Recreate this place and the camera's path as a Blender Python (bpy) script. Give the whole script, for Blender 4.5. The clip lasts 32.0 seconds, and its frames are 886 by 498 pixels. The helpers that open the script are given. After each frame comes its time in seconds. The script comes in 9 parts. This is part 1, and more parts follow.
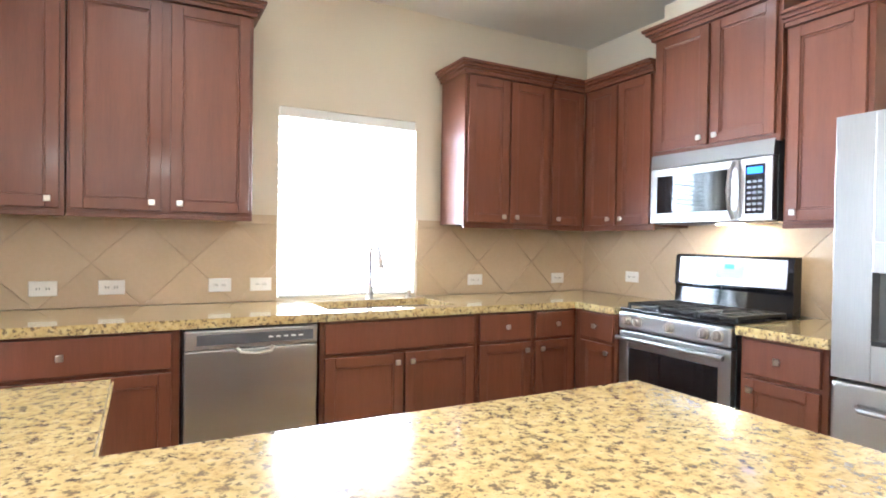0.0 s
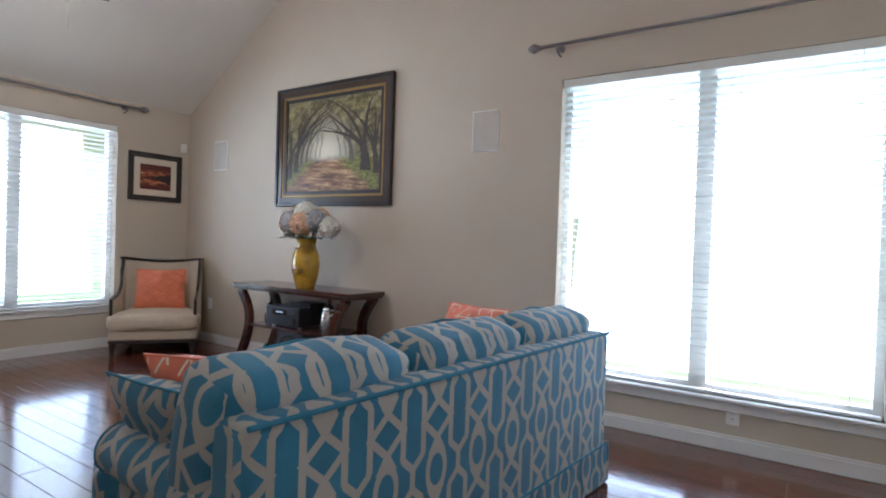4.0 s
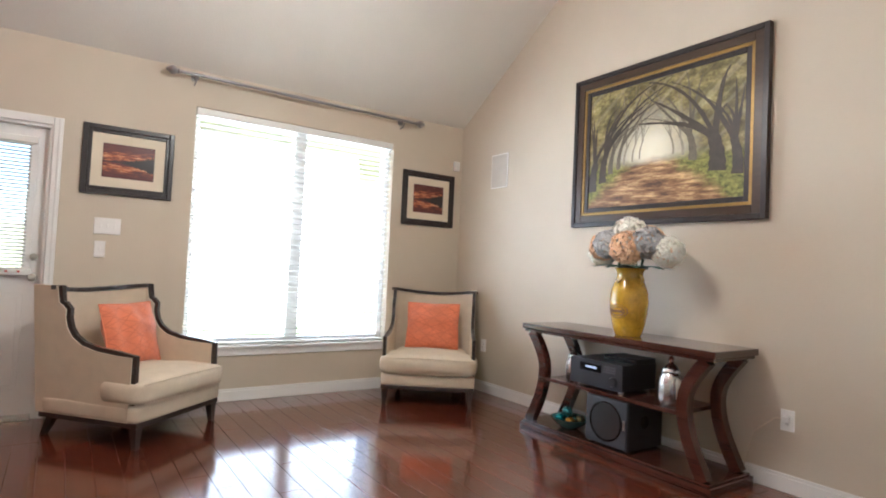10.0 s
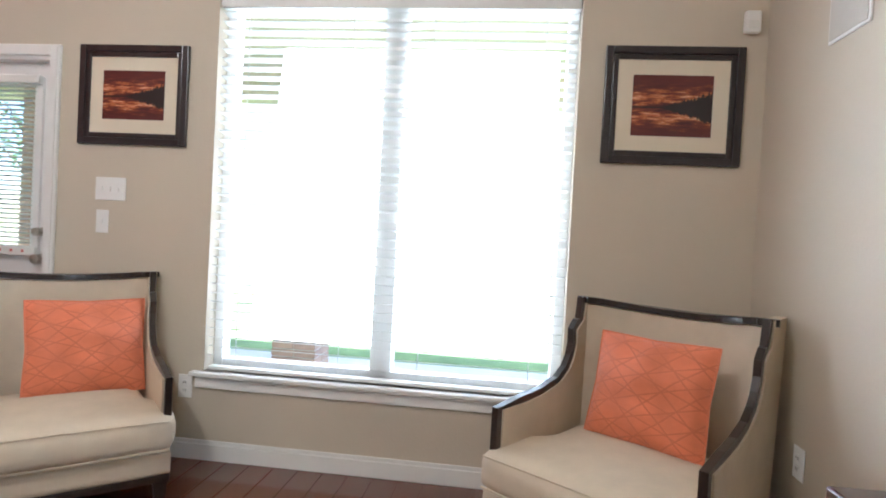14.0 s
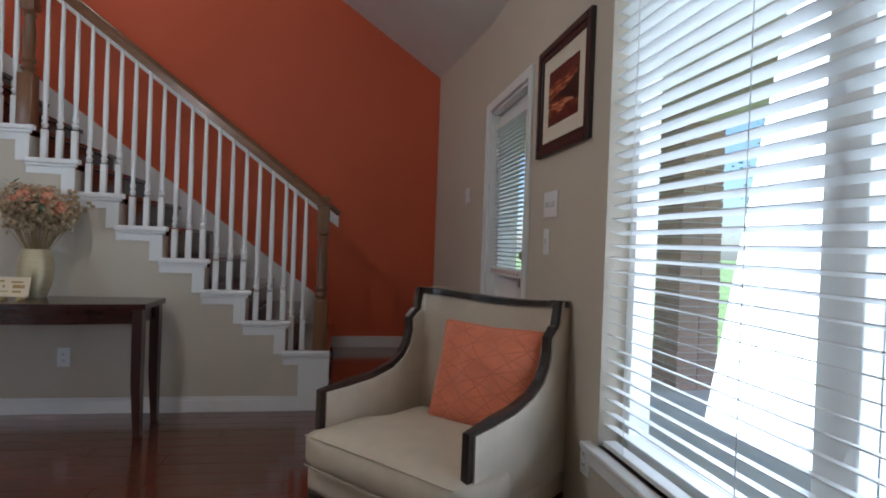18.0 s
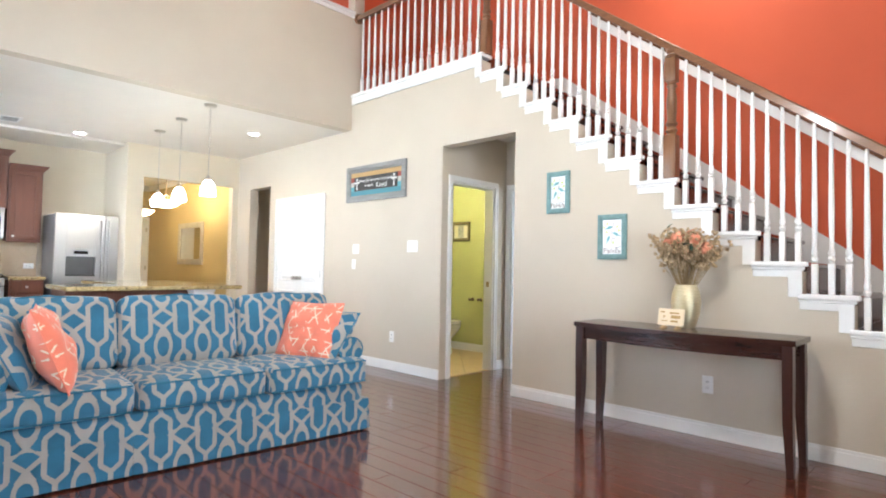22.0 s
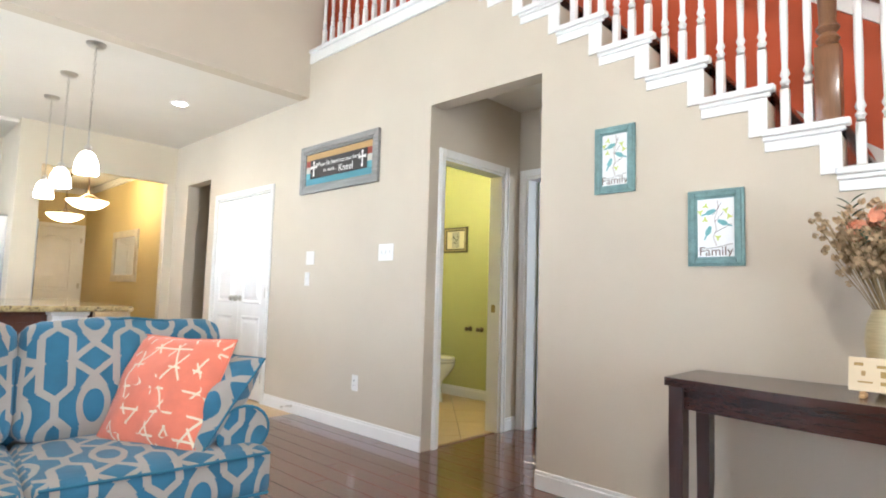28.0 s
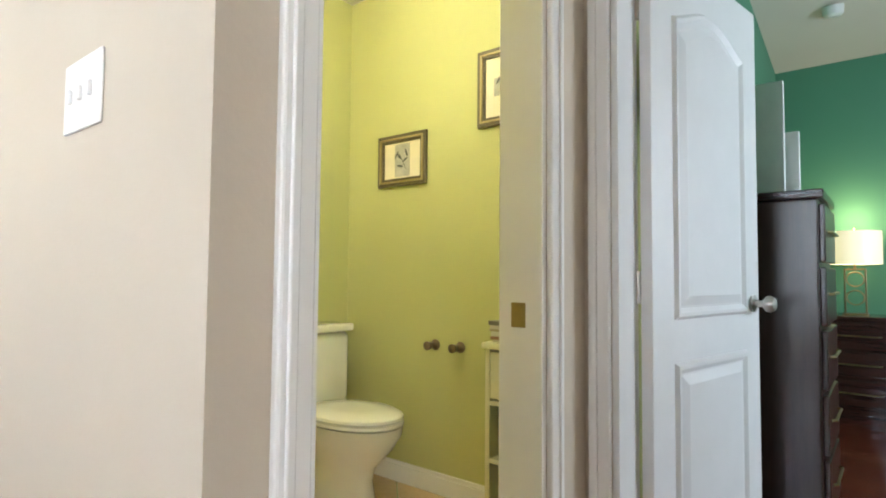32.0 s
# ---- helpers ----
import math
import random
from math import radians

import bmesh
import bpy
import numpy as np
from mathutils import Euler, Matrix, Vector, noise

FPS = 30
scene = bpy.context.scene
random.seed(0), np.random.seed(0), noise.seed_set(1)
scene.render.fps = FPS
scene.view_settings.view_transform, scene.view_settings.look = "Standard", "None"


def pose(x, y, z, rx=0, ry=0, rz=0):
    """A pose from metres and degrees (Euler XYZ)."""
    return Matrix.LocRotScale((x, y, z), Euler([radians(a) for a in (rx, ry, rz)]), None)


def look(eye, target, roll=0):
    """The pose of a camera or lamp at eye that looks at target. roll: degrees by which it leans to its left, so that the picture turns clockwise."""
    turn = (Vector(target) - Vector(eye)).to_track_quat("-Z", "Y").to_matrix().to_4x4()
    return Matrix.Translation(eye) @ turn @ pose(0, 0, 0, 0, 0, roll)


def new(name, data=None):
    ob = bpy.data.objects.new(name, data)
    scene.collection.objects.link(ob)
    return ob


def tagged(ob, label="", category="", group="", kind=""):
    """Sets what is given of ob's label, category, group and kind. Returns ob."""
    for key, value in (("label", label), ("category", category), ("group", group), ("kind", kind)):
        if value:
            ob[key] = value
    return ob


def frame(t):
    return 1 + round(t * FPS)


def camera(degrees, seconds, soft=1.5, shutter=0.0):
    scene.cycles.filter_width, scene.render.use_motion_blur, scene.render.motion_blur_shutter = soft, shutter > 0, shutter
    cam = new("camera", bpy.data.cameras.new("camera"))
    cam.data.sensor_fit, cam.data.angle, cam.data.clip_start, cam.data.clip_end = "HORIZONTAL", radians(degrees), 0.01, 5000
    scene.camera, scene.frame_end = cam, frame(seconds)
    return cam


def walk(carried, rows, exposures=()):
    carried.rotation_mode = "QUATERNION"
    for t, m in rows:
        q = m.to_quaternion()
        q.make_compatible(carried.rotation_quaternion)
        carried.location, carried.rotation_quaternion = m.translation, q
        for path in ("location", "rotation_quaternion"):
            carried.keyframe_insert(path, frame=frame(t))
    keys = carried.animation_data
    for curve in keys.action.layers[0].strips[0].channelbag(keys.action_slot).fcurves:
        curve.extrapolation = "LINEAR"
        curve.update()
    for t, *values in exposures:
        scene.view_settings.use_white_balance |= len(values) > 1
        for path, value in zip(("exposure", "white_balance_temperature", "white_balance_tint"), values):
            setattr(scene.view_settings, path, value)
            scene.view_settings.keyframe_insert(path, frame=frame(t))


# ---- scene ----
import functools

cam = camera(76.6, 32.0, soft=1.9)
PATH = [
    (0, (7.728, 1.175, 1.279), (8.667, 2.94, 1.251), 0.9),
    (0.5, (7.645, 1.047, 1.325), (8.322, 2.928, 1.269), 1.4),
    (1, (7.483, 0.934, 1.216), (7.77, 2.913, 1.213), 0.9),
    (1.5, (7.32, 0.772, 1.233), (7.409, 2.77, 1.222), 0.9),
    (2, (7.263, 0.657, 1.264), (7.257, 2.657, 1.229), 0.8),
    (2.5, (7.014, 0.54, 1.24), (6.785, 2.527, 1.208), 1.1),
    (3, (6.834, 0.499, 1.305), (6.16, 2.38, 1.223), 1.1),
    (3.5, (6.573, 0.58, 1.271), (5.619, 2.337, 1.209), 1.4),
    (5.5, (5.722, 1.093, 1.22), (4.288, 2.487, 1.241), 2.8),
    (6, (5.702, 1.05, 1.215), (4.115, 2.266, 1.249), 3.0),
    (6.5, (5.708, 1.047, 1.216), (3.998, 2.082, 1.261), 3.1),
    (7, (5.715, 1.168, 1.174), (3.881, 1.962, 1.228), 3.4),
    (7.5, (5.708, 1.231, 1.203), (3.781, 1.767, 1.235), 3.4),
    (8, (5.683, 1.261, 1.206), (3.721, 1.647, 1.23), 3.5),
    (8.5, (5.564, 1.279, 1.229), (3.607, 1.691, 1.258), 3.5),
    (9, (5.367, 1.176, 1.176), (3.498, 1.883, 1.245), 3.3),
    (9.5, (5.071, 1.11, 1.163), (3.319, 2.072, 1.238), 3.0),
    (10, (4.792, 1.187, 1.161), (3.138, 2.31, 1.233), 2.7),
    (10.5, (4.47, 1.397, 1.16), (2.969, 2.717, 1.239), 2.4),
    (11, (4.199, 1.684, 1.111), (2.835, 3.143, 1.207), 2.4),
    (11.5, (4.003, 2.049, 1.119), (2.634, 3.504, 1.204), 2.1),
    (12, (3.785, 2.439, 1.152), (2.392, 3.872, 1.228), 1.9),
    (12.5, (3.509, 2.775, 1.159), (2.005, 4.092, 1.221), 1.9),
    (13, (3.199, 3.064, 1.135), (1.425, 3.987, 1.191), 2.7),
    (13.5, (2.903, 3.259, 1.12), (0.961, 3.732, 1.163), 3.0),
    (14, (2.697, 3.523, 1.201), (0.711, 3.29, 1.16), 3.1),
    (14.5, (2.374, 3.618, 1.153), (0.481, 2.974, 1.122), 3.1),
    (15, (2.063, 3.656, 1.173), (0.317, 2.681, 1.13), 2.7),
    (15.5, (1.731, 3.661, 1.191), (0.206, 2.368, 1.14), 2.3),
    (17.5, (0.869, 3.781, 1.135), (0.285, 1.869, 1.118), 2.6),
    (18, (0.919, 3.897, 1.158), (0.577, 1.927, 1.143), 2.1),
    (18.5, (0.987, 3.948, 1.175), (0.812, 1.955, 1.173), 2.0),
    (19, (1.007, 3.943, 1.169), (1.025, 1.943, 1.193), 1.9),
    (19.5, (1.029, 3.927, 1.163), (1.333, 1.951, 1.193), 1.7),
    (20, (1.033, 3.945, 1.153), (1.572, 2.02, 1.193), 1.4),
    (20.5, (1.076, 3.935, 1.095), (1.845, 2.09, 1.165), 1.4),
    (21, (1.123, 3.959, 1.145), (2.126, 2.229, 1.198), 1.0),
    (21.5, (1.199, 3.972, 1.12), (2.416, 2.386, 1.19), 1.1),
    (22, (1.264, 4.073, 1.122), (2.655, 2.638, 1.192), 1.1),
    (22.5, (1.282, 4.127, 1.107), (2.822, 2.854, 1.186), 1.3),
    (23, (1.257, 4.111, 1.221), (2.896, 2.965, 1.277), 0.3),
    (23.5, (1.244, 3.999, 1.291), (2.908, 2.908, 1.49), 0.5),
    (24, (1.237, 4.05, 1.324), (2.857, 2.969, 1.782), 0.6),
    (24.5, (1.224, 4.063, 1.354), (2.764, 2.957, 1.99), 0.9),
    (26.5, (1.745, 3.469, 1.142), (3.096, 2.109, 1.711), 1.8),
    (27, (1.976, 3.196, 1.092), (3.364, 1.815, 1.503), 2.1),
    (27.5, (2.222, 2.993, 1.055), (3.597, 1.568, 1.333), 1.8),
    (28, (2.513, 2.707, 1.053), (3.887, 1.262, 1.216), 1.7),
    (28.5, (2.818, 2.446, 1.051), (4.172, 0.977, 1.153), 1.6),
    (29, (3.107, 2.243, 1.049), (4.418, 0.734, 1.123), 1.5),
    (29.5, (3.395, 1.943, 1.055), (4.708, 0.435, 1.116), 1.4),
    (30, (3.717, 1.648, 1.052), (5.021, 0.133, 1.115), 1.4),
    (30.5, (3.954, 1.344, 1.03), (5.209, -0.212, 1.102), 1.1),
    (31, (4.169, 1.027, 1.056), (5.426, -0.527, 1.134), 0.9),
    (31.5, (4.399, 0.698, 1.053), (5.646, -0.864, 1.141), 1.1),
    (32, (4.59, 0.351, 1.05), (5.846, -1.204, 1.143), 0.5),
]
EXPOSURES = [(t, e, k, 10) for t, e, k in ((0, 3.05, 5200), (2, 2.55, 4950), (3, 1.9, 4850), (3.5, 1.55, 4900), (5.5, 0.35, 5350), (6.5, 0.65, 5350), (7.5, 1.3, 5400), (8.5, 1.9, 5450), (11, 1.9, 5500), (13, 2.15, 5450),
             (14.2, 1.7, 5250), (14.8, 1.6, 5200), (15.5, 1.5, 5200), (17.5, 0.35, 5150), (19, 0.95, 5250), (20.5, 1.8, 5400), (22, 2.2, 5450), (24, 2.05, 5450), (28, 2.05, 5550), (30, 1.95, 5650), (32, 2.15, 5650))]
walk(cam, [(t, look(eye, target, roll)) for t, eye, target, roll in PATH], EXPOSURES)

# ---- world, sun and large lights ----
world = bpy.data.worlds.new("world")
scene.world = world
world.use_nodes = True
wn = world.node_tree
sky = wn.nodes.new("ShaderNodeTexSky")
sky.sky_type, sky.sun_disc = "NISHITA", False
sky.sun_elevation, sky.sun_rotation = radians(55), radians(-20)
wn.nodes["Background"].inputs["Strength"].default_value = 0.15
wn.links.new(sky.outputs[0], wn.nodes["Background"].inputs["Color"])


def lamp(name, kind, m, energy, color=(1, 1, 1), **more):
    data = bpy.data.lights.new(name, kind)
    data.energy, data.color = energy, color
    if "size" in more:
        data.size = more["size"]
    if "size_y" in more:
        data.shape, data.size_y = "RECTANGLE", more["size_y"]
    if "radius" in more:
        data.shadow_soft_size = more["radius"]
    if "spot" in more:
        data.spot_size, data.spot_blend = radians(more["spot"]), 0.6
    if "angle" in more:
        data.angle = radians(more["angle"])
    ob = new(name, data)
    ob.matrix_world = m
    return ob


WARM, DAY = (1.0, 0.83, 0.62), (0.95, 0.98, 1.0)
lamp("sun", "SUN", look((6, 8, 20), (0, 3, 0)), 5.0, (1.0, 0.95, 0.86), angle=0.6)
# daylight of the sky in the openings
lamp("sky_light_side_window", "AREA", look((5.68, 4.98, 1.40), (5.68, 0, 2.3)), 25, DAY, size=1.9, size_y=2.0)
lamp("sky_light_sink_window", "AREA", look((8.86, 4.86, 1.5), (8.86, 0, 1.2)), 20, DAY, size=0.9, size_y=1.15)
lamp("sky_light_back_window", "AREA", look((-0.55, 2.91, 1.45), (2.5, 2.91, 2.0)), 27, DAY, size=1.7, size_y=1.8)
lamp("sky_light_loft_window", "AREA", look((8.25, 4.68, 4.30), (8.25, 0, 5.3)), 13, DAY, size=1.3, size_y=1.0)

# ---- materials ----
def nodes_of(name):
    m = bpy.data.materials.new(name)
    m.use_nodes = True
    t = m.node_tree
    return m, t, t.nodes["Principled BSDF"]


def add(t, kind, **inputs):
    n = t.nodes.new("ShaderNode" + kind)
    for k, v in inputs.items():
        n.inputs[k.replace("_", " ")].default_value = v
    return n


def coords(t, scale=(1, 1, 1), kind="Object", turn=0.0):
    tc, mp = add(t, "TexCoord"), add(t, "Mapping")
    mp.inputs["Scale"].default_value = scale
    mp.inputs["Rotation"].default_value = (0, 0, turn)
    t.links.new(tc.outputs[kind], mp.inputs["Vector"])
    return mp.outputs["Vector"]


def ramp(t, fac, stops):
    r = add(t, "ValToRGB")
    e = r.color_ramp.elements
    while len(e) < len(stops):
        e.new(0.5)
    for el, (pos, col) in zip(e, stops):
        el.position, el.color = pos, (*col, 1)
    t.links.new(fac, r.inputs["Fac"])
    return r.outputs["Color"]


def mix(t, fac, a, b, kind="MIX"):
    m = add(t, "MixRGB")
    m.blend_type = kind
    for v, s in ((fac, "Fac"), (a, "Color1"), (b, "Color2")):
        if hasattr(v, "is_linked"):
            t.links.new(v, m.inputs[s])
        else:
            m.inputs[s].default_value = v if s == "Fac" else (*v, 1)
    return m.outputs["Color"]


def noise_fac(t, vec, scale, detail=4.0, rough=0.55):
    n = add(t, "TexNoise", Scale=scale, Detail=detail, Roughness=rough)
    t.links.new(vec, n.inputs["Vector"])
    return n.outputs["Fac"]


def bump(t, p, height, strength=0.2, distance=0.005):
    b = add(t, "Bump", Strength=strength, Distance=distance)
    t.links.new(height, b.inputs["Height"])
    t.links.new(b.outputs["Normal"], p.inputs["Normal"])


def plain(name, color, rough=0.6, metal=0.0, vary=0.08, scale=6.0, grain=120.0, relief=0.1, stretch=(1, 1, 1), coat=0.0, island=False):
    """A paint, plastic, metal or cloth: colour with slow and fine variation, and fine relief."""
    m, t, p = nodes_of(name)
    v = coords(t, stretch)
    slow, fine = noise_fac(t, v, scale), noise_fac(t, v, grain, 3)
    dark, light = tuple(c * (1 - vary) for c in color), tuple(min(1, c * (1 + vary)) for c in color)
    col = ramp(t, slow, ((0.3, dark), (0.7, light)))
    col = mix(t, 0.25 * min(1, vary * 6), col, ramp(t, fine, ((0.35, dark), (0.65, light))))
    if island:
        info = add(t, "ObjectInfo")
        col = mix(t, 0.35, col, ramp(t, info.outputs["Random"], ((0.0, dark), (1.0, light))))
    t.links.new(col, p.inputs["Base Color"])
    p.inputs["Roughness"].default_value, p.inputs["Metallic"].default_value = rough, metal
    p.inputs["Coat Weight"].default_value = coat
    p.inputs["Coat Roughness"].default_value = 0.08
    if relief:
        bump(t, p, fine, relief, 0.002)
    return m


def wood(name, dark, light, rough=0.3, axis=0, coat=0.3, scale=3.0, per_object=0.0, vary=1.0):
    """Stained wood, its grain along an axis of the object."""
    m, t, p = nodes_of(name)
    s = [14.0, 14.0, 14.0]
    s[axis] = 1.0
    v = coords(t, tuple(s))
    if per_object:
        info, comb, addv = add(t, "ObjectInfo"), add(t, "CombineXYZ"), add(t, "VectorMath")
        mul = add(t, "Math")
        mul.operation = "MULTIPLY"
        mul.inputs[1].default_value = 37.0
        t.links.new(info.outputs["Random"], mul.inputs[0])
        for k in "XYZ":
            t.links.new(mul.outputs[0], comb.inputs[k])
        t.links.new(v, addv.inputs[0])
        t.links.new(comb.outputs[0], addv.inputs[1])
        v = addv.outputs[0]
    n = noise_fac(t, v, scale, 7, 0.62)
    fine = noise_fac(t, v, scale * 9, 4)
    col = ramp(t, n, ((0.28, dark), (0.72, light)))
    col = mix(t, 0.3 * vary, col, ramp(t, fine, ((0.35, dark), (0.65, light))))
    if per_object:
        info2 = add(t, "ObjectInfo")
        mid = tuple((a + b) / 2 for a, b in zip(dark, light))
        tone = ramp(t, info2.outputs["Random"], ((0.0, tuple(c * 0.55 for c in mid)), (0.5, mid), (1.0, tuple(c * 1.5 for c in mid))))
        col = mix(t, per_object, col, tone)
    t.links.new(col, p.inputs["Base Color"])
    p.inputs["Roughness"].default_value = rough
    p.inputs["Coat Weight"].default_value, p.inputs["Coat Roughness"].default_value = coat, 0.12
    bump(t, p, fine, 0.06, 0.001)
    return m


def glow(name, color, strength, base=(0.9, 0.9, 0.9), rough=0.3):
    m, t, p = nodes_of(name)
    p.inputs["Base Color"].default_value = (*base, 1)
    p.inputs["Emission Color"].default_value = (*color, 1)
    p.inputs["Emission Strength"].default_value = strength
    p.inputs["Roughness"].default_value = rough
    return m


def wall_paint(name, color, relief=0.25):
    m, t, p = nodes_of(name)
    v = coords(t)
    slow, orange = noise_fac(t, v, 1.3, 3), noise_fac(t, v, 70, 3, 0.5)
    col = ramp(t, slow, ((0.3, tuple(c * 0.96 for c in color)), (0.7, tuple(min(1, c * 1.03) for c in color))))
    t.links.new(col, p.inputs["Base Color"])
    p.inputs["Roughness"].default_value = 0.62
    p.inputs["Specular IOR Level"].default_value = 0.35
    bump(t, p, orange, relief, 0.003)
    return m


def granite(name):
    m, t, p = nodes_of(name)
    v = coords(t)
    vo = add(t, "TexVoronoi", Scale=95.0)
    t.links.new(v, vo.inputs["Vector"])
    big, mid, fine = noise_fac(t, v, 7, 4), noise_fac(t, v, 32, 5, 0.65), noise_fac(t, v, 70, 3, 0.6)
    col = ramp(t, big, ((0.3, (0.38, 0.27, 0.10)), (0.7, (0.55, 0.43, 0.20))))
    col = mix(t, 0.45, col, ramp(t, mid, ((0.35, (0.30, 0.19, 0.065)), (0.55, (0.57, 0.45, 0.22)), (0.75, (0.68, 0.61, 0.43)))))
    spots = ramp(t, fine, ((0.37, (1, 1, 1)), (0.47, (0, 0, 0))))
    col = mix(t, spots, col, (0.15, 0.115, 0.07))
    spots2 = ramp(t, mid, ((0.34, (1, 1, 1)), (0.43, (0, 0, 0))))
    col = mix(t, spots2, col, (0.16, 0.115, 0.07))
    t.links.new(col, p.inputs["Base Color"])
    p.inputs["Roughness"].default_value = 0.15
    p.inputs["Coat Weight"].default_value, p.inputs["Coat Roughness"].default_value = 0.6, 0.03
    return m


def steel(name, axis=2, color=(0.43, 0.425, 0.415), rough=0.32):
    m, t, p = nodes_of(name)
    s = [60.0, 60.0, 60.0]
    s[axis] = 1.5
    v = coords(t, tuple(s))
    n = noise_fac(t, v, 6, 4)
    t.links.new(ramp(t, n, ((0.3, tuple(c * 0.9 for c in color)), (0.7, color))), p.inputs["Base Color"])
    r = add(t, "MapRange")
    r.inputs["To Min"].default_value, r.inputs["To Max"].default_value = rough - 0.06, rough + 0.08
    t.links.new(n, r.inputs["Value"])
    t.links.new(r.outputs[0], p.inputs["Roughness"])
    p.inputs["Metallic"].default_value = 1.0
    return m


def tile_stone(name, light, dark, rough=0.35, per_object=0.5):
    m, t, p = nodes_of(name)
    v = coords(t)
    a, b = noise_fac(t, v, 5, 6, 0.6), noise_fac(t, v, 40, 4)
    col = ramp(t, a, ((0.25, dark), (0.75, light)))
    col = mix(t, 0.3, col, ramp(t, b, ((0.3, dark), (0.7, light))))
    info = add(t, "ObjectInfo")
    col = mix(t, per_object * 0.5, col, ramp(t, info.outputs["Random"], ((0, dark), (1, light))))
    t.links.new(col, p.inputs["Base Color"])
    p.inputs["Roughness"].default_value = rough
    bump(t, p, b, 0.08, 0.002)
    return m


def math_op(t, kind, a, b=None):
    """One arithmetic node on sockets or numbers."""
    n = add(t, "Math")
    n.operation = kind
    for i, q in enumerate((a, b)):
        if q is not None:
            if hasattr(q, "is_linked"):
                t.links.new(q, n.inputs[i])
            else:
                n.inputs[i].default_value = q
    return n.outputs[0]


def trellis_cloth(name, ground, line, pu=0.235, pv=0.335, width=0.0122):
    """Woven cloth with an ogee trellis of pale bands, laid out in the mesh's UV in metres."""
    m, t, p = nodes_of(name)
    uv, sep = add(t, "TexCoord"), add(t, "SeparateXYZ")
    t.links.new(uv.outputs["UV"], sep.inputs[0])

    op = functools.partial(math_op, t)

    def fold(src, period):
        return op("ABSOLUTE", op("MULTIPLY", op("SUBTRACT", op("FRACT", op("DIVIDE", src, period)), 0.5), period))

    ax, ay = fold(sep.outputs["X"], pu), fold(sep.outputs["Y"], pv)

    def within(q, lo, hi):
        return op("MULTIPLY", op("GREATER_THAN", q, lo), op("LESS_THAN", q, hi))

    def stripe(d, half):
        return op("LESS_THAN", op("ABSOLUTE", d), half)

    rx, ry = pu * 0.187, pv * 0.203
    knot = ry * 1.55
    r = op("SQRT", op("ADD", op("POWER", op("DIVIDE", ax, rx), 2), op("POWER", op("DIVIDE", ay, ry), 2)))
    ring = stripe(op("SUBTRACT", r, 1.0), width / (rx * 1.2))
    inner = op("MULTIPLY", stripe(op("SUBTRACT", ax, op("MULTIPLY", op("SUBTRACT", knot, ay), 0.65)), width * 1.15), within(ay, ry * 0.85, knot))
    outer = op("MULTIPLY", stripe(op("SUBTRACT", ax, op("MULTIPLY", op("SUBTRACT", ay, knot), 1.15)), width * 1.45), op("GREATER_THAN", ay, knot))
    cross = op("MAXIMUM", inner, outer)
    stem = op("MULTIPLY", stripe(op("SUBTRACT", ax, pu * 0.30), width), op("GREATER_THAN", ay, ry * 1.05))
    eave = op("SUBTRACT", ry * 1.05, op("MULTIPLY", op("SUBTRACT", ax, pu * 0.30), 0.863))
    roof = op("MULTIPLY", stripe(op("SUBTRACT", ay, eave), width * 1.3), op("GREATER_THAN", ax, pu * 0.27))
    post = op("MULTIPLY", stripe(op("SUBTRACT", ax, pu * 0.5), width), op("LESS_THAN", ay, ry * 0.46))
    fac = op("MAXIMUM", op("MAXIMUM", ring, cross), op("MAXIMUM", stem, op("MAXIMUM", roof, post)))
    v = coords(t, kind="UV")
    weave, soft = noise_fac(t, v, 500, 2), noise_fac(t, v, 7, 3)
    base = ramp(t, soft, ((0.3, tuple(c * 0.85 for c in ground)), (0.7, tuple(c * 1.15 for c in ground))))
    pale = ramp(t, soft, ((0.3, tuple(c * 0.9 for c in line)), (0.7, line)))
    t.links.new(mix(t, fac, base, pale), p.inputs["Base Color"])
    p.inputs["Roughness"].default_value = 0.85
    p.inputs["Sheen Weight"].default_value = 0.2
    bump(t, p, weave, 0.35, 0.002)
    return m


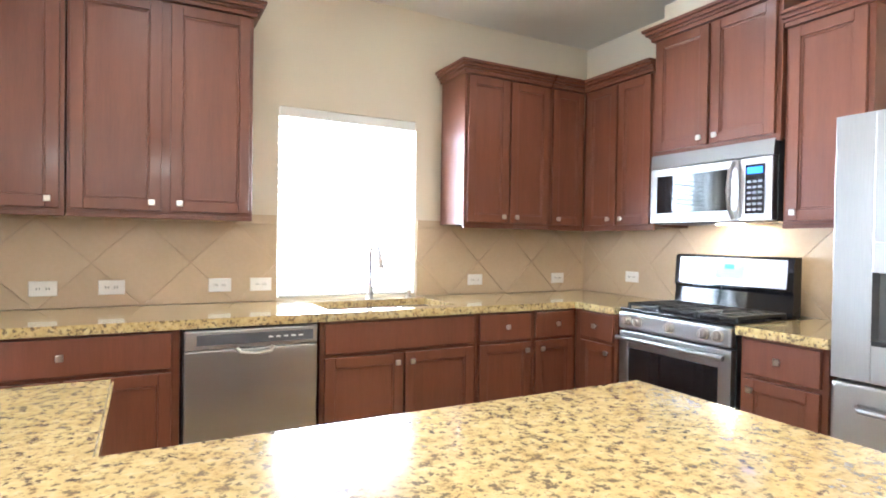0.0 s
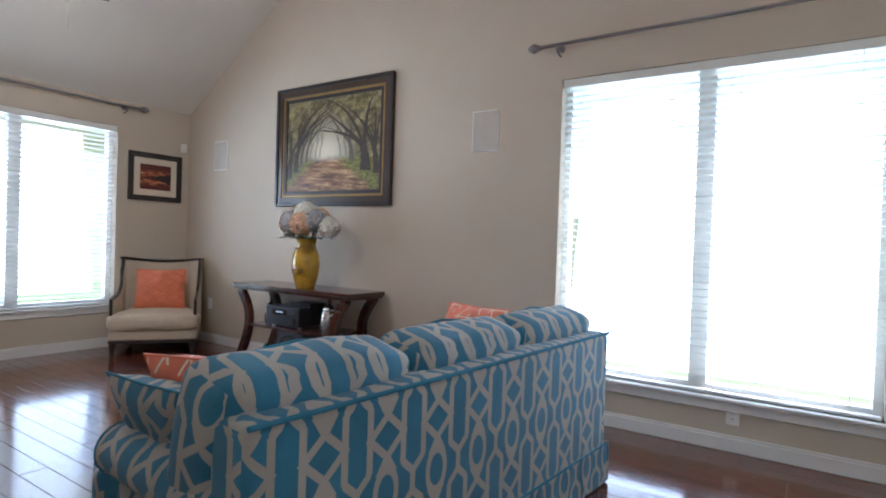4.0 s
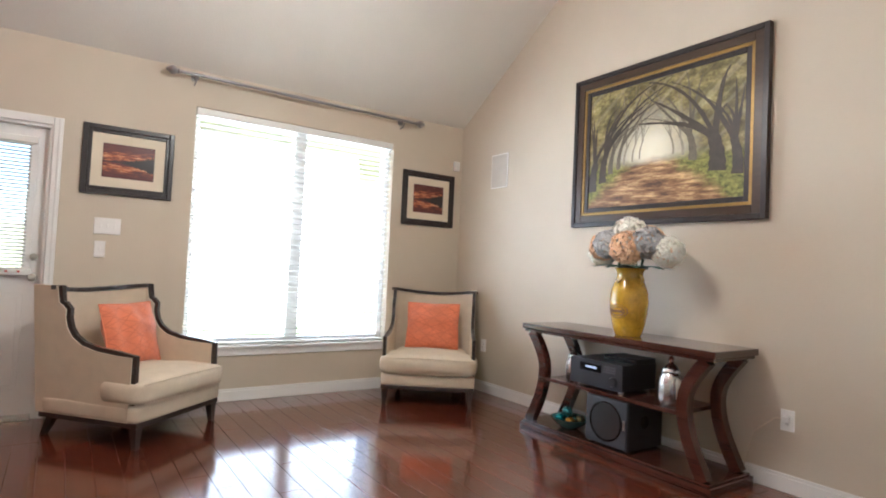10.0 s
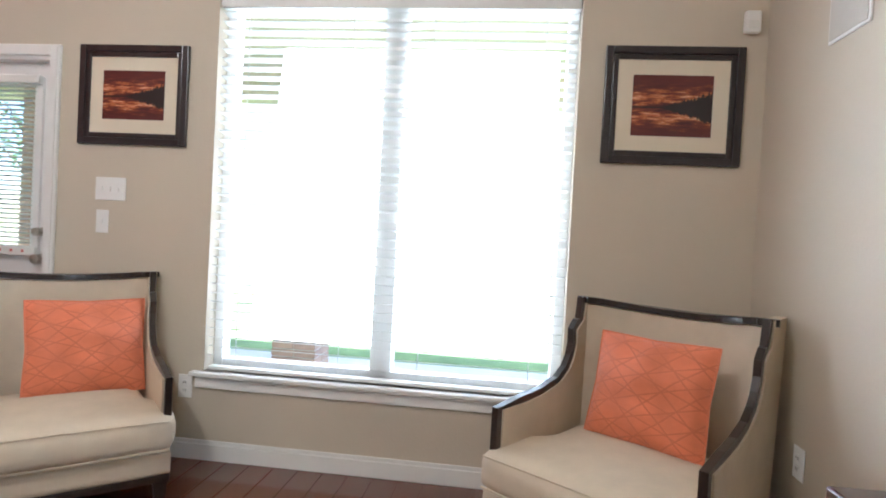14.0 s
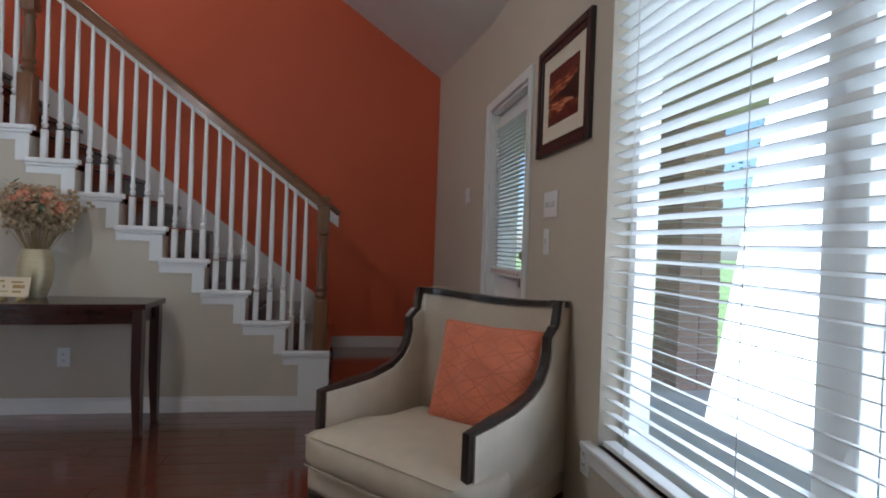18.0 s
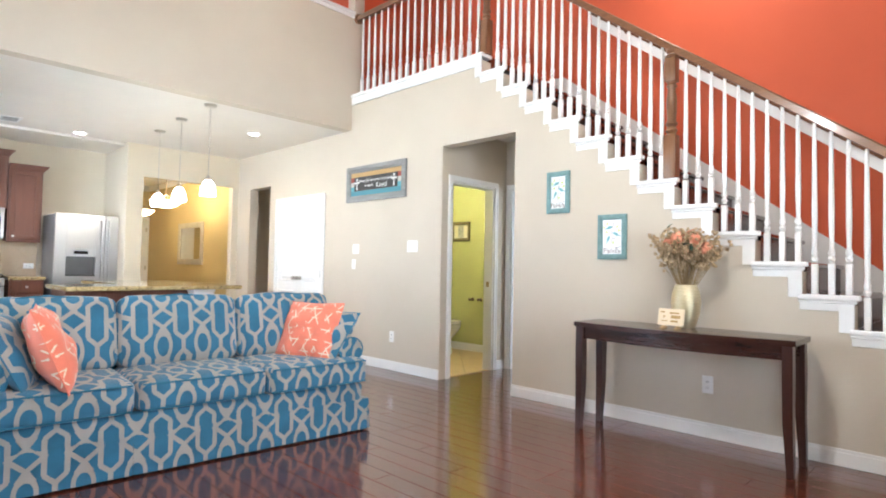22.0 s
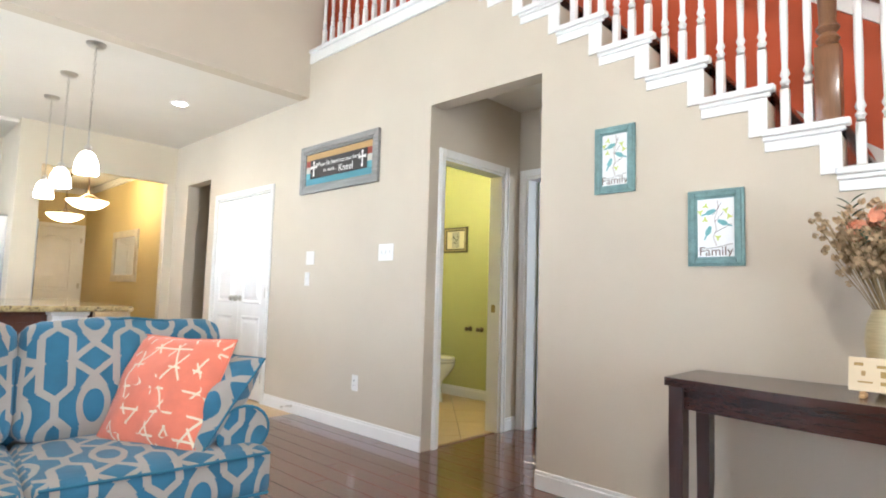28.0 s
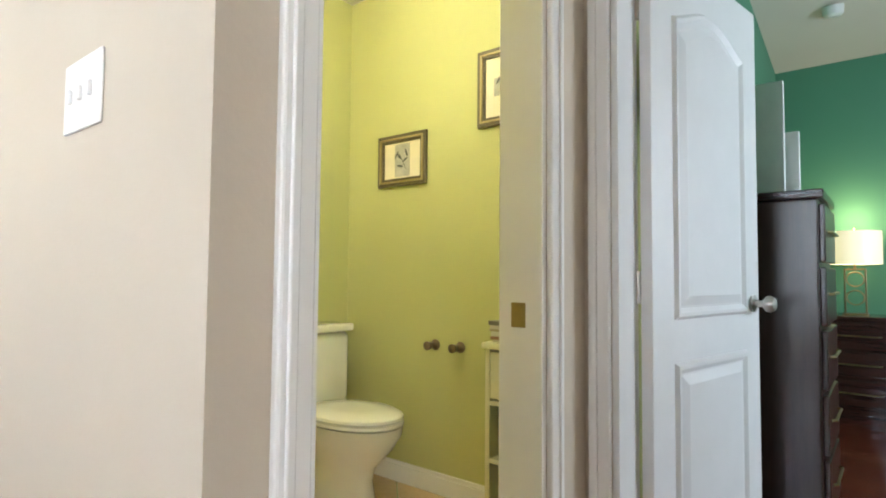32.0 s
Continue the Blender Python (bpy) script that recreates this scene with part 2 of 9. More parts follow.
def link_cloth(name, ground, line, p1=0.11, width=0.06, kind="diamond"):
    """Cushion cover with thin pale or sewn lines in a diagonal net."""
    m, t, p = nodes_of(name)
    v = coords(t, kind="UV")
    sep = add(t, "SeparateXYZ")
    t.links.new(v, sep.inputs[0])

    op = functools.partial(math_op, t)

    fac = None
    if kind == "diamond":
        ways = ((1, 1), (1, -1), (0.55, 1.45), (0.55, -1.45))
    else:
        ways = ((0, 1.0), (1.0, 0.55), (1.0, -0.55))
    for a, b in ways:
        s = op("ADD", op("MULTIPLY", sep.outputs["X"], a / p1), op("MULTIPLY", sep.outputs["Y"], b / p1))
        near = op("LESS_THAN", op("ABSOLUTE", op("SUBTRACT", op("FRACT", s), 0.5)), width)
        fac = near if fac is None else op("MAXIMUM", fac, near)
    cut = noise_fac(t, v, 13, 1)
    fac = op("MULTIPLY", fac, op("GREATER_THAN", cut, 0.51 if kind == "link" else 0.2))
    soft, weave = noise_fac(t, v, 9, 3), noise_fac(t, v, 420, 2)
    base = ramp(t, soft, ((0.3, tuple(c * 0.88 for c in ground)), (0.7, tuple(min(1, c * 1.1) for c in ground))))
    t.links.new(mix(t, fac, base, line), p.inputs["Base Color"])
    p.inputs["Roughness"].default_value = 0.7
    p.inputs["Sheen Weight"].default_value = 0.25
    hgt = add(t, "Math")
    hgt.operation = "MULTIPLY_ADD"
    t.links.new(fac, hgt.inputs[0])
    hgt.inputs[1].default_value = -0.6
    t.links.new(weave, hgt.inputs[2])
    bump(t, p, hgt.outputs[0], 0.4, 0.003)
    return m


def glass(name, rough=0.0, tint=(1, 1, 1)):
    m, t, p = nodes_of(name)
    p.inputs["Base Color"].default_value = (*tint, 1)
    p.inputs["Transmission Weight"].default_value = 1.0
    p.inputs["Roughness"].default_value = rough
    p.inputs["IOR"].default_value = 1.1
    return m


TAN = (0.58, 0.51, 0.405)
M_WALL = wall_paint("tan_wall_paint", TAN)
M_KWALL = wall_paint("cream_wall_paint", (0.64, 0.57, 0.44))
M_RED = wall_paint("coral_red_wall_paint", (0.60, 0.115, 0.045))
M_YELLOW = wall_paint("gold_wall_paint", (0.58, 0.46, 0.22))
M_LIME = wall_paint("lime_wall_paint", (0.50, 0.50, 0.20))
M_GREEN = wall_paint("teal_green_wall_paint", (0.11, 0.29, 0.185))
M_CEIL = wall_paint("ceiling_paint", (0.72, 0.68, 0.61), 0.4)
M_WHITE = plain("white_trim_paint", (0.80, 0.79, 0.76), 0.35, vary=0.02, relief=0.02)
M_DOOR = plain("white_door_paint", (0.80, 0.79, 0.77), 0.38, vary=0.03, relief=0.05)
M_PLANK = wood("red_brown_floor_wood", (0.066, 0.015, 0.008), (0.155, 0.037, 0.017), 0.13, 0, 0.7, 2.2, 0.4)
M_GAP = plain("floor_joint", (0.10, 0.045, 0.03), 0.6)
M_TILE = tile_stone("beige_floor_tile", (0.62, 0.46, 0.25), (0.47, 0.32, 0.16))
M_SPLASH = tile_stone("tan_backsplash_tile", (0.56, 0.43, 0.285), (0.47, 0.355, 0.22), 0.4)
M_GROUT = plain("tile_grout", (0.30, 0.24, 0.16), 0.9)
M_CAB = wood("cherry_cabinet_wood", (0.098, 0.028, 0.012), (0.155, 0.050, 0.022), 0.42, 2, 0.12, 1.6, 0.15)
# for toe kicks: cherry darkened, the shade of the recess put into the colour
M_CABD = plain("cabinet_recess_shade", (0.05, 0.016, 0.008), 0.5)
M_RAIL = wood("brown_rail_wood", (0.12, 0.054, 0.023), (0.24, 0.115, 0.052), 0.32, 0, 0.35, 2)
M_POST = wood("brown_newel_wood", (0.12, 0.054, 0.023), (0.24, 0.115, 0.052), 0.32, 2, 0.35, 2)
M_DARK = wood("espresso_wood", (0.024, 0.008, 0.006), (0.052, 0.018, 0.013), 0.26, 0, 0.35, 2)
M_DARKZ = wood("espresso_wood_upright", (0.024, 0.008, 0.006), (0.052, 0.018, 0.013), 0.28, 2, 0.3, 2)
M_MAHOG = wood("mahogany_wood", (0.034, 0.010, 0.007), (0.078, 0.023, 0.014), 0.2, 0, 0.5, 2)
M_BLACKP = plain("black_plastic", (0.018, 0.018, 0.02), 0.35, vary=0.1, relief=0.05)
M_BLACKG = plain("black_gloss", (0.012, 0.012, 0.014), 0.06, vary=0.05, relief=0)
M_IRON = plain("cast_iron", (0.02, 0.02, 0.02), 0.5, vary=0.2)
M_STEEL = steel("brushed_steel")
M_STEELX = steel("brushed_steel_wide", 1)
M_NICKEL = plain("satin_nickel", (0.55, 0.52, 0.47), 0.28, 1.0, 0.04, relief=0.02)
M_ROD = plain("pewter_rod", (0.32, 0.31, 0.31), 0.35, 1.0, 0.08)
M_GRANITE = granite("gold_granite")
M_LINEN = plain("oat_linen", (0.62, 0.53, 0.40), 0.9, vary=0.06, scale=9, grain=420, relief=0.35)
M_BLACKW = wood("black_brown_chair_wood", (0.014, 0.010, 0.009), (0.035, 0.024, 0.019), 0.3, 2, 0.3, 2)
M_SOFA = trellis_cloth("blue_trellis_cloth", (0.035, 0.16, 0.27), (0.40, 0.37, 0.33))
M_SOFAB = plain("sofa_piping", (0.035, 0.17, 0.27), 0.85)
M_ORANGE = link_cloth("orange_quilted_cloth", (0.72, 0.20, 0.09), (0.60, 0.16, 0.072), 0.12, 0.035)
M_CORAL = link_cloth("coral_link_cloth", (0.80, 0.22, 0.13), (0.82, 0.70, 0.52), 0.080, 0.050, "link")
M_SLAT = plain("white_blind_slat", (0.78, 0.78, 0.74), 0.45, vary=0.03, relief=0.02)
M_PLATE = plain("white_switch_plate", (0.82, 0.81, 0.78), 0.35, vary=0.02, relief=0)
M_GLASS = glass("window_glass")
M_BRASS = plain("antique_brass", (0.40, 0.30, 0.16), 0.3, 1.0, 0.1)
M_CERAMIC = plain("white_porcelain", (0.80, 0.78, 0.70), 0.08, vary=0.02, relief=0, coat=0.5)

# ---- shapes ----
def box(bm, x0, x1, y0, y1, z0, z1, bevel=0.0, seg=2, m=None):
    r = bmesh.ops.create_cube(bm, size=1.0)
    vs = r["verts"]
    bmesh.ops.scale(bm, vec=(x1 - x0, y1 - y0, z1 - z0), verts=vs)
    bmesh.ops.translate(bm, vec=((x0 + x1) / 2, (y0 + y1) / 2, (z0 + z1) / 2), verts=vs)
    if m is not None:
        bmesh.ops.transform(bm, matrix=m, verts=vs)
    if bevel > 0:
        es = list({e for v in vs for e in v.link_edges})
        bmesh.ops.bevel(bm, geom=es, offset=bevel, segments=seg, affect="EDGES", profile=0.5)
    return bm


def lathe(bm, profile, m=None, n=20):
    """Turned solid about z: profile of (radius, z) from bottom to top."""
    rings = []
    for r, z in profile:
        ring = []
        for k in range(n):
            a = 2 * math.pi * k / n
            co = Vector((r * math.cos(a), r * math.sin(a), z))
            ring.append(bm.verts.new(m @ co if m is not None else co))
        rings.append(ring)
    for lo, hi in zip(rings, rings[1:]):
        for k in range(n):
            bm.faces.new((lo[k], lo[(k + 1) % n], hi[(k + 1) % n], hi[k]))
    for ring, flip in ((rings[0], True), (rings[-1], False)):
        if (ring[0].co - ring[n // 2].co).length > 1e-5:
            bm.faces.new(list(reversed(ring)) if flip else ring)
    return bm


def cyl(bm, a, b, r, n=14, r2=None):
    a, b = Vector(a), Vector(b)
    d = b - a
    m = Matrix.Translation(a) @ d.to_track_quat("Z", "Y").to_matrix().to_4x4()
    return lathe(bm, ((r, 0), (r if r2 is None else r2, d.length)), m, n)


def prism(bm, points, axis, lo, hi, m=None):
    """A flat outline, pushed along an axis. Points are given in the two other axes, in the order x, y, z."""
    def at(p, w):
        co = {0: (w, p[0], p[1]), 1: (p[0], w, p[1]), 2: (p[0], p[1], w)}[axis]
        return m @ Vector(co) if m is not None else Vector(co)
    a = [bm.verts.new(at(p, lo)) for p in points]
    b = [bm.verts.new(at(p, hi)) for p in points]
    bm.faces.new(a)
    bm.faces.new(list(reversed(b)))
    for i in range(len(a)):
        j = (i + 1) % len(a)
        bm.faces.new((a[j], a[i], b[i], b[j]))
    bmesh.ops.recalc_face_normals(bm, faces=bm.faces[:])
    return bm


def sweep(bm, path, half_w, half_t, up=(0, 0, 1), n=0):
    """A bar of rectangular (n=0) or round section along a path of points."""
    path = [Vector(p) for p in path]
    up = Vector(up)
    rings = []
    for i, p in enumerate(path):
        d = (path[min(i + 1, len(path) - 1)] - path[max(i - 1, 0)]).normalized()
        s = d.cross(up)
        s = s.normalized() if s.length > 1e-4 else Vector((1, 0, 0))
        u = s.cross(d).normalized()
        if n:
            ring = [bm.verts.new(p + s * half_w * math.cos(2 * math.pi * k / n) + u * half_t * math.sin(2 * math.pi * k / n)) for k in range(n)]
        else:
            ring = [bm.verts.new(p + s * half_w * a + u * half_t * b) for a, b in ((-1, -1), (1, -1), (1, 1), (-1, 1))]
        rings.append(ring)
    k = len(rings[0])
    for lo, hi in zip(rings, rings[1:]):
        for i in range(k):
            bm.faces.new((lo[i], lo[(i + 1) % k], hi[(i + 1) % k], hi[i]))
    bm.faces.new(list(reversed(rings[0])))
    bm.faces.new(rings[-1])
    bmesh.ops.recalc_face_normals(bm, faces=bm.faces[:])
    return bm


def pillow(bm, w, d, h, m=None, n=14, power=0.42, seed=0, crumple=0.006):
    """A stuffed cushion: w wide, d deep, h thick, pinched at its seam."""
    rows = []
    rnd = random.Random(seed)
    ox = rnd.random() * 50
    for side in (1, -1):
        grid = []
        for i in range(n + 1):
            line = []
            for j in range(n + 1):
                u, v = 2 * i / n - 1, 2 * j / n - 1
                e = max(0.0, (1 - u * u) * (1 - v * v)) ** power
                pinch = 1 - 0.05 * (1 - abs(u)) * abs(v) ** 4 - 0.05 * (1 - abs(v)) * abs(u) ** 4
                bumpy = crumple * noise.noise(Vector((u * 2.2 + ox, v * 2.2, side)))
                co = Vector((u * w / 2 * pinch, v * d / 2 * pinch, side * (e * h / 2) + bumpy * e * 3))
                line.append(co)
            grid.append(line)
        rows.append(grid)
    uvl = bm.loops.layers.uv.verify()
    for side, grid in enumerate(rows):
        vs = [[bm.verts.new(m @ c if m is not None else c) for c in line] for line in grid]
        for i in range(n):
            for j in range(n):
                q = (vs[i][j], vs[i + 1][j], vs[i + 1][j + 1], vs[i][j + 1])
                idx = ((i, j), (i + 1, j), (i + 1, j + 1), (i, j + 1))
                if side:
                    q, idx = q[::-1], idx[::-1]
                f = bm.faces.new(q)
                f.smooth = True
                for lp, (a, b) in zip(f.loops, idx):
                    lp[uvl].uv = (a / n * w, b / n * d)
    return bm


def soft_box(bm, x0, x1, y0, y1, z0, z1, r=0.05, crown=0.02, n=7, m=None, seed=0, wrinkle=0.004):
    """A padded block with round edges and slightly crowned sides; UV in metres, unrolled from front to top."""
    cx, cy, cz = (x0 + x1) / 2, (y0 + y1) / 2, (z0 + z1) / 2
    hx, hy, hz = (x1 - x0) / 2, (y1 - y0) / 2, (z1 - z0) / 2
    uvl = bm.loops.layers.uv.verify()
    ox = seed * 7.3

    def shape(q):
        v = Vector((q[0] * hx, q[1] * hy, q[2] * hz))
        inner = Vector((max(-hx + r, min(hx - r, v.x)), max(-hy + r, min(hy - r, v.y)), max(-hz + r, min(hz - r, v.z))))
        d = v - inner
        if d.length > 1e-6:
            v = inner + d.normalized() * r
        bulge = crown * (1 - q[0] ** 2 * 0.9) * (1 - q[1] ** 2 * 0.9) * (1 - q[2] ** 2 * 0.9)
        k = max(range(3), key=lambda i: abs(q[i]))
        v[k] += math.copysign(crown * (1 - q[(k + 1) % 3] ** 2) * (1 - q[(k + 2) % 3] ** 2), q[k])
        w = noise.noise(Vector((v.x * 5 + ox, v.y * 5, v.z * 5))) * wrinkle
        v += v.normalized() * w
        return Vector((cx, cy, cz)) + v

    cs = [-1 + 2 * i / n for i in range(n + 1)]
    cs = [math.copysign(abs(c) ** 0.8, c) for c in cs]
    for ax in range(3):
        for sgn in (1, -1):
            a1, a2 = (ax + 1) % 3, (ax + 2) % 3
            grid = []
            for c1 in cs:
                line = []
                for c2 in cs:
                    q = [0, 0, 0]
                    q[ax], q[a1], q[a2] = sgn, c1, c2
                    line.append(bm.verts.new(shape(q)))
                grid.append(line)
            for i in range(n):
                for j in range(n):
                    f4 = (grid[i][j], grid[i + 1][j], grid[i + 1][j + 1], grid[i][j + 1])
                    f = bm.faces.new(f4 if sgn > 0 else f4[::-1])
                    f.smooth = True
                    for lp in f.loops:
                        c = lp.vert.co
                        lp[uvl].uv = (c.x, c.z) if ax == 1 else (c.y, c.x + c.z)
    bmesh.ops.remove_doubles(bm, verts=bm.verts[:], dist=0.0004)
    if m is not None:
        bmesh.ops.transform(bm, matrix=m, verts=bm.verts[:])
    return bm


def mesh_of(name, bm, material, smooth=False, uv_wh=None):
    me = bpy.data.meshes.new(name)
    if uv_wh:
        uvl = bm.loops.layers.uv.verify()
        ax, (a0, a1), ay, (b0, b1) = uv_wh
        for f in bm.faces:
            for lp in f.loops:
                lp[uvl].uv = ((lp.vert.co[ax] - a0) / (a1 - a0), (lp.vert.co[ay] - b0) / (b1 - b0))
    if smooth:
        for f in bm.faces:
            f.smooth = True
    bm.to_mesh(me)
    bm.free()
    me.materials.append(material)
    if smooth:
        me.set_sharp_from_angle(angle=radians(40))
    return me


def part(name, bm, material, parent=None, label="", smooth=False, uv_wh=None, m=None):
    ob = new(name, mesh_of(name, bm, material, smooth, uv_wh))
    ob.parent = parent
    if m is not None:
        ob.matrix_basis = m
    if label:
        tagged(ob, label)
    return ob


def thing(name, label, category, m=None, group="", kind=""):
    ob = new(name)
    ob.empty_display_size = 0.1
    if m is not None:
        ob.matrix_basis = m
    return tagged(ob, label, category, group, kind)


def solid(name, bm, material, label, category="", kind="structure", smooth=False, group=""):
    return tagged(part(name, bm, material, None, "", smooth), label, category or name.split("_")[0], group, kind)


def B():
    return bmesh.new()


# ---- the plan, in metres ----
YP = 4.63     # wall with the large painting and the kitchen sink
XK = 6.80      # where the kitchen opens from the living room
XR = 10.76    # wall behind the range
ZK = 2.78      # kitchen ceiling
ZL = 3.205      # upper floor
YR = -1.31    # red stair wall
ZV, SL = 2.65, 0.68   # vault at the back wall, and its slope
XT = 4.33      # where the vault turns level
ZT = ZV + SL * XT
YS = 4.53     # kitchen wall behind the sink
WT = 0.13      # thickness of inner walls


def wall_with_holes(bm, axis, lo, hi, a0, a1, z0, z1, holes):
    """A wall across one axis from lo to hi, running a0..a1, with holes (b0, b1, bottom, top)."""
    def blk(p, q, r, s):
        if q - p > 1e-4 and s - r > 1e-4:
            if axis == 0:
                box(bm, lo, hi, p, q, r, s)
            else:
                box(bm, p, q, lo, hi, r, s)
    cur = a0
    for b0, b1, c0, c1 in sorted(holes):
        blk(cur, b0, z0, z1)
        blk(b0, b1, z0, c0)
        blk(b0, b1, c1, z1)
        cur = b1
    blk(cur, a1, z0, z1)
    return bm


# back wall with door and window
BW = wall_with_holes(B(), 0, -0.20, 0.0, 0.2, YP, 0, ZV + 0.02, [(0.294, 1.093, 0, 2.04), (2.01, 3.805, 0.455, 2.365)])
prism(BW, [(-0.20, 0.2), (0.0, 0.2), (0.10, YR - 0.1), (-0.20, YR - 0.1)], 2, 0, ZV + 0.09)
solid("wall_back", BW, M_WALL, "tan painted back wall with a glazed door and a wide window", "wall")
# side wall: rises under the vault, two windows
SW = wall_with_holes(B(), 1, YP, YP + 0.20, -0.20, XK + 0.2, 0, 2.6, [(4.70, 6.63, 0.33, 2.455)])
prism(SW, [(-0.147, 2.6), (XK, 2.6), (XK, ZT + 0.05), (XT, ZT + 0.05)], 1, YP, YP + 0.20)
KS = wall_with_holes(B(), 1, YS, YS + 0.20, XK + 0.2, XR + 0.15, 0, ZK + 0.05, [(8.415, 9.30, 0.93, 2.06)])
solid("wall_sink", KS, M_KWALL, "cream wall with a small window above the sink", "wall")
solid("wall_side", SW, M_WALL, "tan painted side wall rising under the vaulted ceiling", "wall")
# stair side wall: stepped top, hall opening, pantry doors, opening to a passage
X0, RUN, RISE, N = 1.033, 0.2645, 0.2005, 14
steps = [(X0 + RUN * i, 0.405 + RISE * i) for i in range(N + 1)]
SS = B()
HX0, HX1, HZ = 4.322, 5.24, 2.375
outline = [(X0 + 0.17, 0.0), (HX0, 0.0), (HX0, HZ), (HX1, HZ), (HX1, 0.0), (7.365, 0), (7.365, 2.005), (8.48, 2.005), (8.48, 0), (8.72, 0), (8.72, 2.27), (9.34, 2.27), (9.34, 0), (9.72, 0), (9.72, ZK + 0.02), (XK + 0.1, ZK + 0.02), (XK + 0.1, ZL - 0.06), (steps[N][0], ZL - 0.06)]
low = []
for i in range(N - 1, -1, -1):
    x, z = steps[i]
    low += [(x + RUN, z - 0.06), (x, z - 0.06)] if i else [(x + RUN, z - 0.06), (x + 0.17, z - 0.06)]
outline += low
prism(SS, outline, 1, -WT, 0.0)
bmesh.ops.triangulate(SS, faces=SS.faces[:])
solid("wall_stairs", SS, M_WALL, "tan wall below the stairs with a hall opening and pantry doorway", "wall")
# red wall
RW = B()
prism(RW, [(-0.2, 0.0), (HX0 - WT, 0.0), (HX0 - WT, 2.72), (10.0, 2.72), (10.0, ZT + 0.3), (XT, ZT + 0.3), (-0.2, ZV - 0.136 + 0.02)], 1, YR - 0.12, YR)
solid("wall_red", RW, M_RED, "coral red painted wall beside the stairs", "wall")
# wall over the kitchen opening, with the half wall of the upper floor
KW = B()
box(KW, XK, XK + 0.14, 0.0, 3.905, ZK, 4.21)
box(KW, XK, XK + 0.20, 3.905, YP, 0, ZT + 0.05)
solid("wall_kitchen_opening", KW, M_WALL, "tan wall above the kitchen opening, topped as a half wall", "wall")
CP = B()
box(CP, XK - 0.03, XK + 0.17, 0.0, 3.905, 4.21, 4.245, 0.006)
box(CP, XK - 0.012, XK + 0.152, 0.0, 3.905, 4.165, 4.21, 0.004)
solid("trim_half_wall_cap", CP, M_WHITE, "white wooden cap on the half wall", "trim")
LP = B()
box(LP, XK, XK + 0.13, -0.15, 0.0, ZL, ZT)
solid("wall_loft_post", LP, M_WALL, "tan wall end beside the upper railing", "wall")
LF = B()
box(LF, XK + 0.131, 9.9, YR, -0.15, ZL, ZT)
wall_with_holes(LF, 0, 9.6, 9.75, -0.15, YP, ZL, ZT, [])
wall_with_holes(LF, 1, YP, YP + 0.18, XK + 0.20, 9.9, ZL - 0.25, ZT, [(7.6, 8.9, 3.75, 4.80)])
solid("wall_loft", LF, M_RED, "coral red wall of the upper floor", "wall")
# vault and ceilings
VC = B()
prism(VC, [(-0.25, ZV - SL * 0.25), (XT, ZT), (XK + 0.14, ZT), (10.2, ZT - 0.9), (10.2, ZT - 0.75), (XK + 0.14, ZT + 0.15), (XT - 0.05, ZT + 0.15), (-0.25, ZV - SL * 0.25 + 0.16)], 1, YR - 0.12, YP + 0.2)
solid("ceiling_vault", VC, M_CEIL, "off-white vaulted ceiling over the living room", "ceiling")
KC = B()
box(KC, XK + 0.14, XR + 0.15, 0.0, 3.905, ZK, ZL - 0.02)
box(KC, XK + 0.20, XR + 0.15, 3.905, YS, ZK, ZL - 0.02)
solid("ceiling_kitchen", KC, M_CEIL, "off-white flat kitchen ceiling", "ceiling")
UF = B()
box(UF, steps[N][0], 9.9, YR, -WT, ZL - 0.25, ZL)
solid("floor_upper", UF, M_PLANK, "upper floor landing at the head of the stairs", "floor")
# kitchen walls
RWk = B()
box(RWk, XR, XR + 0.15, 1.60, YS, 0, ZK)
box(RWk, 9.72, XR + 0.15, 1.48, 1.60, 0, ZK)
solid("wall_range", RWk, M_KWALL, "cream wall behind range and refrigerator", "wall")
DW = wall_with_holes(B(), 0, 9.72, 9.84, 0.0, 1.48, 0, ZK, [(0.10, 1.39, 0, 2.33)])
solid("wall_dining", DW, M_KWALL, "cream wall with a wide opening to the dining room", "wall")
# dining room beyond
DR = B()
box(DR, 9.84, 14.2, -0.25, -0.13, 0, 2.75)
box(DR, 9.84, 9.97, -0.13, 0.0, 0, 2.75)
box(DR, 14.08, 14.2, -0.13, 3.4, 0, 2.75)
box(DR, XR + 0.15, 14.2, 3.4, 3.52, 0, 2.75)
solid("wall_dining_room", DR, M_YELLOW, "golden walls of the dining room", "wall")
DC = B()
box(DC, 9.84, 14.2, -0.25, 3.52, 2.75, 2.85)
solid("ceiling_dining_room", DC, M_CEIL, "off-white dining room ceiling", "ceiling")
# passage behind the stair wall
PG = B()
box(PG, 8.3, 9.84, -1.3, -1.2, 0, 2.6)
box(PG, 9.72, 9.84, -1.2, -WT, 0, 2.6)
box(PG, 8.62, 8.72, -1.2, -WT, 0, 2.6)
box(PG, 8.62, 9.84, -1.3, -WT, 2.6, 2.7)
solid("wall_passage", PG, M_WALL, "tan walls of a narrow passage", "wall")
PN = B()
box(PN, 7.2, 8.62, -0.75, -0.68, 0, 2.3)
solid("wall_pantry", PN, M_WALL, "plain wall inside the pantry", "wall")
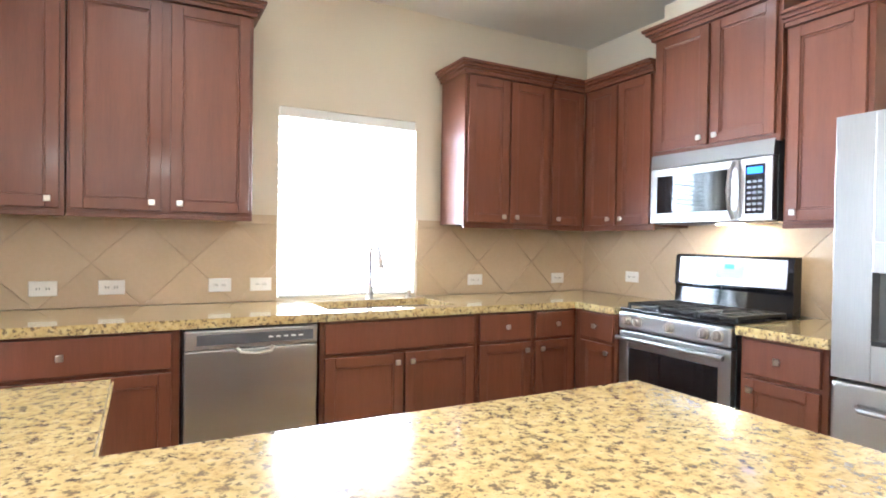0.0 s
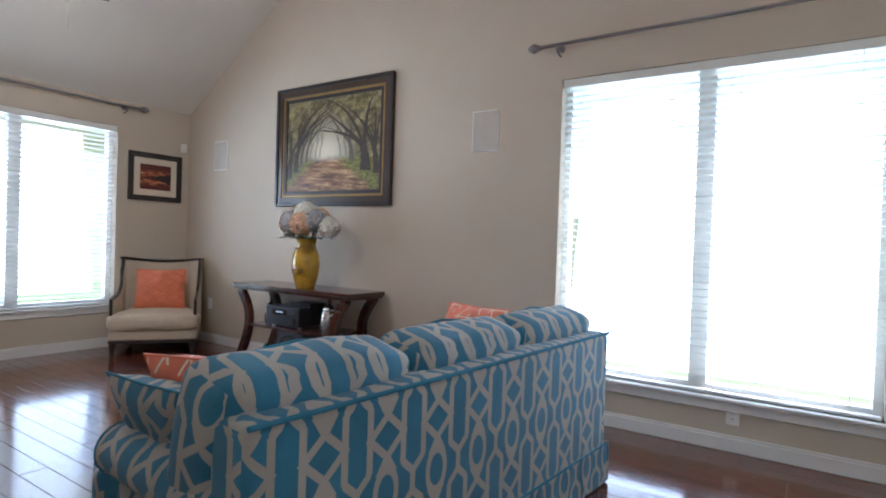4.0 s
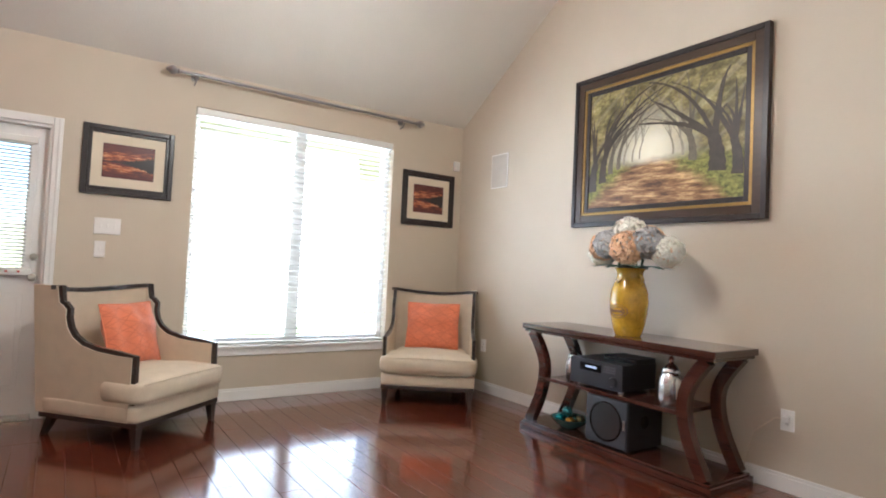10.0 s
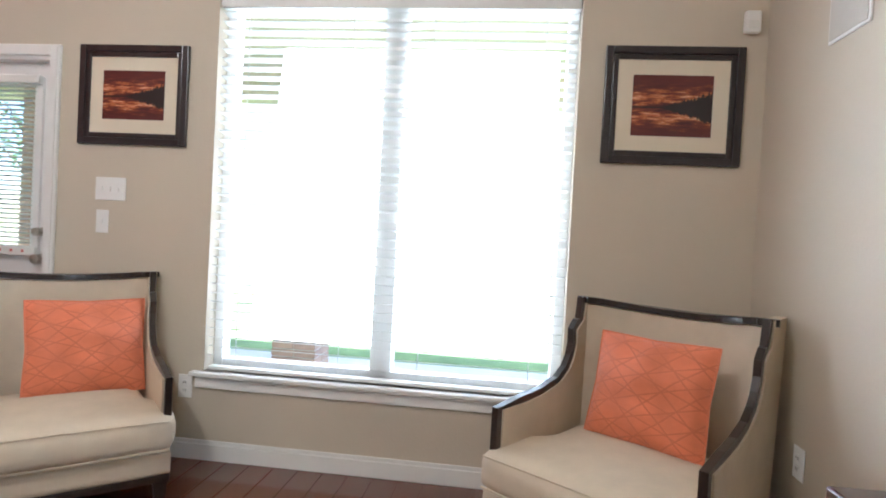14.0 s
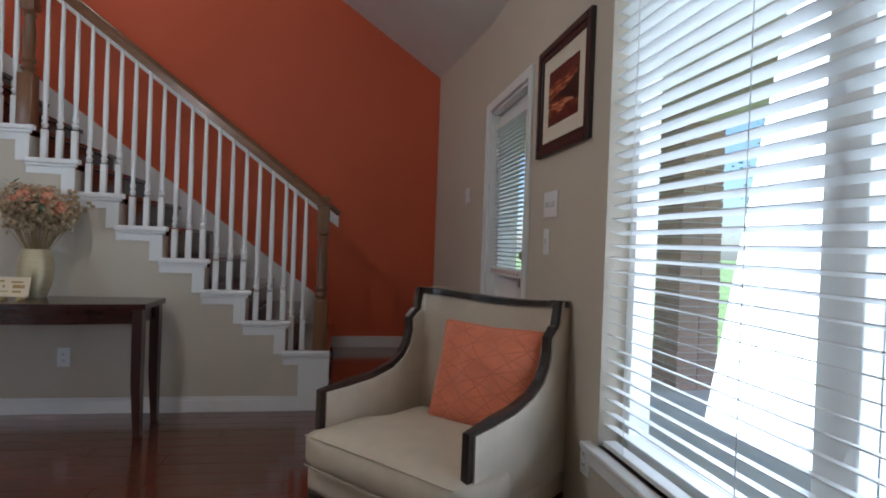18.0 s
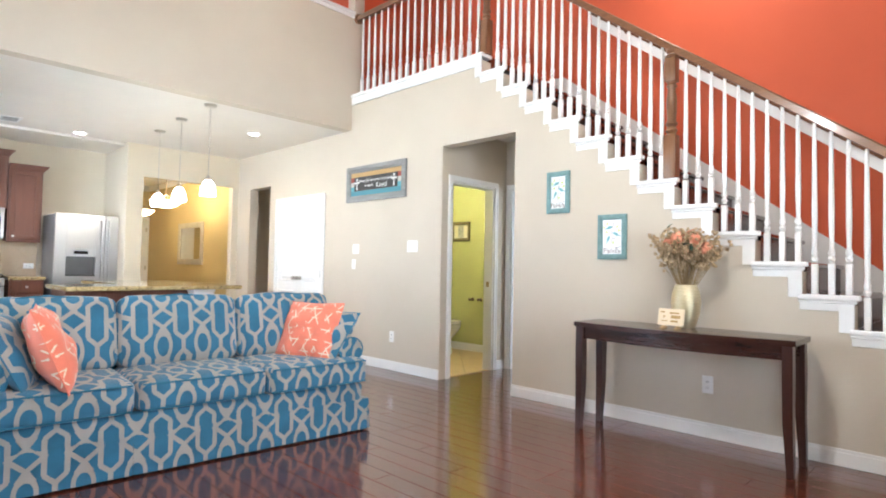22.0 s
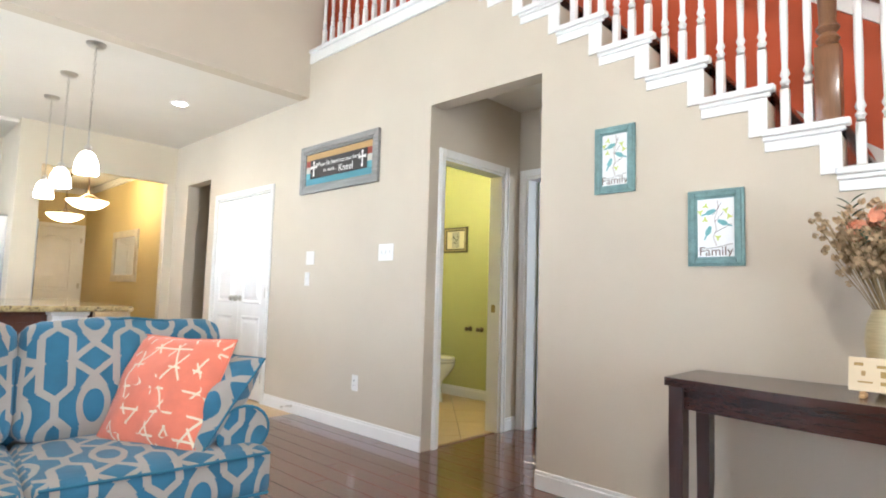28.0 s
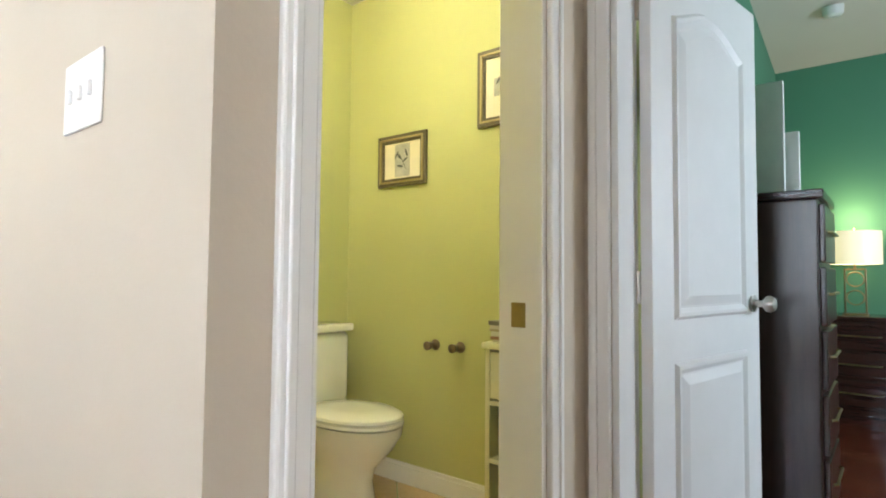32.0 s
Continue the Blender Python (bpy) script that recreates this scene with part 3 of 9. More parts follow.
# small hall, bath and bedroom
HL = B()
wall_with_holes(HL, 0, HX1, HX1 + 0.12, -1.06, -WT, 0, 2.6, [(-0.845, -0.15, 0, 2.035)])
solid("wall_hall_bath", HL, M_WALL, "tan hall wall with the bathroom doorway", "wall")
HB = wall_with_holes(B(), 1, -1.18, -1.06, HX0 - 0.12, HX1 + 0.12, 0, 2.6, [(4.385, 5.165, 0, 2.035)])
box(HB, HX0 - 0.12, HX0, -1.06, -WT, 0, 2.6)
solid("wall_hall_bedroom", HB, M_WALL, "tan hall wall with the bedroom doorway", "wall")
HC = B()
box(HC, HX0 - 0.12, HX1 + 0.12, -1.18, -WT, 2.6, 2.7)
solid("ceiling_hall", HC, M_CEIL, "tan hall ceiling", "ceiling")
BT = B()
box(BT, HX1 + 0.12, 7.0, -1.90, -1.78, 0, 2.6)
box(BT, 7.0, 7.12, -1.90, -WT, 0, 2.6)
box(BT, HX1 + 0.121, HX1 + 0.125, -1.78, -1.06, 0, 2.6)
wall_with_holes(BT, 0, HX1 + 0.121, HX1 + 0.126, -1.06, -WT, 0, 2.6, [(-0.845, -0.15, 0, 2.035)])
box(BT, HX1 + 0.126, 7.0, -WT - 0.006, -WT - 0.001, 0, 2.6)
solid("wall_bath", BT, M_LIME, "lime green bathroom walls", "wall")
BC = B()
box(BC, HX1 + 0.12, 7.12, -1.90, -WT, 2.6, 2.7)
solid("ceiling_bath", BC, M_CEIL, "pale bathroom ceiling", "ceiling")
BD = B()
box(BD, 2.2, 8.0, -5.32, -5.2, 0, 3.1)
box(BD, 2.08, 2.2, -5.2, -1.50, 0, 3.1)
box(BD, 5.37, 5.49, -5.2, -1.45, 0, 3.1)
box(BD, 5.37, 5.49, -1.45, -1.185, 0, 2.65)
box(BD, 2.2, 4.2, -1.5, -1.45, 0, 3.1)
box(BD, 4.15, 4.2, -1.45, -1.185, 0, 2.55)
wall_with_holes(BD, 1, -1.20, -1.185, 4.2, 5.37, 0, 2.55, [(4.385, 5.165, 0, 2.035)])
box(BD, 4.2, 5.37, -1.50, -1.452, 2.55, 3.1)
solid("wall_bedroom", BD, M_GREEN, "teal green bedroom walls", "wall")
BDC = B()
prism(BDC, [(-5.32, 2.80), (-3.9, 3.1), (-1.45, 3.1), (-1.45, 3.2), (-5.32, 3.2)], 0, 2.08, 6.0)
box(BDC, 4.15, 5.37, -1.45, -1.185, 2.55, 2.65)
solid("ceiling_bedroom", BDC, M_CEIL, "off-white bedroom ceiling", "ceiling")
# sub floors under planks and tiles
SF = B()
box(SF, -0.2, XK, YR - 0.1, YP, -0.12, -0.012)
box(SF, 2.08, 6.0, -5.32, YR - 0.1, -0.12, -0.012)
solid("floor_base_wood", SF, M_GAP, "dark joints between the floor planks", "floor")
TF = B()
box(TF, XK, 14.2, -0.25, YP, -0.12, -0.012)
box(TF, XK, 14.2, -2.0, -0.25, -0.12, -0.012)
solid("floor_base_tile", TF, M_GROUT, "grout below the floor tiles", "floor")

# ---- doors, windows and trim ----
def casing(parent, along, a0, a1, face, top, out, width=0.062, bottom=0.0):
    """White door casing: two legs and a head on a wall face. along: 'x' or 'y'; out: +1 or -1 away from the wall."""
    w, t = width, 0.018
    f0, f1 = sorted((face, face + out * t))
    for p, q, r, s in ((a0 - w, a0, bottom, top + w), (a1, a1 + w, bottom, top + w), (a0, a1, top, top + w)):
        bm = B()
        if along == "x":
            box(bm, p, q, f0, f1, r, s, 0.005)
        else:
            box(bm, f0, f1, p, q, r, s, 0.005)
        e0, e1 = sorted((face + out * t, face + out * (t + 0.007)))
        if q - p < 0.1:
            inner = (p + 0.012, p + 0.028) if p < a0 else (q - 0.028, q - 0.012)
            if along == "x":
                box(bm, *inner, e0, e1, r, s - 0.012, 0.003)
            else:
                box(bm, e0, e1, *inner, r, s - 0.012, 0.003)
        part("casing", bm, M_WHITE, parent)


def jamb(parent, along, a0, a1, f0, f1, top):
    for p, q, r, s in ((a0, a0 + 0.018, 0, top), (a1 - 0.018, a1, 0, top), (a0 + 0.018, a1 - 0.018, top - 0.018, top)):
        bm = B()
        if along == "x":
            box(bm, p, q, f0, f1, r, s)
        else:
            box(bm, f0, f1, p, q, r, s)
        part("jamb", bm, M_WHITE, parent)


def arch_panel(bm, x0, x1, z0, z1, y, depth, arch=0.0):
    """A moulded raised panel on a door leaf, lofted from its rim inwards; the front is at y, towards +y."""
    n = 14
    rings = []
    for inset, d in ((0.0, -0.0005), (0.010, depth), (0.020, depth), (0.034, 0.0012), (0.040, 0.0012), (0.068, depth)):
        pts = [(x0 + inset, z0 + inset), (x1 - inset, z0 + inset)]
        for k in range(n + 1):
            u = 1 - k / n
            lift = arch * (1 - math.sin(math.pi * u) ** 1.3) if arch else 0.0
            pts.append((x0 + inset + (x1 - x0 - 2 * inset) * u, z1 - lift - inset))
        rings.append([bm.verts.new((p[0], y + d, p[1])) for p in pts])
    k = len(rings[0])
    for a, b in zip(rings, rings[1:]):
        for i in range(k):
            bm.faces.new((a[i], a[(i + 1) % k], b[(i + 1) % k], b[i]))
    bm.faces.new(rings[-1])


def panel_door(name, w, h, label, knob_x, style="two", hinges=True, kind="", category="door", knob_mat=None):
    """A white moulded door leaf, hinge edge at x=0, front to +y, 35 mm thick."""
    d = thing(name, label, category, kind=kind)
    bm = B()
    box(bm, 0, w, -0.035, 0, 0.008, h, 0.003)
    part("leaf", bm, M_DOOR, d)
    for side, y in ((1, 0.0), (-1, -0.035)):
        bm = B()
        flip = Matrix.Identity(4) if side > 0 else Matrix.Translation((0, -0.035, 0)) @ Matrix.Scale(-1, 4, (0, 1, 0))
        m = w * 0.16
        arch_panel(bm, m, w - m, 0.18, h * 0.40, 0.0, 0.011)
        arch_panel(bm, m, w - m, h * 0.46, h - 0.13, 0.0, 0.011, 0.07)
        bmesh.ops.transform(bm, matrix=flip, verts=bm.verts[:])
        bmesh.ops.recalc_face_normals(bm, faces=bm.faces[:])
        part("raised_panels", bm, M_DOOR, d)
    for side in (1, -1):
        bm = B()
        y = 0.0 if side > 0 else -0.035
        lathe(bm, ((0.030, 0), (0.030, 0.008), (0.011, 0.012), (0.011, 0.035), (0.026, 0.045), (0.029, 0.058), (0.022, 0.072), (0.0, 0.075)),
              Matrix.Translation((knob_x, y, 0.96)) @ pose(0, 0, 0, -90 * side, 0, 0), 16)
        part("door_knob", bm, knob_mat or M_NICKEL, d, "satin nickel round knob", True)
    if hinges:
        for z in (0.22, 1.02, 1.82):
            bm = B()
            cyl(bm, (-0.004, 0.004, z - 0.045), (-0.004, 0.004, z + 0.045), 0.007, 8)
            box(bm, -0.004, 0.028, 0.0005, 0.0025, z - 0.045, z + 0.045)
            part("hinge", bm, M_NICKEL, d)
    return d


# back door: half glass with a blind, in the back wall
bd = thing("door_back", "white half-glass back door with a small lowered blind", "door", kind="structure")
DY0, DY1 = 0.294, 1.093
casing(bd, "y", DY0, DY1, 0.0, 2.04, 1, 0.058)
jamb(bd, "y", DY0, DY1, -0.2, 0.0, 2.04)
L0, L1, XD = DY0 + 0.02, DY1 - 0.02, -0.055
bm = wall_with_holes(B(), 0, XD - 0.04, XD, L0, L1, 0.025, 2.02, [(0.415, 0.97, 1.03, 1.90)])
part("leaf", bm, M_DOOR, bd)
for p, q in ((0.405, 0.665), (0.725, 0.985)):
    bm = B()
    for i, d in ((0.0, 0.008), (0.03, 0.014)):
        box(bm, XD - 0.001, XD + d, p + i, q - i, 0.20 + i, 0.86 - i, 0.004)
    part("raised_panel", bm, M_DOOR, bd)
bm = wall_with_holes(B(), 0, XD, XD + 0.018, 0.375, 1.01, 0.99, 1.94, [(0.42, 0.965, 1.035, 1.895)])
part("glass_frame", bm, M_DOOR, bd)
bm = B()
box(bm, XD - 0.03, XD - 0.025, 0.415, 0.97, 1.03, 1.90)
g = part("pane", bm, M_GLASS, bd)
g.visible_shadow = False
bm = B()
box(bm, XD + 0.012, XD + 0.045, 0.375, 1.01, 1.90, 1.945, 0.004)
part("blind_headrail", bm, M_SLAT, bd)
for i in range(34):
    bm = B()
    z = 1.885 - i * 0.0252
    box(bm, -0.011, 0.011, 0.405, 0.98, -0.001, 0.001, m=Matrix.Translation((XD + 0.034, 0, z)) @ pose(0, 0, 0, 0, -18, 0))
    part("slat", bm, M_SLAT, bd)
bm = B()
box(bm, XD + 0.019, XD + 0.047, 0.365, 1.02, 0.985, 1.03, 0.004)
part("blind_bottom_rail", bm, M_SLAT, bd)
M_DOT = plain("faded_red_dots", (0.55, 0.12, 0.10), 0.6)
for k in range(9):
    bm = B()
    y = 0.415 + k * 0.066
    box(bm, XD + 0.0465, XD + 0.0485, y, y + 0.016, 1.002, 1.016, 0.0008)
    part("rail_mark", bm, M_DOT, bd)
for z, r in ((1.115, 0.024), (0.97, 0.028)):
    bm = B()
    lathe(bm, ((r, 0), (r, 0.01), (0.012, 0.014), (0.012, 0.03), (r, 0.042), (r * 0.9, 0.06), (0, 0.064)), Matrix.Translation((XD, 1.03, z)) @ pose(0, 0, 0, 0, 90, 0), 14)
    part("door_knob", bm, M_NICKEL, bd, smooth=True)
bm = B()
box(bm, -0.2, 0.03, DY0 + 0.02, DY1 - 0.02, 0.0, 0.022, 0.004)
part("threshold", bm, M_NICKEL, bd, "metal door threshold")


def blind_window(name, label, along, a0, a1, z0, z1, face, out, slats, mull=True, sill=True, tilt=0.0, tagname="window", pitch=0.046):
    """A window in a wall hole with frame, panes, sill and a horizontal blind. out: +1 where the room lies towards + of the face."""
    w = thing(name, label, tagname, kind="structure")
    def bx(bm, p, q, d0, d1, r, s, bev=0.0):
        e0, e1 = sorted((face + out * d0, face + out * d1))
        return box(bm, e0, e1, p, q, r, s, bev) if along == "y" else box(bm, p, q, e0, e1, r, s, bev)
    fr = 0.05
    mid = (a0 + a1) / 2
    for p, q, r, s in ((a0, a0 + fr, z0, z1), (a1 - fr, a1, z0, z1), (a0 + fr, a1 - fr, z0, z0 + fr), (a0 + fr, a1 - fr, z1 - fr, z1)):
        part("window_frame", bx(B(), p, q, -0.17, -0.09, r, s, 0.004), M_WHITE, w)
    if mull:
        part("mullion", bx(B(), mid - 0.055, mid + 0.055, -0.17, -0.08, z0 + fr, z1 - fr, 0.004), M_WHITE, w)
    zm = (z0 + z1) / 2
    spans = ((a0 + fr, mid - 0.055), (mid + 0.055, a1 - fr)) if mull else ((a0 + fr, a1 - fr),)
    for p, q in spans:
        for r, s in ((z0 + fr, z1 - fr),):
            g = part("pane", bx(B(), p, q, -0.132, -0.127, r, s), M_GLASS, w)
            g.visible_shadow = False
    if sill:
        part("window_sill", bx(B(), a0 - 0.06, a1 + 0.06, -0.09, 0.045, z0 - 0.022, z0, 0.006), M_WHITE, w)
        part("apron", bx(B(), a0 - 0.04, a1 + 0.04, 0.0, 0.016, z0 - 0.085, z0 - 0.022, 0.005), M_WHITE, w)
    # blind
    part("headrail", bx(B(), a0 + 0.006, a1 - 0.006, -0.075, 0.0, z1 - 0.062, z1 - 0.004, 0.004), M_SLAT, w)
    n = int((z1 - 0.075 - z0 - 0.03) / pitch)
    bm = B()
    half = 0.024
    ln = (a1 - a0) / 2 - 0.012
    r = bmesh.ops.create_cube(bm, size=1.0)
    if along == "y":
        bmesh.ops.scale(bm, vec=(2 * half, 2 * ln, 0.0028), verts=r["verts"])
        turn = pose(0, 0, 0, 0, tilt, 0)
    else:
        bmesh.ops.scale(bm, vec=(2 * ln, 2 * half, 0.0028), verts=r["verts"])
        turn = pose(0, 0, 0, tilt, 0, 0)
    me = mesh_of("slat", bm, M_SLAT)
    for i in range(n if slats else 0):
        ob = new("slat", me)
        ob.parent = w
        z = z1 - 0.085 - i * pitch
        c = face + out * -0.038
        ob.matrix_basis = (Matrix.Translation((c, mid, z)) if along == "y" else Matrix.Translation((mid, c, z))) @ turn
    part("bottom_rail", bx(B(), a0 + 0.012, a1 - 0.012, -0.062, -0.014, z0 + 0.004, z0 + 0.022, 0.003), M_SLAT, w)
    for p in (a0 + 0.16, a1 - 0.16, mid - 0.2, mid + 0.2):
        part("ladder_tape", bx(B(), p - 0.0015, p + 0.0015, -0.013, -0.0115, z0 + 0.02, z1 - 0.06), M_SLAT, w)
    return w


w1 = blind_window("window_back", "wide white double window with half-open white blind", "y", 2.01, 3.805, 0.455, 2.365, 0.0, 1, True, tilt=-14)
blind_window("window_side", "tall white window with open white blind", "x", 4.70, 6.63, 0.33, 2.455, YP, -1, True, tilt=-12)
blind_window("window_sink", "small white window above the sink with open blind", "x", 8.415, 9.30, 0.93, 2.06, YS, -1, True, mull=False, sill=False, tilt=-12, pitch=0.042)


def curtain_rod(name, a, b, wall_dir, label):
    """Metal rod with ball finials between points a and b, brackets going along wall_dir to the wall."""
    r = thing(name, label, "curtain rod")
    a, b, wd = Vector(a), Vector(b), Vector(wall_dir)
    part("rod", cyl(B(), a, b, 0.013, 12), M_ROD, r, smooth=True)
    d = (b - a).normalized()
    for p, s in ((a, -1), (b, 1)):
        m = Matrix.Translation(p) @ (d * s).to_track_quat("Z", "Y").to_matrix().to_4x4()
        bm = lathe(B(), ((0.013, 0), (0.022, 0.008), (0.016, 0.02), (0.028, 0.032), (0.036, 0.05), (0.030, 0.072), (0.014, 0.086), (0.018, 0.094), (0, 0.1)), m, 14)
        part("finial", bm, M_ROD, r, smooth=True)
        q = p - d * s * 0.12
        bm = cyl(B(), q, q + wd, 0.008, 10)
        cyl(bm, q + wd * 0.93, q + wd * 0.999, 0.03, 12)
        sweep(bm, [q + Vector((0, 0, -0.02)) + wd * 0.05, q + Vector((0, 0, -0.05)) + wd * 0.4, q + Vector((0, 0, -0.06)) + wd * 0.97], 0.005, 0.005)
        part("bracket", bm, M_ROD, r, smooth=True)
    return r


curtain_rod("curtain_rod", (0.10, 1.86, 2.585), (0.10, 3.98, 2.575), (-0.097, 0, 0), "pewter curtain rod with ball ends above the back window")
curtain_rod("curtain_rod", (4.56, YP - 0.10, 2.68), (6.72, YP - 0.10, 2.69), (0, 0.097, 0), "pewter curtain rod with ball ends above the side window")


def baseboard(name, runs):
    """White baseboard; runs of (along, a0, a1, face, out)."""
    bm = B()
    for along, a0, a1, face, out in runs:
        for d, z0, z1 in ((0.015, 0.0, 0.082), (0.010, 0.082, 0.102)):
            f0, f1 = sorted((face, face + out * d))
            box(bm, a0, a1, f0, f1, z0, z1, 0.003) if along == "x" else box(bm, f0, f1, a0, a1, z0, z1, 0.003)
    solid(name, bm, M_WHITE, "white painted baseboard", "baseboard")


baseboard("baseboard_living", [("y", 1.155, YP, 0, 1), ("y", 0.015, 0.235, 0, 1), ("x", 0.016, XK, YP, -1), ("y", 3.89, YP - 0.016, XK, -1),
                               ("x", X0 + 0.17, HX0, 0, 1), ("x", HX1, 7.305, 0, 1), ("x", 8.54, 8.72, 0, 1), ("x", 9.34, 9.72, 0, 1),
                               ("x", XK, XK + 0.20, 3.905, -1)])
baseboard("baseboard_hall", [("y", -1.045, -0.907, HX1, -1), ("y", -1.06, 0.0, HX0, 1), ("x", 8.72, 9.72, -1.2, 1)])
baseboard("baseboard_bath", [("x", HX1 + 0.126, 7.0, -1.78, 1)])
baseboard("baseboard_dining", [("x", 9.97, 14.08, -0.13, 1), ("y", 0.0, 0.10, 9.72, -1)])

# bathroom and bedroom doorways
db = thing("door_frame_bath", "white casing and jamb of the bathroom doorway", "door frame", kind="structure")
casing(db, "y", -0.845, -0.15, HX1, 2.035, -1, 0.06)
jamb(db, "y", -0.845, -0.15, HX1, HX1 + 0.12, 2.035)
bm = B()
box(bm, HX1 + 0.045, HX1 + 0.085, -0.8285, -0.8265, 0.925, 0.985)
box(bm, HX1 + 0.055, HX1 + 0.072, -0.8270, -0.8255, 0.94, 0.97)
part("strike_plate", bm, M_BRASS, db)
dd = thing("door_frame_bedroom", "white casing and jamb of the bedroom doorway", "door frame", kind="structure")
casing(dd, "x", 4.385, 5.165, -1.06, 2.035, 1, 0.06)
jamb(dd, "x", 4.385, 5.165, -1.20, -1.06, 2.035)
bdoor = panel_door("bedroom_door", 0.75, 2.015, "white moulded two-panel bedroom door standing open", 0.69)
bdoor.matrix_basis = Matrix.Translation((5.14, -1.20, 0)) @ pose(0, 0, 0, 0, 0, 180 + 80)
# pantry
dp = thing("door_frame_pantry", "white casing of the pantry doors", "door frame", kind="structure")
casing(dp, "x", 7.365, 8.48, 0.0, 2.005, 1, 0.055)
jamb(dp, "x", 7.365, 8.48, -WT, 0.0, 2.005)
for hinge, sx in ((7.384, 1), (8.461, -1)):
    d = panel_door("pantry_door", 0.537, 1.98, "white moulded pantry door, closed, one of a pair", 0.495)
    d["group"] = "pantry doors"
    if sx > 0:
        d.matrix_basis = Matrix.Translation((hinge, -0.004, 0))
    else:
        d.matrix_basis = Matrix.Translation((hinge, -0.039, 0)) @ pose(0, 0, 0, 0, 0, 180)

# ---- stairs ----
st = thing("staircase", "straight stairs with dark treads, white stringer and wooden rail", "stairs", kind="structure")
YB = -0.055
for i in range(N):
    x, z = steps[i]
    bm = B()
    box(bm, x - 0.028, x + RUN + 0.002, YR + 0.03, -0.012, z - 0.032, z, 0.008)
    part("tread", bm, M_PLANK, st)
    bm = B()
    box(bm, x, x + 0.018, YR + 0.03, -WT - 0.002, z - RISE, z - 0.032)
    part("riser", bm, M_DARK, st)
    # white tread end with moulding, and the stepped white band below
    bm = B()
    box(bm, x - 0.035, x + RUN + 0.02, -0.012, 0.034, z - 0.030, z + 0.002, 0.008)
    box(bm, x - 0.018, x + RUN + 0.018, 0.001, 0.022, z - 0.050, z - 0.030, 0.006)
    box(bm, x, x + RUN + 0.012, 0.001, 0.010, z - 0.095, z - 0.050, 0.002)
    if i:
        box(bm, x - 0.002, x + 0.075, 0.001, 0.011, z - RISE - 0.02, z - 0.051, 0.002)
    part("tread_end", bm, M_WHITE, st)
bm = B()
box(bm, X0 - 0.03, X0 + 0.175, -WT, 0.012, 0.0, 0.37, 0.004)
part("end_post", bm, M_WHITE, st)
bm = B()
prism(bm, [(X0 + 0.03, 0.19), (X0 + 0.03, 0.59), (steps[N][0] - 0.1, ZL + 0.08), (steps[N][0] + 0.3, ZL + 0.08), (steps[N][0] + 0.3, ZL - 0.2), (X0 + 0.3, 0.19)], 1, YR + 0.001, YR + 0.029)
part("wall_stringer", bm, M_WHITE, st, "white skirt board along the red wall")
# landing at the foot
bm = B()
box(bm, 0.0, X0 + 0.10, YR, -0.02, 0.0, 0.19 - 0.03)
part("landing_riser", bm, M_DARK, st)
bm = B()
box(bm, 0.001, X0 - 0.031, YR + 0.002, 0.012, 0.16, 0.19, 0.01)
part("landing_tread", bm, M_PLANK, st)
bm = B()
box(bm, 0.09, X0 + 0.028, YR, YR + 0.016, 0.19, 0.29, 0.003)
prism(bm, [(0.012, 0.0), (0.03, 0.0), (0.108, YR + 0.02), (0.09, YR + 0.02)], 2, 0.19, 0.31)
part("landing_baseboard", bm, M_WHITE, st)
# upper floor edge
bm = B()
box(bm, steps[N][0] - 0.02, XK - 0.01, -WT, 0.036, ZL - 0.03, ZL + 0.004, 0.008)
box(bm, steps[N][0] - 0.002, steps[N][0] + 0.085, 0.001, 0.011, ZL - RISE - 0.02, ZL - 0.121, 0.002)
box(bm, steps[N][0], XK - 0.01, 0.001, 0.02, ZL - 0.12, ZL - 0.03, 0.005)
part("landing_edge", bm, M_WHITE, st)

BAL = ((0.019, 0.0), (0.019, 0.20), (0.013, 0.205), (0.021, 0.222), (0.012, 0.24), (0.0205, 0.258), (0.0125, 0.285), (0.016, 0.42), (0.017, 0.5), (0.011, 0.99), (0.011, 1.0))


def baluster(x, z0, z1):
    """A white turned stair baluster with a square foot."""
    h = z1 - z0
    bm = B()
    box(bm, -0.017, 0.017, -0.017, 0.017, 0, 0.19, 0.002)
    lathe(bm, [(r, z if z < 0.3 else 0.285 + (z - 0.285) * (h - 0.285) / 0.715) for r, z in BAL if z >= 0.19 or r < 0.015], None, 10)
    ob = part("baluster", bm, M_WHITE, st, smooth=True)
    ob.location = (x, YB, z0)


RS = RISE / RUN
def rail_z(x):
    return steps[0][1] + 0.95 + (x - X0) * RS


for i in range(N):
    x, z = steps[i]
    for k, dx in enumerate((0.03, 0.03 + RUN / 3, 0.03 + 2 * RUN / 3)) if i else ((1, 0.16), (2, 0.235)):
        xx = x + dx
        if abs(xx - 2.93) > 0.06 and xx < steps[N][0] - 0.07:
            baluster(xx, z, rail_z(xx) - 0.03)
nb = 17
for k in range(nb):
    xx = steps[N][0] + 0.10 + k * (XK - 0.1 - steps[N][0]) / nb
    baluster(xx, ZL, 4.14)


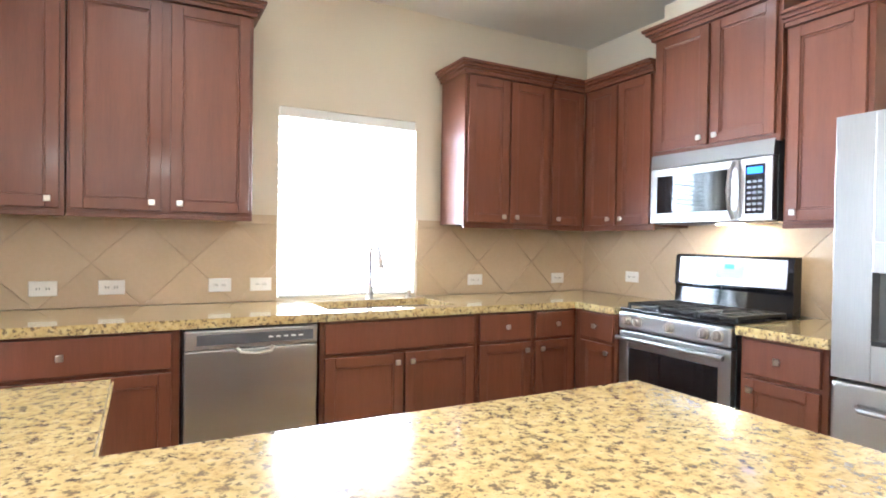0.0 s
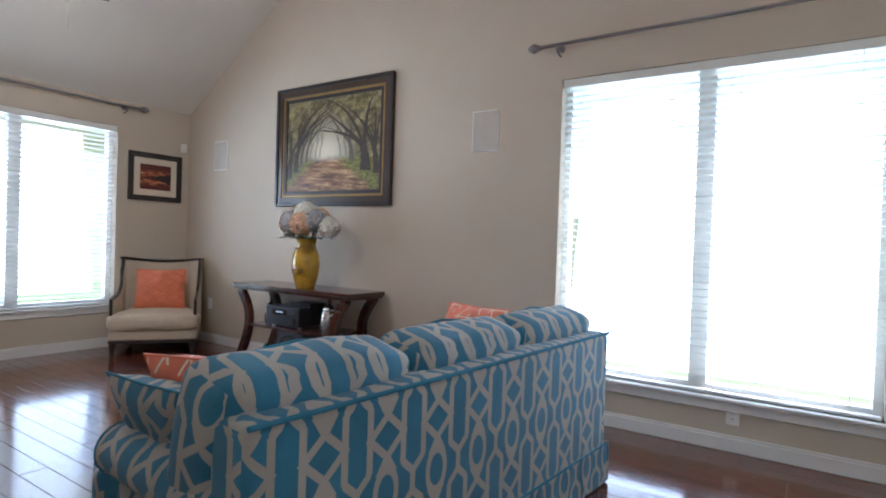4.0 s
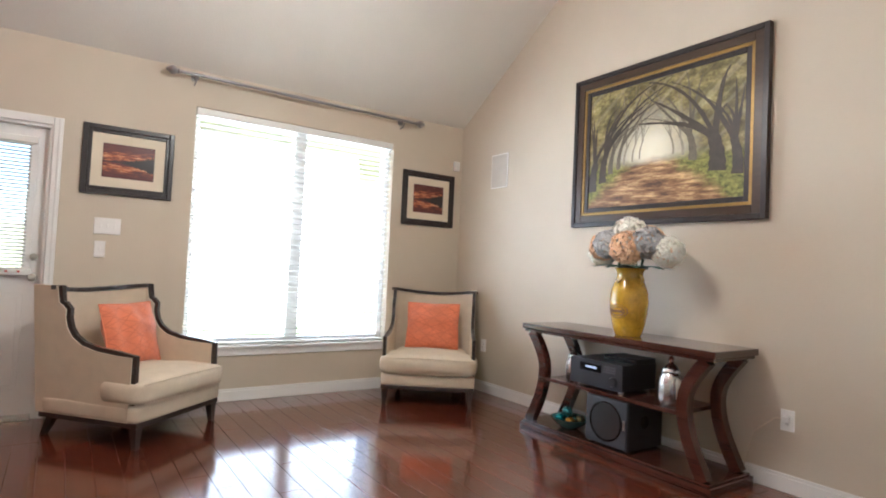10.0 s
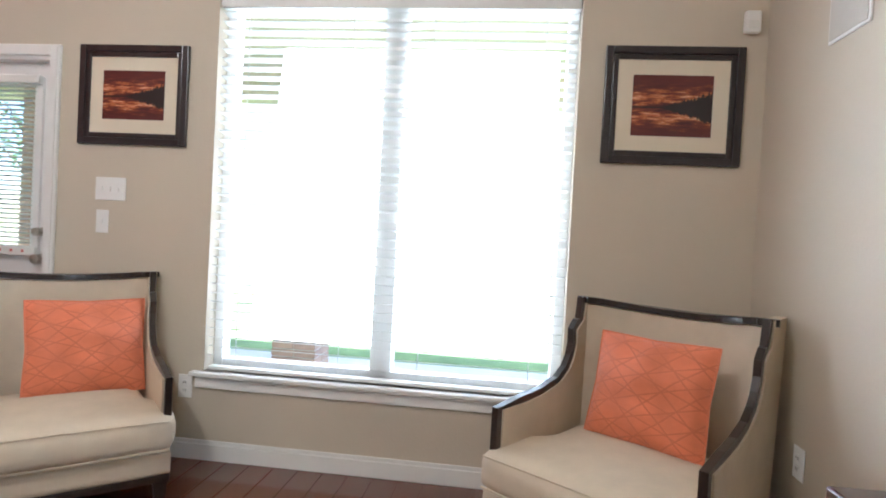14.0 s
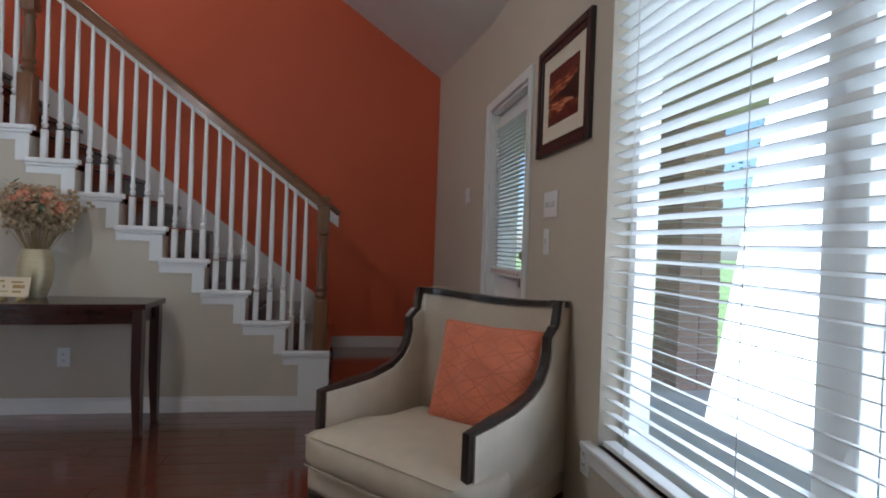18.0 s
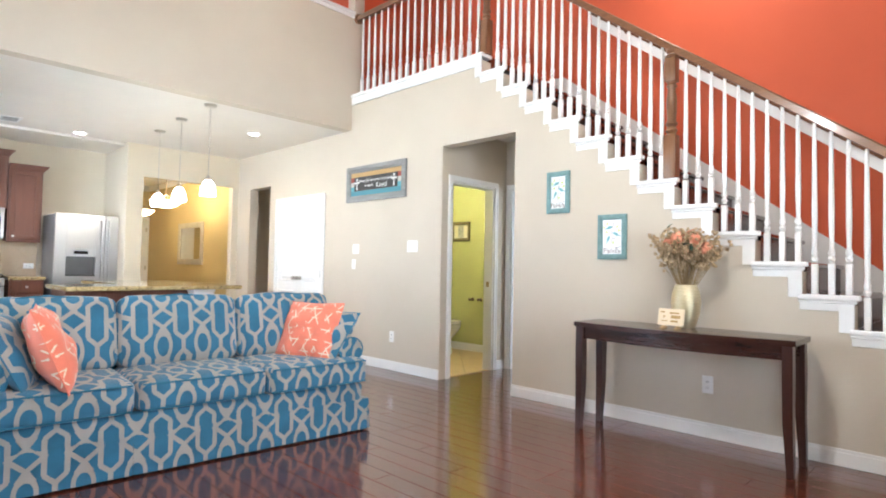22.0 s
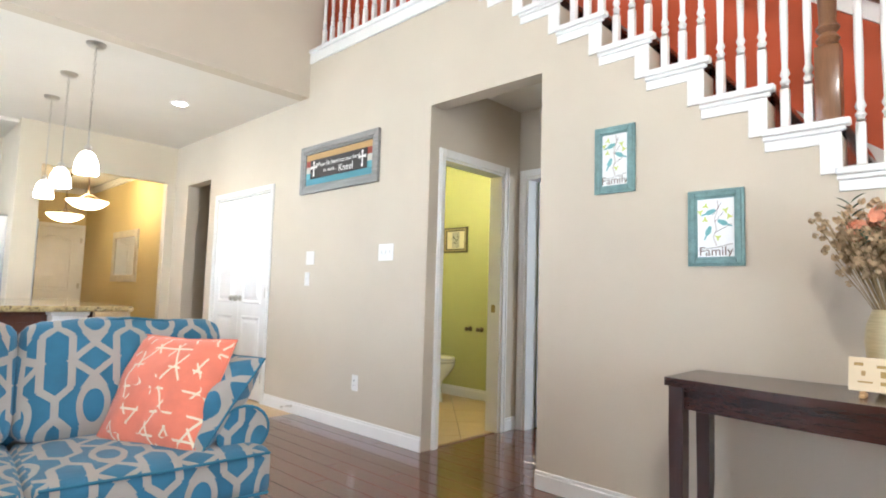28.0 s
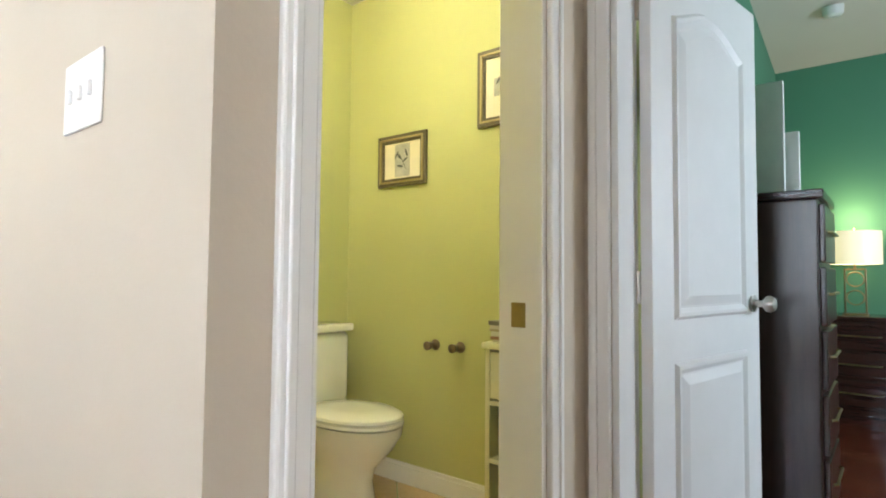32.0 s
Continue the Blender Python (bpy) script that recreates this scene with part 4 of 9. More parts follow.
def newel(x, z0, z1):
    """A turned wooden newel post with a square foot and a cap."""
    h = z1 - z0
    bm = B()
    box(bm, -0.045, 0.045, -0.045, 0.045, 0, 0.34, 0.005)
    lathe(bm, ((0.042, 0.34), (0.032, 0.355), (0.045, 0.375), (0.03, 0.40), (0.045, 0.425), (0.032, 0.45), (0.038, 0.6), (0.028, h - 0.31), (0.04, h - 0.29), (0.03, h - 0.275), (0.038, h - 0.26)), None, 16)
    box(bm, -0.04, 0.04, -0.04, 0.04, h - 0.26, h - 0.08, 0.004)
    lathe(bm, ((0.05, h - 0.08), (0.05, h - 0.065), (0.03, h - 0.05), (0.042, h - 0.03), (0.036, h - 0.008), (0.0, h)), None, 16)
    ob = part("newel_post", bm, M_POST, st, "turned brown newel post", True)
    ob.location = (x, YB, z0)


newel(1.075, 0.405, 1.465)
newel(2.93, 1.80, 2.80)
newel(4.735, ZL, 4.31)
bm = B()
sweep(bm, [(1.075, YB, rail_z(1.075)), (2.93, YB, rail_z(2.93)), (4.735, YB, rail_z(4.735))], 0.025, 0.022)
sweep(bm, [(1.075, YB, rail_z(1.075) + 0.022), (4.735, YB, rail_z(4.735) + 0.014)], 0.02, 0.018, n=10)
part("handrail", bm, M_RAIL, st, "brown wooden handrail", True)
bm = B()
sweep(bm, [(4.735, YB, 4.17), (XK - 0.01, YB, 4.17)], 0.032, 0.03)
sweep(bm, [(4.735, YB, 4.192), (XK - 0.01, YB, 4.192)], 0.023, 0.022, n=10)
cyl(bm, (XK - 0.03, YB, 4.17), (XK - 0.001, YB, 4.17), 0.06, 16)
part("upper_handrail", bm, M_RAIL, st, "brown wooden handrail of the upper floor", True)
# wall rail on its white board
bm = B()
a, b = (0.99, 1.28), (4.3, 1.28 + (4.3 - 0.99) * RS)
prism(bm, [a, b, (b[0], b[1] + 0.13), (a[0], a[1] + 0.13)], 1, YR + 0.001, YR + 0.02)
part("rail_board", bm, M_WHITE, st, "white board behind the wall rail")
bm = B()
sweep(bm, [(0.98, YR + 0.085, 1.40), (4.28, YR + 0.085, 1.40 + 3.3 * RS)], 0.022, 0.026, n=10)
for x in (1.3, 2.5, 3.9):
    cyl(bm, (x, YR + 0.02, 1.36 + (x - 0.98) * RS), (x, YR + 0.085, 1.385 + (x - 0.98) * RS), 0.008, 8)
part("wall_handrail", bm, M_RAIL, st, "brown handrail along the red wall", True)

# ---- switches, outlets, speakers and other wall fittings ----
def plate(name, along, a, z, face, out, w, h, holes, label, category, bar=False, sub="outlet_socket"):
    t = thing(name, label, category)
    def bx(bm, p, q, d0, d1, r, s, bev=0.0):
        e0, e1 = sorted((face + out * d0, face + out * d1))
        return box(bm, p, q, e0, e1, r, s, bev) if along == "x" else box(bm, e0, e1, p, q, r, s, bev)
    part("cover_plate", bx(B(), a - w / 2, a + w / 2, 0, 0.006, z - h / 2, z + h / 2, 0.003), M_PLATE, t)
    for da, dz, pw, ph in holes:
        bm = bx(B(), a + da - pw / 2, a + da + pw / 2, 0.006, 0.010 if not bar else 0.013, z + dz - ph / 2, z + dz + ph / 2, 0.002)
        part("toggle" if bar else sub, bm, M_PLATE, t)
        if not bar:
            bm = B()
            for s in (-1, 1):
                bx(bm, a + da - 0.0015 + s * 0.006, a + da + 0.0015 + s * 0.006, 0.010, 0.0105, z + dz - 0.006, z + dz + 0.006)
            part("slots", bm, M_BLACKP, t)
    return t


DUP = ((0, 0.02, 0.032, 0.026), (0, -0.02, 0.032, 0.026))
for a, z, along, face, out in ((2.65, 0.36, "x", 0, 1), (5.97, 0.365, "x", 0, 1), (3.265, 0.40, "x", YP, -1), (5.89, 0.225, "x", YP, -1), (0.50, 0.44, "x", YP, -1), (1.915, 0.37, "y", 0, 1)):
    plate("wall_outlet", along, a, z, face, out, 0.075, 0.12, DUP, "white wall outlet above the baseboard", "outlet")
SW3 = ((-0.046, 0, 0.01, 0.025), (0, 0, 0.01, 0.025), (0.046, 0, 0.01, 0.025))
plate("light_switch", "x", 5.665, 1.355, 0, 1, 0.165, 0.125, SW3, "white triple light switch on the tan wall", "switch", True)
plate("wall_panel", "x", 6.655, 1.335, 0, 1, 0.12, 0.115, (), "blank white square wall panel", "panel")
plate("light_switch", "x", 6.69, 1.155, 0, 1, 0.07, 0.115, ((0, 0, 0.01, 0.025),), "white single light switch on the tan wall", "switch", True)
plate("light_switch", "y", 1.455, 1.36, 0, 1, 0.17, 0.12, SW3, "white triple light switch beside the back door", "switch", True)
plate("light_switch", "y", 1.415, 1.19, 0, 1, 0.07, 0.12, ((0, 0, 0.01, 0.025),), "white single light switch beside the back door", "switch", True)
plate("light_switch", "y", -0.22, 1.53, 0.027, 1, 0.15, 0.12, ((-0.03, 0, 0.01, 0.025), (0.03, 0, 0.01, 0.025)), "white double light switch beside the stair landing", "switch", True)
for a, along, face, out in ((0.635, "x", YP, -1), (4.065, "x", YP, -1)):
    t = thing("wall_speaker", "flush white wall speaker with a fine grille", "speaker")
    bm = box(B(), a - 0.12, a + 0.12, face - 0.008, face, 1.965, 2.295, 0.003)
    part("frame", bm, M_PLATE, t)
    bm = box(B(), a - 0.11, a + 0.11, face - 0.011, face - 0.008, 1.975, 2.285, 0.001)
    part("grille", bm, plain("speaker_grille", (0.56, 0.52, 0.46), 0.7, grain=600, relief=0.6), t)
t = thing("motion_sensor", "small white corner motion sensor", "sensor")
bm = box(B(), 0, 0.04, YP - 0.115, YP - 0.045, 2.19, 2.29, 0.012)
part("housing", bm, M_PLATE, t)
bm = box(B(), 0.04, 0.045, YP - 0.10, YP - 0.06, 2.205, 2.24, 0.004)
part("lens", bm, M_SLAT, t)

# ---- living room furniture ----
def cushion(name, label, w, m, mat, thick=0.16, seed=0, group="", h=None, piping=None):
    t = thing(name, label, "cushion", m, group)
    part("cover", pillow(B(), w, h or w, thick, None, 16, 0.45, seed, 0.010), mat, t)
    bm = B()
    hh = h or w
    ring = []
    for k in range(48):
        a = 2 * math.pi * k / 48
        c, s = math.cos(a), math.sin(a)
        q = max(abs(c), abs(s))
        u, v = c / q, s / q
        pinch = 1 - 0.05 * (1 - abs(u)) * abs(v) ** 4 - 0.05 * (1 - abs(v)) * abs(u) ** 4
        ring.append((u * w / 2 * pinch, v * hh / 2 * pinch, 0))
    sweep(bm, ring + ring[:1], 0.004, 0.004, (0, 0, 1), 6)
    part("seam", bm, piping or mat, t)
    return t


def armchair(m, label):
    """Wing chair with linen cover, dark wooden edge and tapered legs; faces +x."""
    c = thing("armchair", label, "armchair", m, "armchairs by the window")
    part("seat_base", soft_box(B(), -0.34, 0.385, -0.37, 0.37, 0.165, 0.275, 0.02, 0.004, 6), M_LINEN, c)
    part("seat_rail", box(B(), -0.34, 0.38, -0.365, 0.365, 0.135, 0.172, 0.008), M_BLACKW, c, "black-brown wooden rail")
    # cushion with a T-shaped front
    bm = soft_box(B(), -0.22, 0.41, -0.375, 0.375, 0.272, 0.43, 0.045, 0.022, 9, seed=3)
    for v in bm.verts:
        if v.co.x < 0.12:
            v.co.y *= 0.80
    part("seat_cushion", bm, M_LINEN, c)
    bm = B()
    sweep(bm, [(0.408, -0.35, 0.412), (0.416, 0.0, 0.418), (0.408, 0.35, 0.412)], 0.004, 0.004, n=6)
    sweep(bm, [(0.408, -0.35, 0.290), (0.416, 0.0, 0.288), (0.408, 0.35, 0.290)], 0.004, 0.004, n=6)
    part("piping", bm, M_LINEN, c)
    # back: gently hollow panel, leaning
    bm = B()
    n, k = 10, 8
    front, rear = [], []
    for i in range(n + 1):
        u = 2 * i / n - 1
        lf, lr = [], []
        for j in range(k + 1):
            v = j / k
            z = 0.25 + v * (0.715 - 0.035 * (1 - u * u))
            lean = -0.22 - 0.03 * v
            wide = 0.335
            hollow = -(0.10 + 0.08 * v) * (1 - u * u) ** 0.6
            lf.append(bm.verts.new((lean + hollow, u * wide, z)))
            lr.append(bm.verts.new((lean + hollow * 0.8 - 0.07, u * (wide + 0.02), z)))
        front.append(lf)
        rear.append(lr)
    for g, flip in ((front, False), (rear, True)):
        for i in range(n):
            for j in range(k):
                q = (g[i][j], g[i + 1][j], g[i + 1][j + 1], g[i][j + 1])
                bm.faces.new(q[::-1] if flip else q)
    for i in range(n):
        bm.faces.new((front[i][k], front[i + 1][k], rear[i + 1][k], rear[i][k]))
        bm.faces.new((front[i + 1][0], front[i][0], rear[i][0], rear[i + 1][0]))
    for j in range(k):
        bm.faces.new((front[0][j], front[0][j + 1], rear[0][j + 1], rear[0][j]))
        bm.faces.new((front[n][j + 1], front[n][j], rear[n][j], rear[n][j + 1]))
    bmesh.ops.recalc_face_normals(bm, faces=bm.faces[:])
    part("backrest", bm, M_LINEN, c, smooth=True)
    bm = B()
    sweep(bm, [(-0.25 - 0.205 * (1 - u * u) ** 0.6, u * 0.352, 0.985 - 0.035 * (1 - u * u)) for u in (-1, -0.96, -0.88, -0.75, -0.5, -0.25, 0, 0.25, 0.5, 0.75, 0.88, 0.96, 1)], 0.034, 0.014)
    part("top_rail", bm, M_BLACKW, c, "black-brown curved top rail")
    edge = [(0.325, 0.28), (0.325, 0.575), (0.20, 0.580), (0.07, 0.592), (-0.05, 0.622), (-0.12, 0.668), (-0.16, 0.725), (-0.178, 0.79), (-0.175, 0.845), (-0.205, 0.872), (-0.232, 0.888), (-0.25, 0.995)]
    for s in (-1, 1):
        bm = B()
        prism(bm, [(-0.36, 0.17)] + [(0.32, 0.17)] + edge[1:] + [(-0.43, 0.995)], 1, s * 0.345 - 0.02, s * 0.345 + 0.02)
        for v in bm.verts:
            v.co.y += s * 0.02 * max(0, (v.co.z - 0.6)) + s * 0.03 * max(0, v.co.x) * 0.6
        bmesh.ops.triangulate(bm, faces=[f for f in bm.faces if len(f.verts) > 4])
        part("side_panel", bm, M_LINEN, c)
        bm = B()
        pts = [(x, s * (0.345 + 0.02 * max(0, z - 0.6) + 0.018 * max(0, x)), z) for x, z in edge]
        sweep(bm, pts, 0.028, 0.013, (0, s, 0.0001))
        part("arm_edge", bm, M_BLACKW, c, "black-brown carved wooden edge")
    for x, y, dx, dy in ((0.345, 0.33, 0.01, 0.005), (0.345, -0.33, 0.01, -0.005), (-0.30, 0.29, -0.06, 0.01), (-0.30, -0.29, -0.06, -0.01)):
        bm = B()
        r = 0.026
        a = [bm.verts.new((x + sx * r, y + sy * r, 0.14)) for sx, sy in ((-1, -1), (1, -1), (1, 1), (-1, 1))]
        b = [bm.verts.new((x + dx + sx * r * 0.55, y + dy + sy * r * 0.55, 0.0)) for sx, sy in ((-1, -1), (1, -1), (1, 1), (-1, 1))]
        bm.faces.new(a)
        bm.faces.new(b[::-1])
        for i in range(4):
            bm.faces.new((a[i], b[i], b[(i + 1) % 4], a[(i + 1) % 4]))
        bmesh.ops.recalc_face_normals(bm, faces=bm.faces[:])
        part("leg", bm, M_BLACKW, c, "tapered black-brown leg")
    return c


CA = Matrix.Translation((0.495, 1.64, 0)) @ pose(0, 0, 0, 0, 0, 41.5) @ Matrix.Diagonal((1.02, 1.045, 0.95, 1))
CB = Matrix.Translation((0.485, 4.03, 0)) @ pose(0, 0, 0, 0, 0, -36) @ Matrix.Diagonal((1.06, 1.08, 0.965, 1))
armchair(CA, "linen wing armchair with dark wooden edge beside the back door")
armchair(CB, "linen wing armchair with dark wooden edge in the window corner")
for k, (m, tilt) in enumerate(((CA, 3), (CB, -3))):
    cushion("throw_pillow", "orange quilted square pillow leaning in an armchair", 0.455, m @ Matrix.Translation((-0.13, 0.09 if k == 0 else 0.0, 0.645)) @ pose(0, 0, 0, 0, 0, tilt) @ pose(0, 0, 0, 0, 74, 0) @ pose(0, 0, 0, 0, 0, 90), M_ORANGE, 0.15, 11 + k, "orange pillows")

# sofa, facing -x
SO = Matrix.Translation((4.968, 2.64, 0)) @ pose(0, 0, 0, 0, 0, -5.0)
so = thing("sofa", "three-seat sofa in blue cloth with a grey trellis pattern", "sofa", SO)
HL_ = 1.08


def cloth_uv(bm):
    uvl = bm.loops.layers.uv.verify()
    for f in bm.faces:
        n = f.normal
        for lp in f.loops:
            c = lp.vert.co
            lp[uvl].uv = (c.x, c.z) if abs(n.y) > 0.75 else (c.y, c.x + c.z)
    return bm


part("frame", soft_box(B(), -0.50, 0.32, -HL_ + 0.02, HL_ - 0.02, 0.16, 0.33, 0.03, 0.006, 8, wrinkle=0.003), M_SOFA, so)
bm = B()
box(bm, 0.18, 0.34, -HL_ + 0.02, HL_ - 0.02, 0.16, 0.80, 0.03, 3)
bm.normal_update()
part("back_frame", cloth_uv(bm), M_SOFA, so, smooth=True)
bm = B()
sweep(bm, [(0.34, -HL_ + 0.03, 0.795), (0.34, HL_ - 0.03, 0.795)], 0.008, 0.008, n=8)
sweep(bm, [(0.343, -HL_ + 0.03, 0.215), (0.343, HL_ - 0.03, 0.215)], 0.006, 0.006, n=8)
part("back_piping", bm, M_SOFAB, so)
# skirt of pleated panels
runs = []
for a, b in ((-HL_, -0.37), (-0.366, 0.366), (0.37, HL_)):
    runs.append(("front", a, b))
    runs.append(("rear", a, b))
for side, a, b in runs:
    x = -0.525 if side == "front" else 0.345
    bm = B()
    n = 14
    lo, hi = [], []
    for i in range(n + 1):
        y = a + (b - a) * i / n
        w = 0.006 * math.sin(i * 1.7) + 0.004 * math.sin(i * 4.1)
        s = -1 if side == "front" else 1
        hi.append(bm.verts.new((x - s * 0.001, y, 0.215)))
        lo.append(bm.verts.new((x + s * (0.001 + w * 0.4), y, 0.012)))
    for i in range(n):
        bm.faces.new((lo[i], lo[i + 1], hi[i + 1], hi[i]))
    inner = [[bm.verts.new((v.co.x - s * 0.012, v.co.y, v.co.z)) for v in row] for row in (lo, hi)]
    for i in range(n):
        bm.faces.new((inner[0][i + 1], inner[0][i], inner[1][i], inner[1][i + 1]))
        bm.faces.new((lo[i], inner[0][i], inner[0][i + 1], lo[i + 1]))
    bmesh.ops.recalc_face_normals(bm, faces=bm.faces[:])
    bm.normal_update()
    part("skirt", cloth_uv(bm), M_SOFA, so)
for s in (-1, 1):
    bm = B()
    box(bm, -0.53, 0.35, s * HL_ - 0.006, s * HL_ + 0.006, 0.012, 0.22, 0.003)
    for v in bm.verts:
        v.co.y += s * 0.012 * (0.22 - v.co.z) / 0.2
    bm.normal_update()
    part("skirt", cloth_uv(bm), M_SOFA, so)
# rolled arms
for s in (-1, 1):
    bm = B()
    n = 20
    prof = [(0.09 * math.cos(t) * 1.05, 0.085 * math.sin(t)) for t in [radians(-70 + 320 * k / n) for k in range(n + 1)]]
    cy = s * (HL_ - 0.085)
    pts = [(cy + p * s, 0.545 + q) for p, q in prof]
    pts = [(cy + s * 0.075, 0.2)] + pts + [(cy - s * 0.075, 0.2)] if s > 0 else [(cy + s * 0.075, 0.2)] + pts + [(cy - s * 0.075, 0.2)]
    prism(bm, pts, 0, -0.43, 0.25)
    bmesh.ops.triangulate(bm, faces=[f for f in bm.faces if len(f.verts) > 4])
    bm.normal_update()
    uvl = bm.loops.layers.uv.verify()
    for f in bm.faces:
        for lp in f.loops:
            c = lp.vert.co
            lp[uvl].uv = (c.y, c.z) if abs(f.normal.x) > 0.7 else (c.x, math.atan2(c.z - 0.545, (c.y - cy) * s) * 0.09 if c.z > 0.5 else c.z)
    part("arm", bm, M_SOFA, so, "rolled padded arm", True)
    bm = B()
    ring = [(-0.432, cy + p * s, 0.545 + q) for p, q in prof]
    sweep(bm, ring, 0.005, 0.005, (1, 0, 0), 6)
    part("arm_piping", bm, M_SOFAB, so)
seat_w = (2 * HL_) / 3
for k in range(3):
    y0 = -HL_ + 0.0 + k * seat_w
    a, b = y0 + 0.004, y0 + seat_w - 0.004
    x1 = 0.12
    bm = soft_box(B(), -0.525, x1, a, b, 0.325, 0.495, 0.04, 0.016, 10, seed=k + 5)
    for v in bm.verts:
        if v.co.x > -0.40:
            lim = HL_ - 0.165
            v.co.y = max(-lim, min(lim, v.co.y))
    part("seat_cushion", bm, M_SOFA, so)
    bm = B()
    for z in (0.478, 0.343):
        sweep(bm, [(-0.528, a + 0.02, z), (-0.538, (a + b) / 2, z), (-0.528, b - 0.02, z)], 0.005, 0.005, n=6)
    part("seat_piping", bm, M_SOFAB, so)
    bw = (2 * HL_ - 0.02) / 3
    a, b = -HL_ + 0.01 + k * bw + 0.006, -HL_ + 0.01 + (k + 1) * bw - 0.006
    lean = Matrix.Translation((0.10, 0, 0.48)) @ pose(0, 0, 0, 0, 13, 0) @ Matrix.Translation((-0.10, 0, -0.48))
    bm = soft_box(B(), -0.06, 0.17, a, b, 0.47, 0.895, 0.05, 0.024, 10, lean, seed=k + 21, wrinkle=0.012)
    part("back_cushion", bm, M_SOFA, so)
    bm = B()
    ring = [Vector((-0.025, a + 0.05, 0.88)), Vector((-0.035, (a + b) / 2, 0.905)), Vector((-0.025, b - 0.05, 0.88))]
    sweep(bm, [lean @ p for p in ring], 0.005, 0.005, n=6)
    part("back_piping", bm, M_SOFAB, so)


def on_sofa(x, y, z, rx, ry, rz):
    return SO @ Matrix.Translation((x, y, z)) @ pose(0, 0, 0, 0, 0, rz) @ pose(0, 0, 0, rx, ry, 0) @ pose(0, 0, 0, 0, 0, 90)


cushion("throw_pillow", "blue trellis cushion leaning on the sofa arm", 0.42, on_sofa(-0.25, 0.88, 0.665, 0, 62, 255), M_SOFA, 0.16, 31, "sofa cushions", piping=M_SOFAB)
cushion("throw_pillow", "coral link-patterned cushion leaning on the sofa", 0.45, on_sofa(-0.33, 0.72, 0.68, 0, 68, 262), M_CORAL, 0.17, 33, "sofa cushions")
cushion("throw_pillow", "blue trellis cushion leaning on the sofa arm", 0.40, on_sofa(-0.25, -0.92, 0.635, 0, 54, 97), M_SOFA, 0.16, 32, "sofa cushions", piping=M_SOFAB)
cushion("throw_pillow", "coral link-patterned cushion leaning on the sofa", 0.43, on_sofa(-0.21, -0.79, 0.67, 0, 62, 122), M_CORAL, 0.17, 34, "sofa cushions")

# hall table under the stairs, bow front
tb = thing("console_table", "long espresso console table with a bowed front", "table", Matrix.Translation((2.715, 0.10, 0)) @ Matrix.Diagonal((0.93, 1.13, 1, 1)))
bow = [(-0.745 + 1.49 * i / 16, 0.345 + 0.075 * math.sin(math.pi * i / 16)) for i in range(17)]
top = [(0.745, 0.022), (-0.745, 0.022)] + bow
bm = prism(B(), top, 2, 0.728, 0.760)
part("tabletop", bm, M_DARK, tb)
ap = [(0.70, 0.05), (-0.70, 0.05)] + [(x * 0.945, y - 0.022) for x, y in bow]
bm = prism(B(), ap, 2, 0.645, 0.728)
part("apron", bm, M_DARK, tb)
for x, y in ((-0.70, 0.315), (0.70, 0.315), (-0.70, 0.055), (0.70, 0.055)):
    bm = B()
    prof = ((0.028, 0.73), (0.029, 0.55), (0.027, 0.3), (0.02, 0.0))
    rings = [[bm.verts.new((x + sx * r + (0.012 * (0.3 - z) / 0.3 * (1 if x > 0 else -1) if z < 0.3 else 0), y + sy * r, z)) for sx, sy in ((-1, -1), (1, -1), (1, 1), (-1, 1))] for r, z in prof]
    for a, b in zip(rings, rings[1:]):
        for i in range(4):
            bm.faces.new((a[i], b[i], b[(i + 1) % 4], a[(i + 1) % 4]))
    bm.faces.new(rings[0])
    bm.faces.new(rings[-1][::-1])
    bmesh.ops.recalc_face_normals(bm, faces=bm.faces[:])
    part("leg", bm, M_DARKZ, tb, "tapered espresso leg")

# champagne vase with dried flowers on it
M_CHAMP = plain("hammered_champagne_metal", (0.60, 0.52, 0.33), 0.35, 0.75, 0.12, 12, 90, 0.5, (1, 1, 14))
v = thing("vase", "ribbed champagne-gold vase on the hall table", "vase", Matrix.Translation((2.71, 0.235, 0.761)))
part("body", lathe(B(), [(0.055, 0), (0.068, 0.03), (0.088, 0.10), (0.094, 0.17), (0.088, 0.23), (0.072, 0.275), (0.068, 0.285), (0.062, 0.283), (0.06, 0.24)], None, 28), M_CHAMP, v, smooth=True)
M_STRAW = plain("dried_straw", (0.32, 0.23, 0.11), 0.9, vary=0.3)
M_DRYFL = plain("dried_cream_blossom", (0.52, 0.38, 0.22), 0.9, vary=0.25, island=True)
M_PEACH = plain("peach_silk_petal", (0.80, 0.36, 0.22), 0.8, vary=0.15)
M_LEAF = plain("grey_green_leaf", (0.09, 0.15, 0.09), 0.6, vary=0.25)


